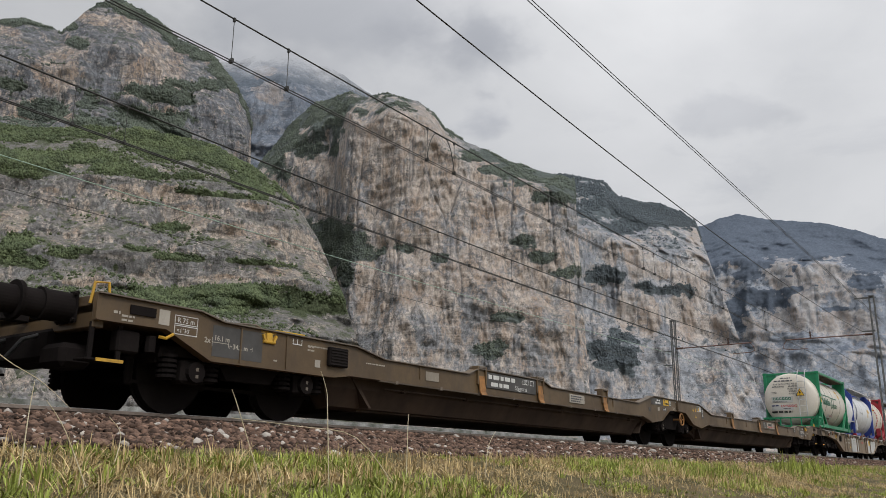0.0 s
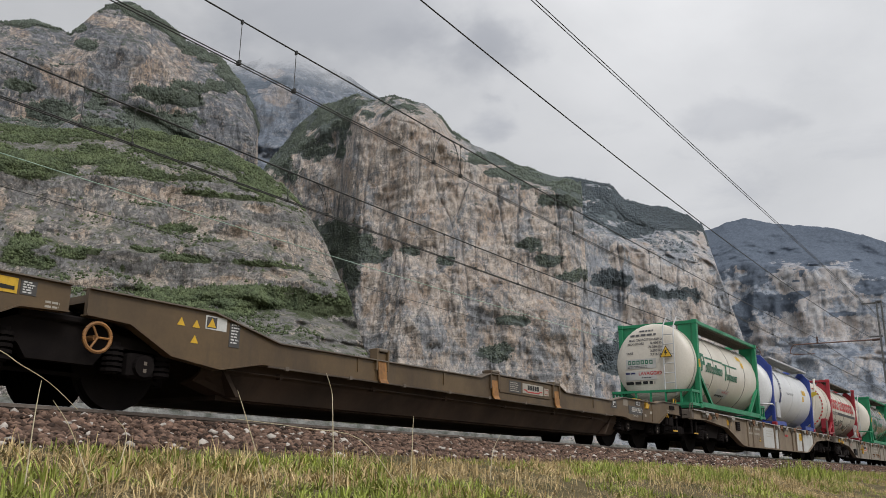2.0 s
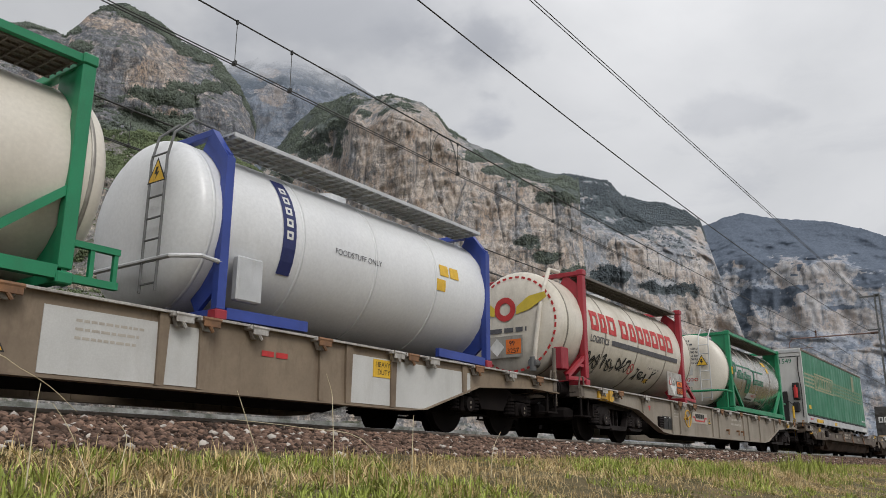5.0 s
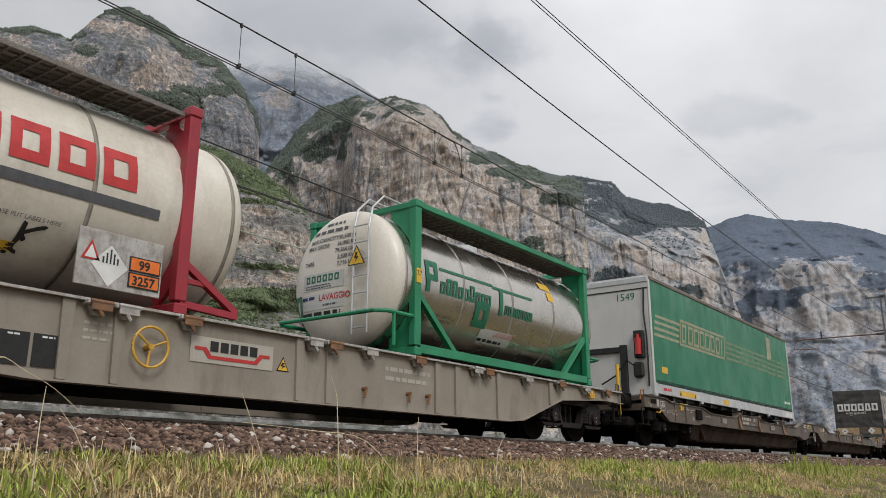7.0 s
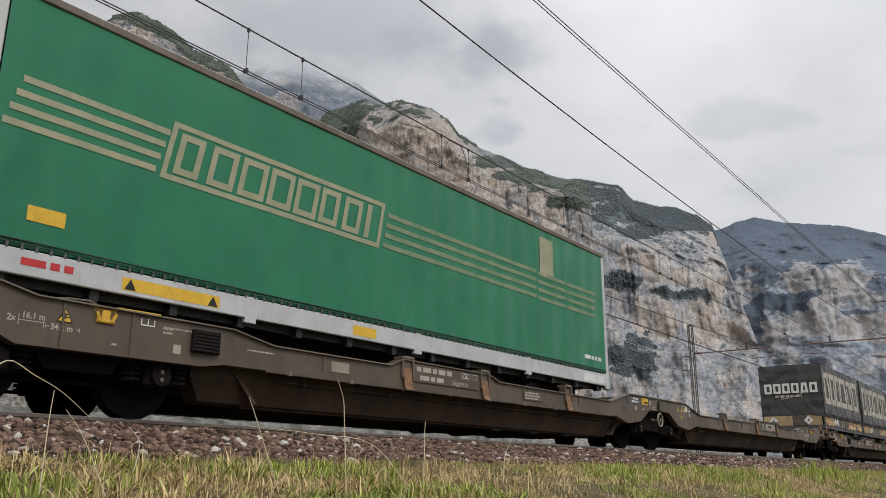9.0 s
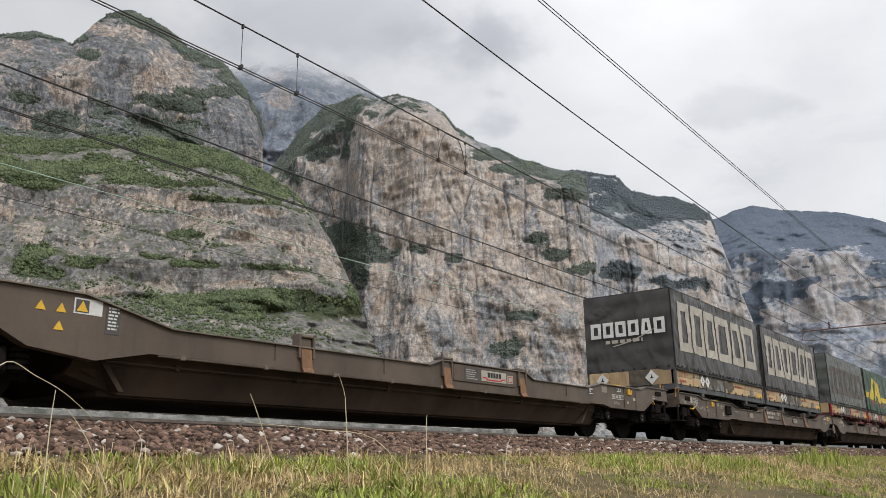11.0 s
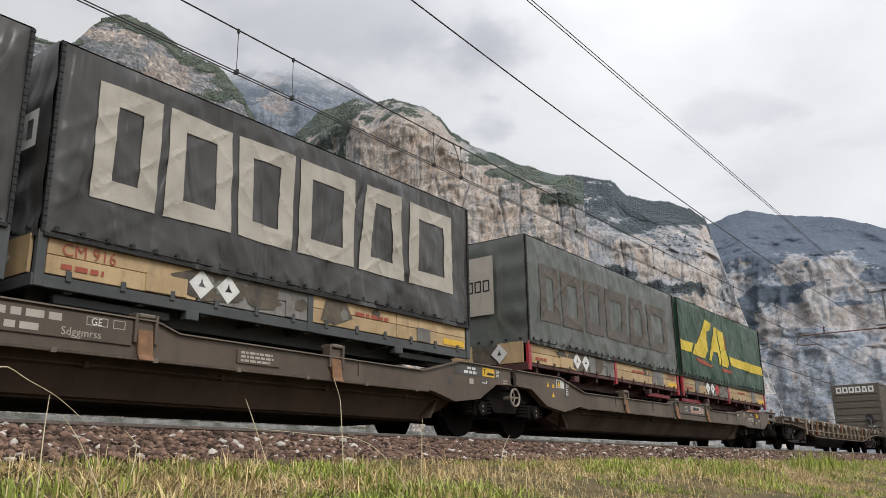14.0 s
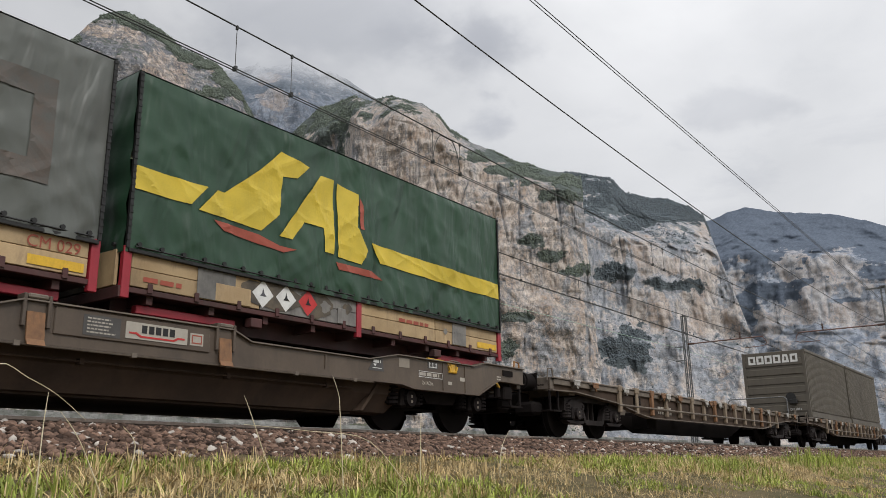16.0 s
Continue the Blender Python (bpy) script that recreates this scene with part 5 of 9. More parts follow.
# ---- the train: everything in wagon space, x along the train, y across (camera side negative), z over the rail ----
def bogie(parent, u, kind="coil"):
    # coil bogies' castings take the near-black, with their shade in the colour
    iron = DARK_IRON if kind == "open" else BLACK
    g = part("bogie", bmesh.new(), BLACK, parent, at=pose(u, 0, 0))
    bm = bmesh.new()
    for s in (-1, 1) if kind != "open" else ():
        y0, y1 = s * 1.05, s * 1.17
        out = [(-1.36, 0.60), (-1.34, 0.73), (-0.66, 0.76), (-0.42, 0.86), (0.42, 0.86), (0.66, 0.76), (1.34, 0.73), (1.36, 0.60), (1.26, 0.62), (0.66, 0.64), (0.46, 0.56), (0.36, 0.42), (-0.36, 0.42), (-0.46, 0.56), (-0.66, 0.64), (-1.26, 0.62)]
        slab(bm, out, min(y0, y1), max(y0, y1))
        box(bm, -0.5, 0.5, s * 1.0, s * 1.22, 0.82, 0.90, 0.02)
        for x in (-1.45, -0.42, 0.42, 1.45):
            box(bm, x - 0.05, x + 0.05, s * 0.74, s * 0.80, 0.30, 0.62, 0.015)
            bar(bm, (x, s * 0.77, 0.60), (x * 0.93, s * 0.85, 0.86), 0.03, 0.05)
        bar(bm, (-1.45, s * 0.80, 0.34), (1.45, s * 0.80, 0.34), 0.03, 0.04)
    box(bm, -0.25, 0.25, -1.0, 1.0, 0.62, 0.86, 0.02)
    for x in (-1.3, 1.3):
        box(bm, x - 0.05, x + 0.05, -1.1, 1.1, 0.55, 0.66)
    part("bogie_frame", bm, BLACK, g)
    for s in (-1, 1) if kind == "open" else ():
        y = s * 1.12
        bm = bmesh.new()
        for a, b, w in (((-1.32, 0.70), (-0.66, 0.78), 0.12), ((-0.66, 0.78), (0.66, 0.78), 0.13), ((0.66, 0.78), (1.32, 0.70), 0.12), ((-0.62, 0.74), (-0.40, 0.30), 0.09),
                        ((-0.40, 0.30), (0.40, 0.30), 0.10), ((0.40, 0.30), (0.62, 0.74), 0.09), ((-1.30, 0.70), (-1.30, 0.52), 0.07), ((1.30, 0.70), (1.30, 0.52), 0.07)):
            bar(bm, (a[0], y, a[1]), (b[0], y, b[1]), 0.13, w)
        bar(bm, (-0.10, y - s * 0.05, 0.32), (-0.10, y - s * 0.05, 0.76), 0.06, 0.05)
        bar(bm, (0.12, y - s * 0.05, 0.32), (0.12, y - s * 0.05, 0.76), 0.06, 0.05)
        part("side_frame", bm, DARK_IRON, g, "dark cast side frame with open middle")
        for x in (-0.9, 0.9):
            bm = slab(bmesh.new(), [(x - 0.36, 0.66), (x - 0.20, 0.74), (x + 0.20, 0.74), (x + 0.36, 0.66), (x + 0.30, 0.58), (x - 0.30, 0.58)], min(s * 1.19, s * 1.23), max(s * 1.19, s * 1.23))
            slab(bm, [(x - 0.42, 0.32), (x + 0.42, 0.32), (x + 0.28, 0.26), (x - 0.28, 0.26)], min(s * 1.06, s * 1.22), max(s * 1.06, s * 1.22))
            rod(bm, (x - 0.30, s * 1.22, 0.62), (x - 0.30, s * 1.25, 0.62), 0.03, 8)
            rod(bm, (x + 0.30, s * 1.22, 0.62), (x + 0.30, s * 1.25, 0.62), 0.03, 8)
            part("spring_seat", bm, DARK_IRON, g)
    for x in (-0.9, 0.9):
        for s in (-1, 1):
            bm = box(bmesh.new(), x - 0.17, x + 0.17, s * 1.02, s * 1.24, 0.33, 0.60, 0.03)
            rod(bm, (x, s * 1.2, 0.46), (x, s * 1.30, 0.46), 0.12, 14)
            part("axle_box", bm, iron, g, at=None)
            for d in (-0.30, 0.30):
                bm = rod(bmesh.new(), (0, 0, 0.36), (0, 0, 0.70), 0.075, 10)
                for k in range(5):
                    rod(bm, (0, 0, 0.38 + k * 0.058), (0, 0, 0.415 + k * 0.058), 0.115, 12)
                part("coil_spring", bm, iron, g, at=pose(x + d, s * 1.13, 0))
            bm = flat(flat(bmesh.new(), [(x - 0.02, 0.47), (x + 0.02, 0.47), (x + 0.02, 0.51), (x - 0.02, 0.51)]), [(x - 0.02, 0.39), (x + 0.02, 0.39), (x + 0.02, 0.43), (x - 0.02, 0.43)])
            if s < 0:
                o = part("reflector", bm, DUSTY, g, "small dusty marker")
                o.location = (0, -1.305, 0)
        ws = part("wheelset", rod(bmesh.new(), (0, -1.1, 0), (0, 1.1, 0), 0.085, 12), BLACK, g, at=pose(x, 0, 0.46))
        WHEELS.append((ws, x))
        bm = bmesh.new()
        for s in (-1, 1):
            for r, ya, yb in ((0.46, 0.70, 0.80), (0.485, 0.67, 0.70)):
                rod(bm, (0, s * ya, 0), (0, s * yb, 0), r, 40)
            rod(bm, (0, s * 0.66, 0), (0, s * 0.86, 0), 0.13, 16)
            for k in range(2):
                a = k * 3.14159
                box(bm, math.cos(a) * 0.3 - 0.03, math.cos(a) * 0.3 + 0.03, s * 0.80, s * 0.803, math.sin(a) * 0.3 - 0.03, math.sin(a) * 0.3 + 0.03)
        join_into(ws, bm)
    return g


def join_into(ob, bm):
    base = bmesh.new()
    base.from_mesh(ob.data)
    tmp = bpy.data.meshes.new("tmp")
    bm.to_mesh(tmp)
    bm.free()
    base.from_mesh(tmp)
    bpy.data.meshes.remove(tmp)
    base.to_mesh(ob.data)
    base.free()
    return ob


WHEELS = []


def buffers(parent, x, d, body, mark=None, handle=None):
    """Two buffers, drawhook, hoses and steps at a wagon end; d is -1 or 1, the way it faces."""
    for y in (-0.87, 0.87):
        bm = box(bmesh.new(), x - 0.02, x + d * 0.03, y - 0.19, y + 0.19, 0.87, 1.21, 0.01)
        rod(bm, (x, y, 1.04), (x + d * 0.34, y, 1.04), 0.165, 28)
        rod(bm, (x + d * 0.31, y, 1.04), (x + d * 0.36, y, 1.04), 0.178, 28)
        for by in (-0.15, 0.15):
            for bz in (0.90, 1.18):
                rod(bm, (x + d * 0.02, y + by, bz), (x + d * 0.06, y + by, bz), 0.022, 6)
        b = part("buffer", bm, body, parent, "", False)
        bm = rod(bmesh.new(), (x + d * 0.35, y, 1.04), (x + d * 0.58, y, 1.04), 0.148, 28)
        rod(bm, (x + d * 0.575, y, 1.04), (x + d * 0.605, y, 1.04), 0.205, 28)
        part("buffer_head", bm, BLACK, b)
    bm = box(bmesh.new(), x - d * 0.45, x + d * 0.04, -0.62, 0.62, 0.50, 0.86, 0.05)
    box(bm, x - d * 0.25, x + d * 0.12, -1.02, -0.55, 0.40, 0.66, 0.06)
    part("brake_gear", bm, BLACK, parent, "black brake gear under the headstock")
    bm = box(bmesh.new(), x, x + d * 0.3, -0.06, 0.06, 0.96, 1.1, 0.01)
    tube(bm, [(x + d * 0.25, 0, 1.0), (x + d * 0.42, 0, 0.9), (x + d * 0.5, 0, 0.78), (x + d * 0.4, 0, 0.62)], 0.03, 8)
    part("drawhook", bm, BLACK, parent)
    for y in (-0.35, 0.35):
        bm = tube(bmesh.new(), [(x, y, 0.8), (x + d * 0.2, y, 0.72), (x + d * 0.36, y, 0.5), (x + d * 0.5, y * 0.8, 0.45)], 0.025, 7)
        part("brake_hose", bm, RUBBER, parent)
    for s in (-1, 1):
        bm = tube(bmesh.new(), [(x + d * 0.02, s * 1.28, 1.05), (x + d * 0.0, s * 1.30, 1.28), (x - d * 0.16, s * 1.30, 1.30), (x - d * 0.2, s * 1.30, 1.06)], 0.017, 8)
        part("grab_handle", bm, handle or YELLOW, parent, "bent painted grab handle")
        st = part("step", bar(bmesh.new(), (x - d * 0.35, s * 1.30, 0.86), (x - d * 0.35, s * 1.30, 0.48), 0.03, 0.05), BLACK, parent)
        part("step_hanger", bar(bmesh.new(), (x - d * 0.02, s * 1.30, 0.86), (x - d * 0.02, s * 1.30, 0.48), 0.03, 0.05), BLACK, st)
        part("tread", B(x - d * 0.40, x + d * 0.04, s * 1.12, s * 1.33, 0.46, 0.485, 0.005), BLACK, st)
        part("step_edge", B(x - d * 0.40, x - d * 0.08, s * 1.331, s * 1.345, 0.455, 0.49), mark or BLACK, st)


def hook_casting(parent, x, y=-1.33):
    """A yellow cast block with a claw, on the face of the sill."""
    bm = box(bmesh.new(), x - 0.48, x - 0.02, y - 0.06, y + 0.02, 0.85, 1.05, 0.02)
    slab(bm, [(x - 0.06, 1.07), (x + 0.10, 1.09), (x + 0.13, 1.04), (x + 0.07, 1.00), (x + 0.07, 0.95), (x + 0.17, 0.95), (x + 0.16, 0.88), (x + 0.06, 0.83), (x - 0.06, 0.85)], y - 0.10, y - 0.01)
    return part("container_lock", bm, YELLOW, parent, "yellow cast block with a claw")


def folding_hook(parent, x, y=-1.36, z=1.02, mat=YELLOW):
    """A swivelling container lock folded out over the sill."""
    bm = box(bmesh.new(), x - 0.14, x + 0.14, y - 0.02, y + 0.1, z, z + 0.07, 0.012)
    box(bm, x - 0.05, x + 0.05, y - 0.05, y, z - 0.10, z + 0.03, 0.012)
    bar(bm, (x - 0.11, y - 0.03, z), (x - 0.07, y - 0.03, z - 0.09), 0.05, 0.03)
    bar(bm, (x + 0.11, y - 0.03, z), (x + 0.07, y - 0.03, z - 0.09), 0.05, 0.03)
    rod(bm, (x - 0.1, y - 0.03, z - 0.09), (x + 0.1, y - 0.03, z - 0.09), 0.022, 8)
    return part("container_lock", bm, mat, parent, "yellow cast container lock")


HALF_TOP = [(0.0, 1.15), (1.30, 1.15), (1.66, 1.07), (4.05, 1.065), (4.70, 0.945), (6.95, 0.945), (7.25, 1.06), (9.58, 1.05), (9.88, 0.95), (14.35, 0.93), (15.35, 1.165), (16.95, 1.165)]
HALF_BOT = [(16.95, 0.90), (16.45, 0.88), (15.9, 0.60), (15.2, 0.52), (14.6, 0.65), (3.95, 0.65), (3.62, 0.60), (1.50, 0.60), (0.86, 0.89), (0.0, 0.88)]


def pocket_wagon(name, label, at, loaded_first=True, marks=1):
    """Twin pocket wagon: two troughs on three bogies."""
    paint = OLIVE if marks == 1 else BROWN
    t = thing(name, label, "railway wagon", "wagons of the train", at)
    L = 34.1
    for half in (0, 1):
        # trailing half: the leading one's mirror image, shifted to fit the camera's view
        def X(u):
            return u if not half else L - u + float(np.interp(u, [0, 1.6, 3.4, 7.4, 9.45, 12.42, 15.2], [0, 0, 0.36, 0.48, 0.28, 0.16, 0]))
        for s in (-1, 1):
            out = [(X(u), z) for u, z in HALF_TOP + HALF_BOT]
            sill = part("side_sill", slab(bmesh.new(), out, s * 1.35 - 0.03, s * 1.35 + 0.03), paint, t)
            bm = bmesh.new()
            for (a, za), (b, zb) in zip(HALF_TOP[:-1], HALF_TOP[1:]):
                bar(bm, (X(a), s * 1.33, za + 0.008), (X(b), s * 1.33, zb + 0.008), 0.17, 0.018)
            for (a, za), (b, zb) in zip(HALF_BOT[:-1], HALF_BOT[1:]):
                bar(bm, (X(a), s * 1.335, za), (X(b), s * 1.335, zb), 0.14, 0.016)
            part("flange", bm, paint, sill)
            # pale strip along the top edge: wear, and a highlight painted in
            bm = bmesh.new()
            for (a, za), (b, zb) in zip(HALF_TOP[:-1], HALF_TOP[1:]):
                bar(bm, (X(a), s * 1.418, za + 0.010), (X(b), s * 1.418, zb + 0.010), 0.010, 0.016)
            part("worn_edge", bm, DUSTY, sill, "pale strip on the sill edge, worn and painted as catching light")
            for u in (1.95, 2.72, 5.6, 10.9, 12.9):
                z0 = 0.62 if u < 4 else 0.74
                z1 = 1.05 if u < 4 else 0.93
                part("stiffener", B(X(u) - 0.012, X(u) + 0.012, s * 1.38, s * 1.395, z0, z1), paint, sill)
            # trough side, leaning inwards below the sill
            bm = bmesh.new()
            secs = []
            for u, zb in ((3.66, 0.56), (3.90, 0.24), (14.7, 0.22), (15.3, 0.40)):
                secs.append([bm.verts.new((X(u), s * y, z)) for y, z in ((1.20, 0.74), (1.17, 0.50), (1.02, zb), (0.8, zb - 0.03), (0.8, zb), (0.99, zb + 0.03), (1.14, 0.51), (1.17, 0.74))])
            for a, b in zip(secs[:-1], secs[1:]):
                for i in range(8):
                    bm.faces.new((a[i], a[(i + 1) % 8], b[(i + 1) % 8], b[i]))
            bm.faces.new(secs[0])
            bm.faces.new(secs[-1])
            bmesh.ops.recalc_face_normals(bm, faces=bm.faces[:])
            part("trough_side", bm, OLIVE_LOW, t, "dark brown trough side")
            bm = rod(bmesh.new(), (X(4.6), s * 1.385, 0.635), (X(14.5), s * 1.385, 0.635), 0.017, 8)
            for k in range(9):
                box(bm, X(5 + k * 1.15) - 0.03, X(5 + k * 1.15) + 0.03, s * 1.36, s * 1.408, 0.61, 0.66)
            part("brake_pipe", bm, DUSTY, t, "dusty pipe clipped under the sill")
            bm = rod(bmesh.new(), (X(4.9), s * 1.235, 0.54), (X(15.0), s * 1.235, 0.54), 0.012, 6)
            for k in range(6):
                box(bm, X(5.4 + k * 1.75) - 0.025, X(5.4 + k * 1.75) + 0.025, s * 1.15, s * 1.25, 0.51, 0.57)
            part("cable_pipe", bm, OLIVE_LOW, t)
        part("trough_floor", B(min(X(4.6), X(14.9)), max(X(4.6), X(14.9)), -0.95, 0.95, 0.20, 0.26), OLIVE_LOW, t)
        part("end_deck", B(min(X(0), X(3.9)), max(X(0), X(3.9)), -1.31, 1.31, 0.96, 1.04), paint, t)
        part("inner_deck", B(min(X(15.4), X(16.9)), max(X(15.4), X(16.9)), -1.31, 1.31, 1.05, 1.13), paint, t)
        part("trough_end", slab(bmesh.new(), [(X(3.9), 0.96), (X(4.6), 0.24), (X(4.66), 0.24), (X(3.98), 0.98)], -1.2, 1.2), OLIVE_LOW, t)
        bm = slab(bmesh.new(), [(X(15.4), 1.05), (X(14.8), 0.24), (X(14.74), 0.24), (X(15.32), 1.06)], -1.2, 1.2)
        part("trough_end", bm, OLIVE_LOW, t)
        part("headstock", B(min(X(0), X(0.14)), max(X(0), X(0.14)), -1.32, 1.32, 0.80, 1.15, 0.01), paint, t)
        part("centre_beam", B(min(X(0.1), X(4.2)), max(X(0.1), X(4.2)), -0.3, 0.3, 0.72, 0.97), BLACK, t)
        buffers(t, X(0), 1 if half else -1, BLACK, YELLOW if marks == 1 else None, YELLOW if marks == 1 else TONGUE)
        # fittings on the camera side and their twins
        for s in (-1, 1):
            y = s * 1.385
            bm = B(X(3.66) - 0.19, X(3.66) + 0.19, y - 0.06 * (s < 0), y + 0.06 * (s > 0), 0.74, 1.0, 0.01)
            if half:
                bm.free()
            else:
                v = part("brake_panel", bm, BLACK, t, "dark ribbed brake indicator box")
            bm = bmesh.new()
            for k in range(6 if not half else 0):
                box(bm, X(3.66) - 0.17, X(3.66) + 0.17, y - 0.07 * (s < 0) - 0.001, y + 0.07 * (s > 0) + 0.001, 0.76 + k * 0.04, 0.775 + k * 0.04)
            if half:
                bm.free()
            else:
                part("slat", bm, DARK_IRON, v)
            for u in (7.36, 9.45, 12.42):
                bm = box(bmesh.new(), X(u) - 0.10, X(u) + 0.10, s * 1.28, s * 1.39, 0.93, 1.07, 0.01)
                for c in (-0.125, 0.125):
                    box(bm, X(u) + c - 0.018, X(u) + c + 0.018, s * 1.28, s * 1.425, 0.80, 1.12, 0.006)
                h = part("stanchion", bm, paint, t)
                part("stanchion_cap", B(X(u) - 0.10, X(u) + 0.10, s * 1.20, s * 1.43, 1.075, 1.125, 0.012), DUSTY, h, "rubbed pale cap")
                tongue = [(1.405, 0.95), (1.42, 0.82), (1.435, 0.68), (1.47, 0.62)]
                bm = bmesh.new()
                va = [bm.verts.new((X(u) + e, s * (y_ - q), z_)) for e in (-0.09, 0.09) for q in (0.0, 0.02) for y_, z_ in tongue]
                for k in range(3):
                    bm.faces.new((va[k], va[k + 1], va[9 + k], va[8 + k]))
                    bm.faces.new((va[4 + k], va[12 + k], va[13 + k], va[5 + k]))
                    bm.faces.new((va[k], va[4 + k], va[5 + k], va[k + 1]))
                    bm.faces.new((va[8 + k], va[9 + k], va[13 + k], va[12 + k]))
                bm.faces.new((va[0], va[8], va[12], va[4]))
                bm.faces.new((va[3], va[7], va[15], va[11]))
                bmesh.ops.recalc_face_normals(bm, faces=bm.faces[:])
                part("tongue", bm, TONGUE if marks == 1 else RUSTY, h, "worn orange locking tongue")
            bm = box(bmesh.new(), X(0.55) - 0.16, X(0.55) + 0.16, y - 0.015, y + 0.015, 0.99, 1.09)
            part("label_holder", bm, BLACK, t)
            bm = rod(bmesh.new(), (X(0.75), s * 1.28, 0.80), (X(0.75), s * 1.28, 0.62), 0.06, 8)
            box(bm, X(0.45) - 0.14, X(0.45) + 0.14, s * 1.18, s * 1.33, 0.58, 0.82, 0.02)
            part("valve_box", bm, BLACK, t, "black brake valve under the sill")
            bm = tube(bmesh.new(), [(X(0.82), s * 1.33, 0.80), (X(0.86), s * 1.40, 0.78), (X(0.95), s * 1.41, 0.84)], 0.018, 6)
            part("valve_lever", bm, YELLOW, t, "small yellow lever")
        folding_hook(t, X(2.40))
        part("folded_support", bar(bmesh.new(), (X(2.58), -1.29, 1.10), (X(3.1), -1.29, 1.105), 0.05, 0.035), LEMON, t, "worn yellow folded container support bar")
        part("support_rod", tube(bmesh.new(), [(X(1.8), -1.28, 1.09), (X(2.05), -1.3, 1.125), (X(2.25), -1.3, 1.135), (X(2.36), -1.28, 1.11)], 0.011, 6), DUSTY, t)
    # plain marks in stencil paint
    f = pose(0, -1.384, 0)
    def stencil(txt, h, x, z, mat=PRINT):
        return words(txt, h, mat, t, pose(x, -1.384, z), "stencil_mark", "", None, 0.002)
    part("mark_panel", B(1.52, 2.30, -1.383, -1.38, 0.66, 1.03), DARK_PANEL, t, "dark panel with stencilled lengths") if marks == 1 else None
    stencil("16.1 m", 0.062, 1.54, 0.85)
    stencil("2x", 0.065, 1.40, 0.81)
    stencil("34.2 m", 0.062, 1.83, 0.775)
    bm = quad(quad(quad(bmesh.new(), 1.52, 1.76, 0.822, 0.83), 1.512, 1.52, 0.78, 0.88), 1.758, 1.766, 0.78, 0.88)
    quad(quad(quad(quad(bm, 1.785, 1.82, 0.798, 0.806), 1.78, 1.787, 0.775, 0.83), 2.10, 2.135, 0.798, 0.806), 2.133, 2.14, 0.775, 0.83)
    put_print(bm, PRINT, t, f, "length_mark")
    bm = ring_shape(ring_shape(bmesh.new(), 0.97, 1.29, 0.965, 1.07, 0.008), 0.97, 1.29, 0.85, 0.955, 0.008)
    put_print(bm, WHITE, t, f, "mark_box")
    words("R 75 m", 0.06, WHITE, t, pose(1.005, -1.384, 0.987), "stencil_mark")
    words("<1°30'", 0.05, WHITE, t, pose(1.005, -1.384, 0.875), "stencil_mark")
    bm = bmesh.new()
    for x in (2.82, 2.90, 2.98):
        quad(bm, x, x + 0.012, 0.965, 1.03)
    quad(bm, 2.82, 2.992, 0.955, 0.968)
    put_print(bm, WHITE, t, f, "lift_mark")
    bm = lines(bmesh.new(), 3.1, 0.98, 1, 0.5, 0.018, 0.04, 3)
    lines(bm, 4.3, 0.87, 1, 0.55, 0.018, 0.04, 4)
    quad(bm, 2.5, 2.56, 0.70, 0.72)
    lines(bm, 0.2, 1.0, 1, 0.1, 0.03, 0.05, 4)
    put_print(bm, PRINT, t, f, "small_writing")
    part("data_plate", B(0.76, 0.90, -1.384, -1.38, 0.93, 1.10), PRINT, t, "pale blank data plate")
    part("data_plate", B(3.25, 3.35, -1.384, -1.38, 0.70, 0.80), PRINT, t)
    part("data_plate", B(5.75, 6.10, -1.39, -1.38, 0.74, 0.88), BEIGE, t)
    part("number_panel", B(7.52, 9.30, -1.40, -1.36, 0.76, 1.04, 0.008), DARK_PANEL if marks == 1 else paint, t, "number panel with unreadable pale writing")
    bm = lines(bmesh.new(), 7.58, 1.0, 1, 1.15, 0.075, 0.1, 7)
    lines(bm, 7.66, 0.87, 1, 0.8, 0.07, 0.1, 8)
    ring_shape(ring_shape(bm, 8.76, 9.0, 0.92, 1.01, 0.008), 9.06, 9.20, 0.92, 1.01, 0.008)
    put_print(bm, WHITE if marks == 1 else PRINT, t, pose(0, -1.404, 0), "number_bars")
    part("data_plate", B(10.72, 11.40, -1.40, -1.38, 0.72, 0.89), PRINT if marks == 1 else paint, t)
    bm = lines(bmesh.new(), 10.77, 0.865, 3, 0.60, 0.028, 0.048, 9)
    put_print(bm, PRINT if marks != 1 else GREY_INK, t, pose(0, -1.404, 0), "small_writing")
    if marks != 1:
        tri_sign(t, 1.97, 0.86, 0.15, -1.385)
    for u in (0.30, 3.1, 16.7, 33.2):
        put_print(lines(bmesh.new(), u, 0.97, 2, 0.16, 0.022, 0.045, int(u * 7)), PRINT, t, f, "small_writing")
    # middle: yellow warning plate, handbrake ring over the shared bogie
    part("id_panel", slab(bmesh.new(), [(15.22, 0.965), (16.02, 0.965), (16.02, 1.135), (15.42, 1.135), (15.22, 1.085)], -1.385, -1.38), DARK_PANEL, t, "dark panel with pale stencilled writing")
    put_print(lines(lines(bmesh.new(), 15.58, 1.11, 1, 0.30, 0.04, 0.06, 12), 15.48, 1.045, 1, 0.5, 0.045, 0.06, 18), WHITE, t, pose(0, -1.389, 0), "small_writing")
    wp = part("warning_plate", B(16.04, 16.41, -1.388, -1.38, 0.985, 1.135), LEMON, t, "orange-yellow warning plate with black symbol")
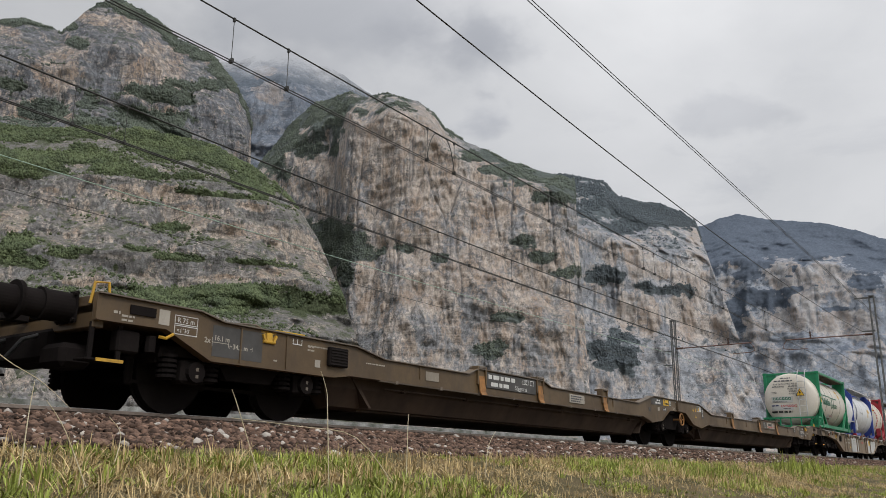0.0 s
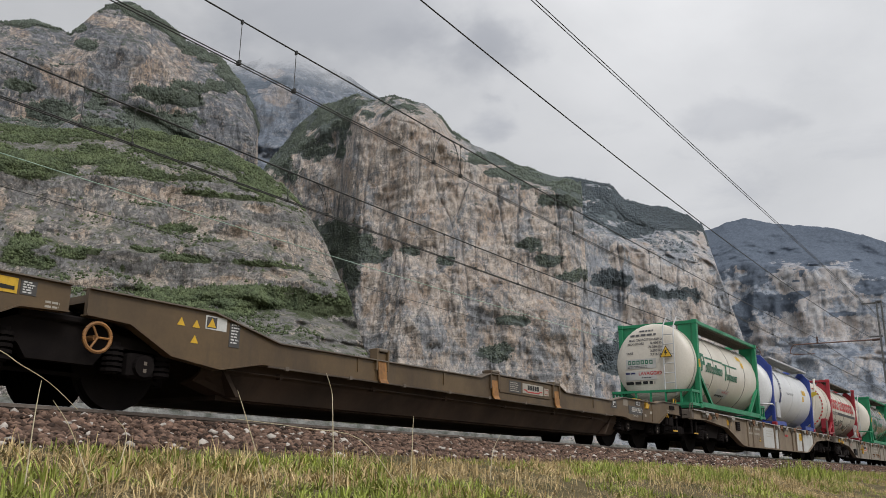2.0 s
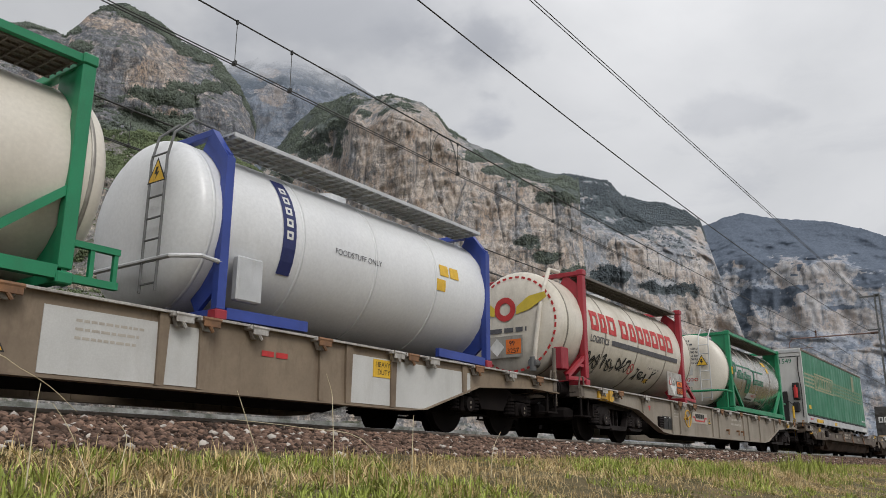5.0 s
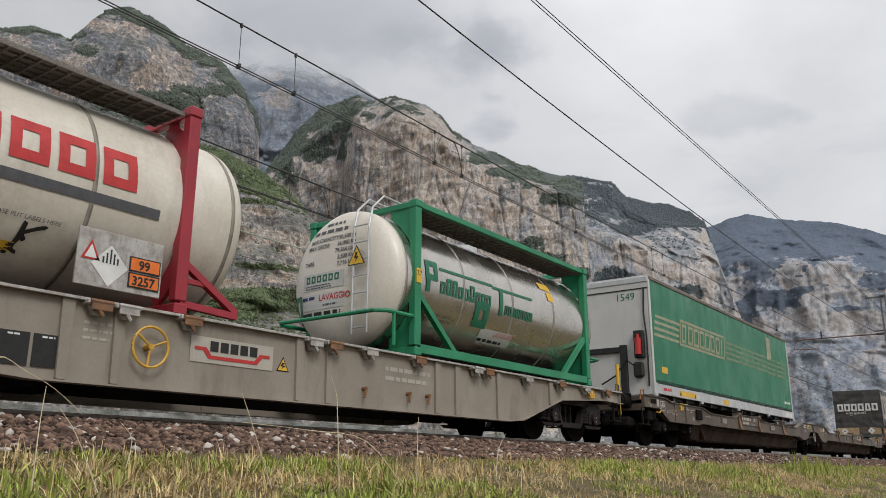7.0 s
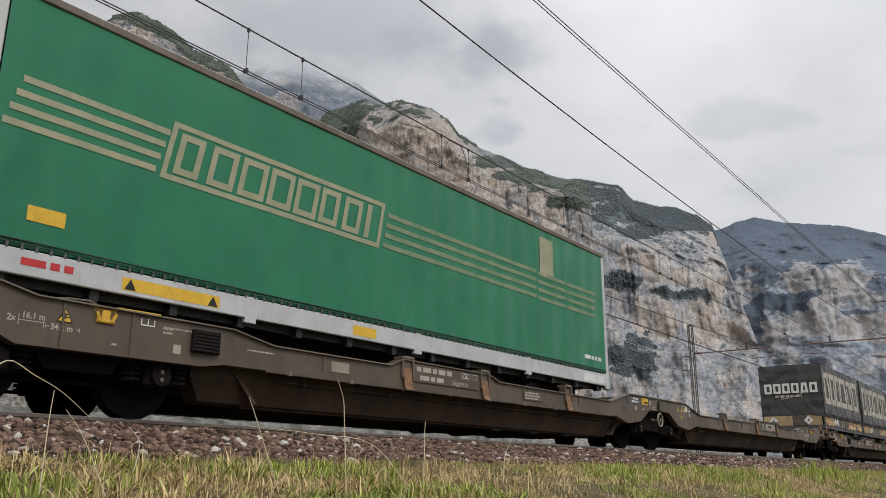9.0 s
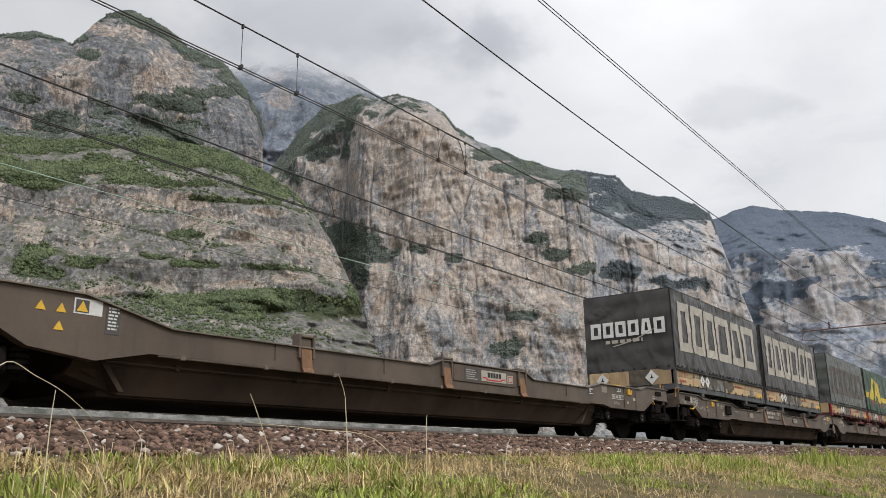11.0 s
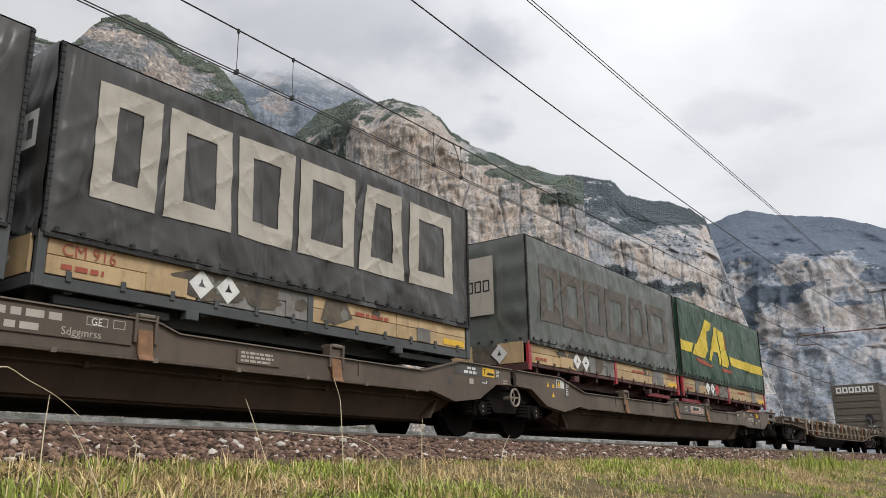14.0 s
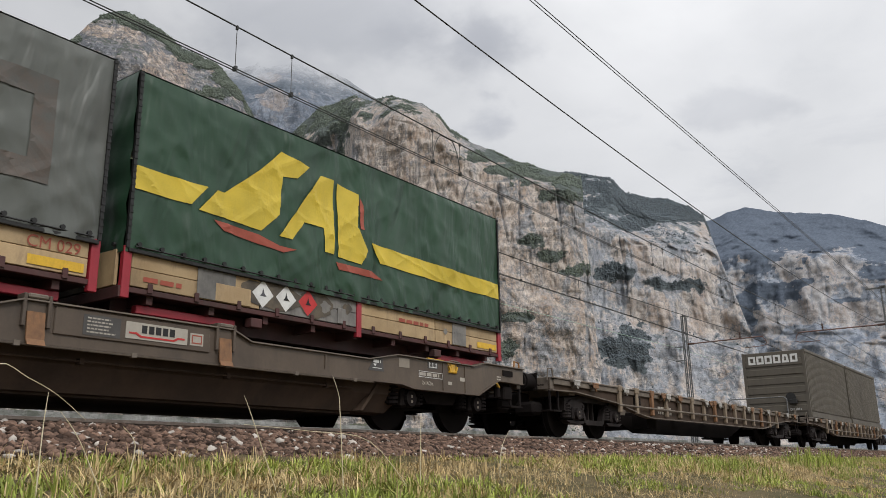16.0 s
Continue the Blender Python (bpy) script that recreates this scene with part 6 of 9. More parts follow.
    put_print(flat(bmesh.new(), [(16.17, 1.015), (16.38, 1.015), (16.38, 1.05), (16.20, 1.06), (16.17, 1.04)]), INK, wp, pose(0, -1.391, 0), "plate_symbol")
    put_print(quad(quad(bmesh.new(), 16.07, 16.13, 1.095, 1.115), 16.09, 16.11, 1.02, 1.095), INK, wp, pose(0, -1.391, 0), "plate_symbol")
    part("data_plate", B(16.44, 16.60, -1.386, -1.38, 0.99, 1.13), DARK_PANEL, t)
    put_print(lines(bmesh.new(), 16.46, 1.12, 5, 0.12, 0.014, 0.025, 14), WHITE, t, pose(0, -1.389, 0), "small_writing")
    part("data_plate", B(15.04, 15.15, -1.385, -1.38, 0.78, 0.88), DARK_PANEL, t)
    part("data_plate", B(15.64, 15.76, -1.385, -1.38, 0.83, 0.92), PRINT, t, "pale blank plate")
    part("data_plate", B(15.99, 16.23, -1.385, -1.38, 0.84, 0.93), DARK_PANEL, t, "dark plate with a white lever symbol")
    put_print(quad(quad(bmesh.new(), 16.02, 16.16, 0.865, 0.88), 16.14, 16.17, 0.865, 0.915), WHITE, t, pose(0, -1.389, 0), "plate_symbol")
    for tx, tz in ((18.30, 0.96), (18.51, 0.96), (18.50, 0.78)):
        put_print(flat(bmesh.new(), [(tx - 0.055, tz), (tx + 0.055, tz), (tx, tz + 0.095)]), LEMON, t, pose(0, -1.386, 0), "warning_sign", "small yellow triangle")
    part("framed_sign", B(18.64, 18.95, -1.385, -1.38, 0.97, 1.13), WHITE, t, "white-framed sign with a yellow triangle")
    part("sign_field", B(18.655, 18.80, -1.388, -1.385, 0.985, 1.115), DARK_PANEL, t)
    put_print(flat(bmesh.new(), [(18.665, 0.995), (18.79, 0.995), (18.728, 1.105)]), LEMON, t, pose(0, -1.391, 0), "warning_sign")
    part("data_plate", B(19.0, 19.16, -1.385, -1.38, 0.80, 1.10), DARK_PANEL, t)
    put_print(lines(bmesh.new(), 19.02, 1.08, 7, 0.12, 0.018, 0.036, 15), WHITE, t, pose(0, -1.389, 0), "small_writing")
    # trailing end: lift sign, framed writing, blank plates, load table
    if marks == 1:
        part("id_panel", B(30.79, 31.62, -1.385, -1.38, 0.73, 0.92), DARK_PANEL, t, "dark panel with framed writing")
    put_print(ring_shape(bmesh.new(), 30.97, 31.58, 0.79, 0.885, 0.008), WHITE, t, pose(0, -1.388, 0), "mark_box")
    put_print(lines(bmesh.new(), 30.99, 0.865, 1, 0.56, 0.05, 0.1, 19), PRINT, t, pose(0, -1.388, 0), "small_writing")
    part("lift_panel", B(31.20, 31.46, -1.385, -1.38, 0.94, 1.045), DARK_PANEL, t)
    bm = quad(bmesh.new(), 31.23, 31.43, 0.955, 0.968)
    for x in (31.235, 31.32, 31.405):
        quad(bm, x, x + 0.016, 0.96, 1.02)
        flat(bm, [(x - 0.014, 1.015), (x + 0.030, 1.015), (x + 0.008, 1.038)])
    put_print(bm, WHITE, t, pose(0, -1.389, 0), "lift_mark")
    part("data_plate", B(30.49, 30.74, -1.385, -1.38, 0.90, 1.04), BEIGE, t, "faded pale plate")
    part("data_plate", B(31.74, 31.84, -1.385, -1.38, 0.72, 0.77), PRINT, t)
    part("data_plate", B(32.08, 32.22, -1.385, -1.38, 0.80, 0.86), PRINT, t)
    part("buffer_mark_panel", slab(bmesh.new(), [(29.80, 0.80), (30.14, 0.80), (30.10, 1.02), (29.92, 0.98)], -1.385, -1.38), DARK_PANEL, t)
    put_print(quad(flat(lines(bmesh.new(), 29.90, 0.96, 1, 0.17, 0.045, 0.1, 20), [(29.90, 0.90), (29.98, 0.90), (29.94, 0.86)]), 29.88, 30.08, 0.835, 0.845), WHITE, t, pose(0, -1.389, 0), "buffer_mark")
    stencil("2x14.2m", 0.06, 31.05, 0.68)
    words("GE", 0.075, WHITE, t, pose(8.81, -1.404, 0.928), "stencil_mark")
    words("Sdggmrss", 0.085, WHITE if marks == 1 else PRINT, t, pose(8.50, -1.404, 0.795), "stencil_mark")
    wx = 17.29 if marks == 1 else 17.05
    bm = bmesh.new()
    for k in range(24):
        a, b = k / 24 * 6.2832, (k + 1) / 24 * 6.2832
        rod(bm, (wx + 0.15 * math.cos(a), -1.40, 0.68 + 0.15 * math.sin(a)), (wx + 0.15 * math.cos(b), -1.40, 0.68 + 0.15 * math.sin(b)), 0.02, 6)
    rod(bm, (wx, -1.36, 0.68), (wx, -1.10, 0.68), 0.03, 8)
    for k in range(3):
        rod(bm, (wx, -1.40, 0.68), (wx + 0.15 * math.cos(k * 2.094), -1.40, 0.68 + 0.15 * math.sin(k * 2.094)), 0.012, 6)
    part("handwheel", bm, TONGUE if marks == 1 else BEIGE, t, "dusty orange handbrake wheel" if marks == 1 else "dusty handbrake wheel")
    part("badge_plate", B(25.12, 27.0, -1.40, -1.37, 0.76, 1.04, 0.008), paint, t)
    part("brand_patch", B(25.90, 26.68, -1.408, -1.40, 0.81, 0.99), PRINT, t, "plain cream badge with a red bar and black blocks")
    part("brand_bar", slab(bmesh.new(), [(25.94, 0.86), (26.02, 0.86), (26.08, 0.83), (26.50, 0.83), (26.56, 0.86), (26.64, 0.86), (26.64, 0.88), (26.55, 0.88), (26.49, 0.85), (26.09, 0.85), (26.03, 0.88), (25.94, 0.88)], -1.412, -1.408), SIGN_RED, t)
    for k in range(5):
        part("brand_block", B(26.09 + k * 0.088, 26.155 + k * 0.088, -1.412, -1.408, 0.88, 0.965), INK, t)
    part("writing_panel", B(25.42, 25.84, -1.404, -1.40, 0.79, 1.0), DARK_PANEL, t, "dark panel with small pale writing")
    put_print(lines(bmesh.new(), 25.46, 0.975, 5, 0.34, 0.016, 0.036, 21), PRINT, t, pose(0, -1.407, 0), "small_writing")
    part("small_badge", B(26.72, 26.90, -1.405, -1.40, 0.82, 0.96), PRINT, t, "small cream badge with a faded red frame")
    put_print(ring_shape(bmesh.new(), 26.74, 26.88, 0.84, 0.94, 0.014), BRICK_RED, t, pose(0, -1.408, 0), "badge_frame")
    bm = B(16.7, 17.4, -0.9, 0.9, 0.75, 1.0, 0.02)
    rod(bm, (17.05, 0, 0.7), (17.05, 0, 1.1), 0.3, 20)
    part("joint", bm, BLACK, t, "black articulated joint between the halves")
    for u in (2.3, 17.05, 31.8):
        bogie(t, u)
    return t


def flat_wagon(name, label, at, L=18.5, paint=None, low=0.26, plain=False, patched=False):
    """Container flat wagon on two bogies with fish-bellied side sills."""
    paint = paint or BEIGE
    t = thing(name, label, "railway wagon", "wagons of the train", at)
    top = [(0, 1.10), (L, 1.10)]
    bot = [(L, 0.86), (L - 1.0, 0.88), (L - 2.9, 0.76), (L - 4.4, low + 0.04), (L - 4.9, low), (4.9, low), (4.4, low + 0.04), (2.9, 0.76), (1.0, 0.88), (0, 0.86)]
    for s in (-1, 1):
        sill = part("side_sill", slab(bmesh.new(), top + bot, s * 1.30 - 0.02, s * 1.30 + 0.02), paint if not plain else OLIVE_LOW, t)
        bm = bar(bmesh.new(), (0, s * 1.31, 1.108), (L, s * 1.31, 1.108), 0.16, 0.02)
        for (a, za), (b, zb) in zip(bot[:-1], bot[1:]):
            bar(bm, (a, s * 1.31, za), (b, s * 1.31, zb), 0.16, 0.02)
        part("flange", bm, paint, sill)
        part("top_edge", B(0.05, L - 0.05, s * 1.385 - 0.012, s * 1.385 + 0.012, 1.092, 1.124, 0.004), PALE_EDGE if not plain else DUSTY, sill, "pale worn top edge")
        for k in range(15 if plain else 0):
            x = 3.1 + k * (L - 6.2) / 14
            bm = B(x - 0.06, x + 0.06, s * 1.37 - 0.04, s * 1.37 + 0.04, 0.56, 1.10, 0.01)
            box(bm, x - 0.10, x + 0.10, s * 1.37 - 0.05, s * 1.37 + 0.05, 1.02, 1.15, 0.01)
            part("stanchion", bm, RUSTY if k % 5 == 2 else BEIGE_WARM, t, "dusty folding stanchion")
        if plain:
            part("load_rail", tube(bmesh.new(), [(3.0, s * 1.40, 0.72), (L - 3.0, s * 1.40, 0.72)], 0.022, 6), DUSTY, t)
            part("top_beam", B(0.1, L - 0.1, s * 1.345 - 0.025, s * 1.345 + 0.025, 0.98, 1.09, 0.008), DUSTY, sill)
        for x in (3.3, 5.2, 5.79, 8.43, 8.99, L * 0.62, L * 0.65, L - 5.2, L - 3.3) if not plain else ():
            zb = max(low, float(np.interp(x, [2.9, 4.4, L - 4.4, L - 2.9], [0.76, low, low, 0.76])))
            part("rib", slab(bmesh.new(), [(x - 0.05, zb + 0.02), (x + 0.05, zb + 0.02), (x + 0.07, 1.09), (x - 0.07, 1.09)], s * 1.31 - 0.05, s * 1.31 + 0.05), paint, sill)
        for k, x in enumerate((0.9, 1.75, 3.3, 5.50, 5.82, 6.64, 8.62, 9.0, 9.75, 10.9, 12.5, 12.85, L - 4.3, L - 3.0, L - 1.9, L - 0.9)):
            bm = box(bmesh.new(), x - 0.15, x + 0.15, s * 1.25, s * 1.45, 1.055, 1.115, 0.012)
            slab(bm, [(x - 0.10, 1.05), (x + 0.10, 1.05), (x + 0.05, 0.95), (x - 0.05, 0.95)], s * 1.37 - 0.03, s * 1.37 + 0.03)
            lock = part("container_lock", bm, PALE_EDGE if not plain else DUSTY, t, "dusty folding container lock")
            bm = rod(bmesh.new(), (x - 0.13, s * 1.455, 1.085), (x + 0.13, s * 1.455, 1.085), 0.028, 8)
            box(bm, x - 0.12, x + 0.12, s * 1.452, s * 1.475, 0.995, 1.075, 0.006)
            rod(bm, (x - 0.03, s * 1.46, 1.0), (x + 0.02, s * 1.46, 0.94), 0.022, 6)
            part("lock_flap", bm, RUSTY if k % 2 else PALE_EDGE, lock, "rust-streaked hinged flap")
        bx, bz = (3.95, 0.72) if patched or plain else (4.20, 0.40)
        bp = part("brake_panel", box(bmesh.new(), bx, bx + 0.30, s * 1.32, s * 1.38, bz, bz + 0.27, 0.01), BLACK, t, "dark brake indicator box")
        for k in range(4):
            part("slat", B(bx + 0.02, bx + 0.28, s * 1.38, s * 1.388, bz + 0.03 + k * 0.06, bz + 0.05 + k * 0.06), DARK_IRON, bp)
    part("deck_frame", B(0.1, L - 0.1, -1.28, -1.0, 1.0, 1.06), paint, t)
    part("deck_frame", B(0.1, L - 0.1, 1.0, 1.28, 1.0, 1.06), paint, t)
    # beams under the floor go near-black unless plain: shade put into their colour
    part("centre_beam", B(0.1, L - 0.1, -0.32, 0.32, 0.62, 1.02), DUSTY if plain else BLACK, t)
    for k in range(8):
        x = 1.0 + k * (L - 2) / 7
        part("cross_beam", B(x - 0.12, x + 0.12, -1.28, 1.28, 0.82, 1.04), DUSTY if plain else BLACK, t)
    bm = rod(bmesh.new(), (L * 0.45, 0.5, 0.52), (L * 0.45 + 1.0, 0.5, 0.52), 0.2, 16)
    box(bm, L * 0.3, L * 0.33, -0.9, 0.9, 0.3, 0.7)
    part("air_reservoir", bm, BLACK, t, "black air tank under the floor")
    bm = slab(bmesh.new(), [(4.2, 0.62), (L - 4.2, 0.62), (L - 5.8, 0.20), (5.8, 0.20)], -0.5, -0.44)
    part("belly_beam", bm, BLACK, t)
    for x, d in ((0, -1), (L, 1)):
        # headstock darker than the sills: its shade is put into the colour
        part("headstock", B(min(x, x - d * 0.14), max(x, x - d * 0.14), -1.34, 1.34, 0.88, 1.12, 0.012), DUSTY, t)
        # added plate that blocks light from above, so the bogies stay dark
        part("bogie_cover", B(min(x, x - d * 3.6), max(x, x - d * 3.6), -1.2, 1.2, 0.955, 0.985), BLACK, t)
        buffers(t, x, d, paint if d > 0 and not patched else BLACK, YELLOW if patched and d < 0 else None, DUSTY)
        if d > 0 and not plain:
            bm = rod(bmesh.new(), (x + 0.06, -1.26, 0.62), (x + 0.06, -1.26, 1.78), 0.040, 12)
            rod(bm, (x + 0.06, -1.26, 1.18), (x + 0.06, -1.26, 1.24), 0.055, 12)
            part("end_post", bm, LEMON if not patched else DUSTY, t, "upright worn yellow tube at the wagon end")
    for u in (2.15, L - 2.15):
        bogie(t, u, "coil" if patched else "open")
    if patched:
        folding_hook(t, 1.3, -1.36, 1.0, RUSTY)
        part("repainted_panel", B(7.05, 8.95, -1.328, -1.318, 0.30, 0.98), PANEL, t, "pale grey repainted sill panel")
        part("repainted_panel", slab(bmesh.new(), [(11.5, 0.30), (13.3, 0.30), (14.6, 0.66), (14.6, 0.98), (11.5, 0.98)], -1.328, -1.318), PANEL, t, "pale grey repainted sill panel")
        pl = part("warning_plate", B(12.05, 12.55, -1.336, -1.328, 0.70, 0.96), LEMON, t, "yellow plate with black words")
        words("HEAVY", 0.08, INK, t, pose(12.09, -1.339, 0.85), "lettering")
        words("DUTY", 0.08, INK, t, pose(12.14, -1.339, 0.74), "lettering")
        part("label_plate", B(3.1, 3.5, -1.336, -1.32, 0.84, 1.0), YELLOW, t, "yellow and black label plate")
        put_print(lines(lines(bmesh.new(), 5.2, 0.90, 2, 1.4, 0.07, 0.16, 15), 7.4, 0.88, 3, 1.0, 0.03, 0.09, 16), PRINT, t, pose(0, -1.330, 0), "number_bars")
        put_print(lines(bmesh.new(), 9.9, 0.84, 1, 0.5, 0.07, 0.1, 5), SIGN_RED, t, pose(0, -1.330, 0), "brand_bar")
        tri_sign(t, 6.6, 0.46, 0.22, -1.324)
    elif not plain:
        hook_casting(t, 1.26)
        put_print(flat(bmesh.new(), [(3.64, 0.90), (3.80, 0.90), (3.72, 0.77)]), SIGN_RED, t, pose(0, -1.324, 0), "warning_sign", "small red triangle")
        folding_hook(t, L - 1.6, -1.36, 0.98, YELLOW)
        bm = bmesh.new()
        for k in range(28):
            a, b = k / 28 * 6.2832, (k + 1) / 28 * 6.2832
            rod(bm, (6.14 + 0.22 * math.cos(a), -1.42, 0.70 + 0.22 * math.sin(a)), (6.14 + 0.22 * math.cos(b), -1.42, 0.70 + 0.22 * math.sin(b)), 0.016, 6)
        for k in range(3):
            a = k * 2.094 + 0.4
            rod(bm, (6.14, -1.42, 0.70), (6.14 + 0.22 * math.cos(a), -1.42, 0.70 + 0.22 * math.sin(a)), 0.014, 6)
        rod(bm, (6.14, -1.32, 0.70), (6.14, -1.44, 0.70), 0.035, 8)
        part("handwheel", bm, YELLOW, t, "yellow handbrake wheel")
        b = part("brand_plate", B(6.72, 7.98, -1.33, -1.322, 0.62, 0.92), PRINT, t, "plain cream badge with red and black shapes")
        for k in range(5):
            part("brand_block", B(7.0 + k * 0.15, 7.115 + k * 0.15, -1.336, -1.33, 0.76, 0.88), INK, b)
        part("brand_bar", slab(bmesh.new(), [(6.78, 0.76), (6.90, 0.76), (6.98, 0.67), (7.72, 0.67), (7.80, 0.76), (7.92, 0.76), (7.92, 0.80), (7.76, 0.80), (7.68, 0.71), (7.02, 0.71), (6.94, 0.80), (6.78, 0.80)], -1.336, -1.33), SIGN_RED, b)
        tri_sign(t, 8.16, 0.63, 0.19, -1.324)
        for x in (4.55, 4.90):
            part("data_panel", B(x, x + 0.31, -1.335, -1.322, 0.38, 0.70), INK, t, "black data panel")
        put_print(lines(lines(bmesh.new(), 4.64, 0.68, 1, 0.14, 0.018, 0.05, 5), 4.98, 0.68, 1, 0.14, 0.018, 0.05, 6), WHITE, t, pose(0, -1.337, 0), "small_writing")
        for x in (9.71, 10.72, 11.2):
            bm = rod(bmesh.new(), (x, -1.32, 0.53), (x, -1.40, 0.53), 0.03, 8)
            bar(bm, (x, -1.40, 0.55), (x - 0.04, -1.40, 0.40), 0.03, 0.03)
            part("drain_cock", bm, RUSTY, t, "rusty drain cock")
        put_print(lines(lines(bmesh.new(), 10.2, 0.90, 2, 1.1, 0.06, 0.14, 15), 5.4, 0.9, 3, 0.4, 0.03, 0.08, 16), PRINT, t, pose(0, -1.324, 0), "number_bars")
    else:
        put_print(lines(bmesh.new(), 5.4, 0.8, 2, 1.0, 0.06, 0.12, 17), PRINT, t, pose(0, -1.324, 0), "number_bars")
    return t


# ---- loads ----
def tri_sign(parent, x, z, h, y, at=None):
    a = put_print(flat(bmesh.new(), [(x - h * 0.58, z), (x + h * 0.58, z), (x, z + h)]), INK, parent, pose(0, y, 0), "warning_sign", "yellow warning triangle with a black edge")
    b = put_print(flat(bmesh.new(), [(x - h * 0.46, z + h * 0.07), (x + h * 0.46, z + h * 0.07), (x, z + h * 0.86)]), LEMON, parent, pose(0, y - 0.003, 0), "sign_field")
    put_print(flat(bmesh.new(), [(x - 0.02, z + h * 0.6), (x + 0.03, z + h * 0.6), (x + 0.0, z + h * 0.4), (x + 0.05, z + h * 0.4), (x - 0.03, z + h * 0.14), (x - 0.005, z + h * 0.34), (x - 0.05, z + h * 0.34)]), INK, parent, pose(0, y - 0.006, 0), "sign_bolt")


END = Matrix.Rotation(radians(-90), 4, "Z")


def end_print(bm, mat, parent, x, name="end_print", label=""):
    """Print on a face that looks along -x: the outline's x runs from the far side to the camera side."""
    m = Matrix(((0, 1, 0, x), (-1, 0, 0, 0), (0, 0, 1, 0), (0, 0, 0, 1)))
    return put_print(bm, mat, parent, m, name, label)


def high_voltage(parent, x, u, z, h):
    """Yellow triangle with a black bolt, on a ladder."""
    end_print(flat(bmesh.new(), [(u - h * 0.56, z), (u + h * 0.56, z), (u, z + h)]), INK, parent, x, "warning_sign", "yellow high-voltage triangle with black edge")
    end_print(flat(bmesh.new(), [(u - h * 0.47, z + h * 0.05), (u + h * 0.47, z + h * 0.05), (u, z + h * 0.89)]), LEMON, parent, x - 0.002, "sign_field")
    end_print(flat(bmesh.new(), [(u - 0.02, z + h * 0.62), (u + 0.03, z + h * 0.62), (u, z + h * 0.42), (u + 0.05, z + h * 0.42), (u - 0.03, z + h * 0.12), (u - 0.005, z + h * 0.34), (u - 0.05, z + h * 0.34)]), INK, parent, x - 0.004, "sign_bolt")


def on_cap(ob, x0, r, zc):
    """Bends a print that lies before a tank's dished end on to it."""
    bm = bmesh.new()
    bm.from_mesh(ob.data)
    bmesh.ops.triangulate(bm, faces=bm.faces[:])
    for _ in range(3):
        es = [e for e in bm.edges if e.calc_length() > 0.16]
        if not es:
            break
        bmesh.ops.subdivide_edges(bm, edges=es, cuts=1)
        bmesh.ops.triangulate(bm, faces=bm.faces[:])
    for v in bm.verts:
        q = min(0.999, math.hypot(v.co.y, v.co.z - zc) / r) ** (1 / 0.62)
        v.co.x += 0.30 * (1 - math.sqrt(1 - q * q))
    bm.to_mesh(ob.data)
    bm.free()
    return ob


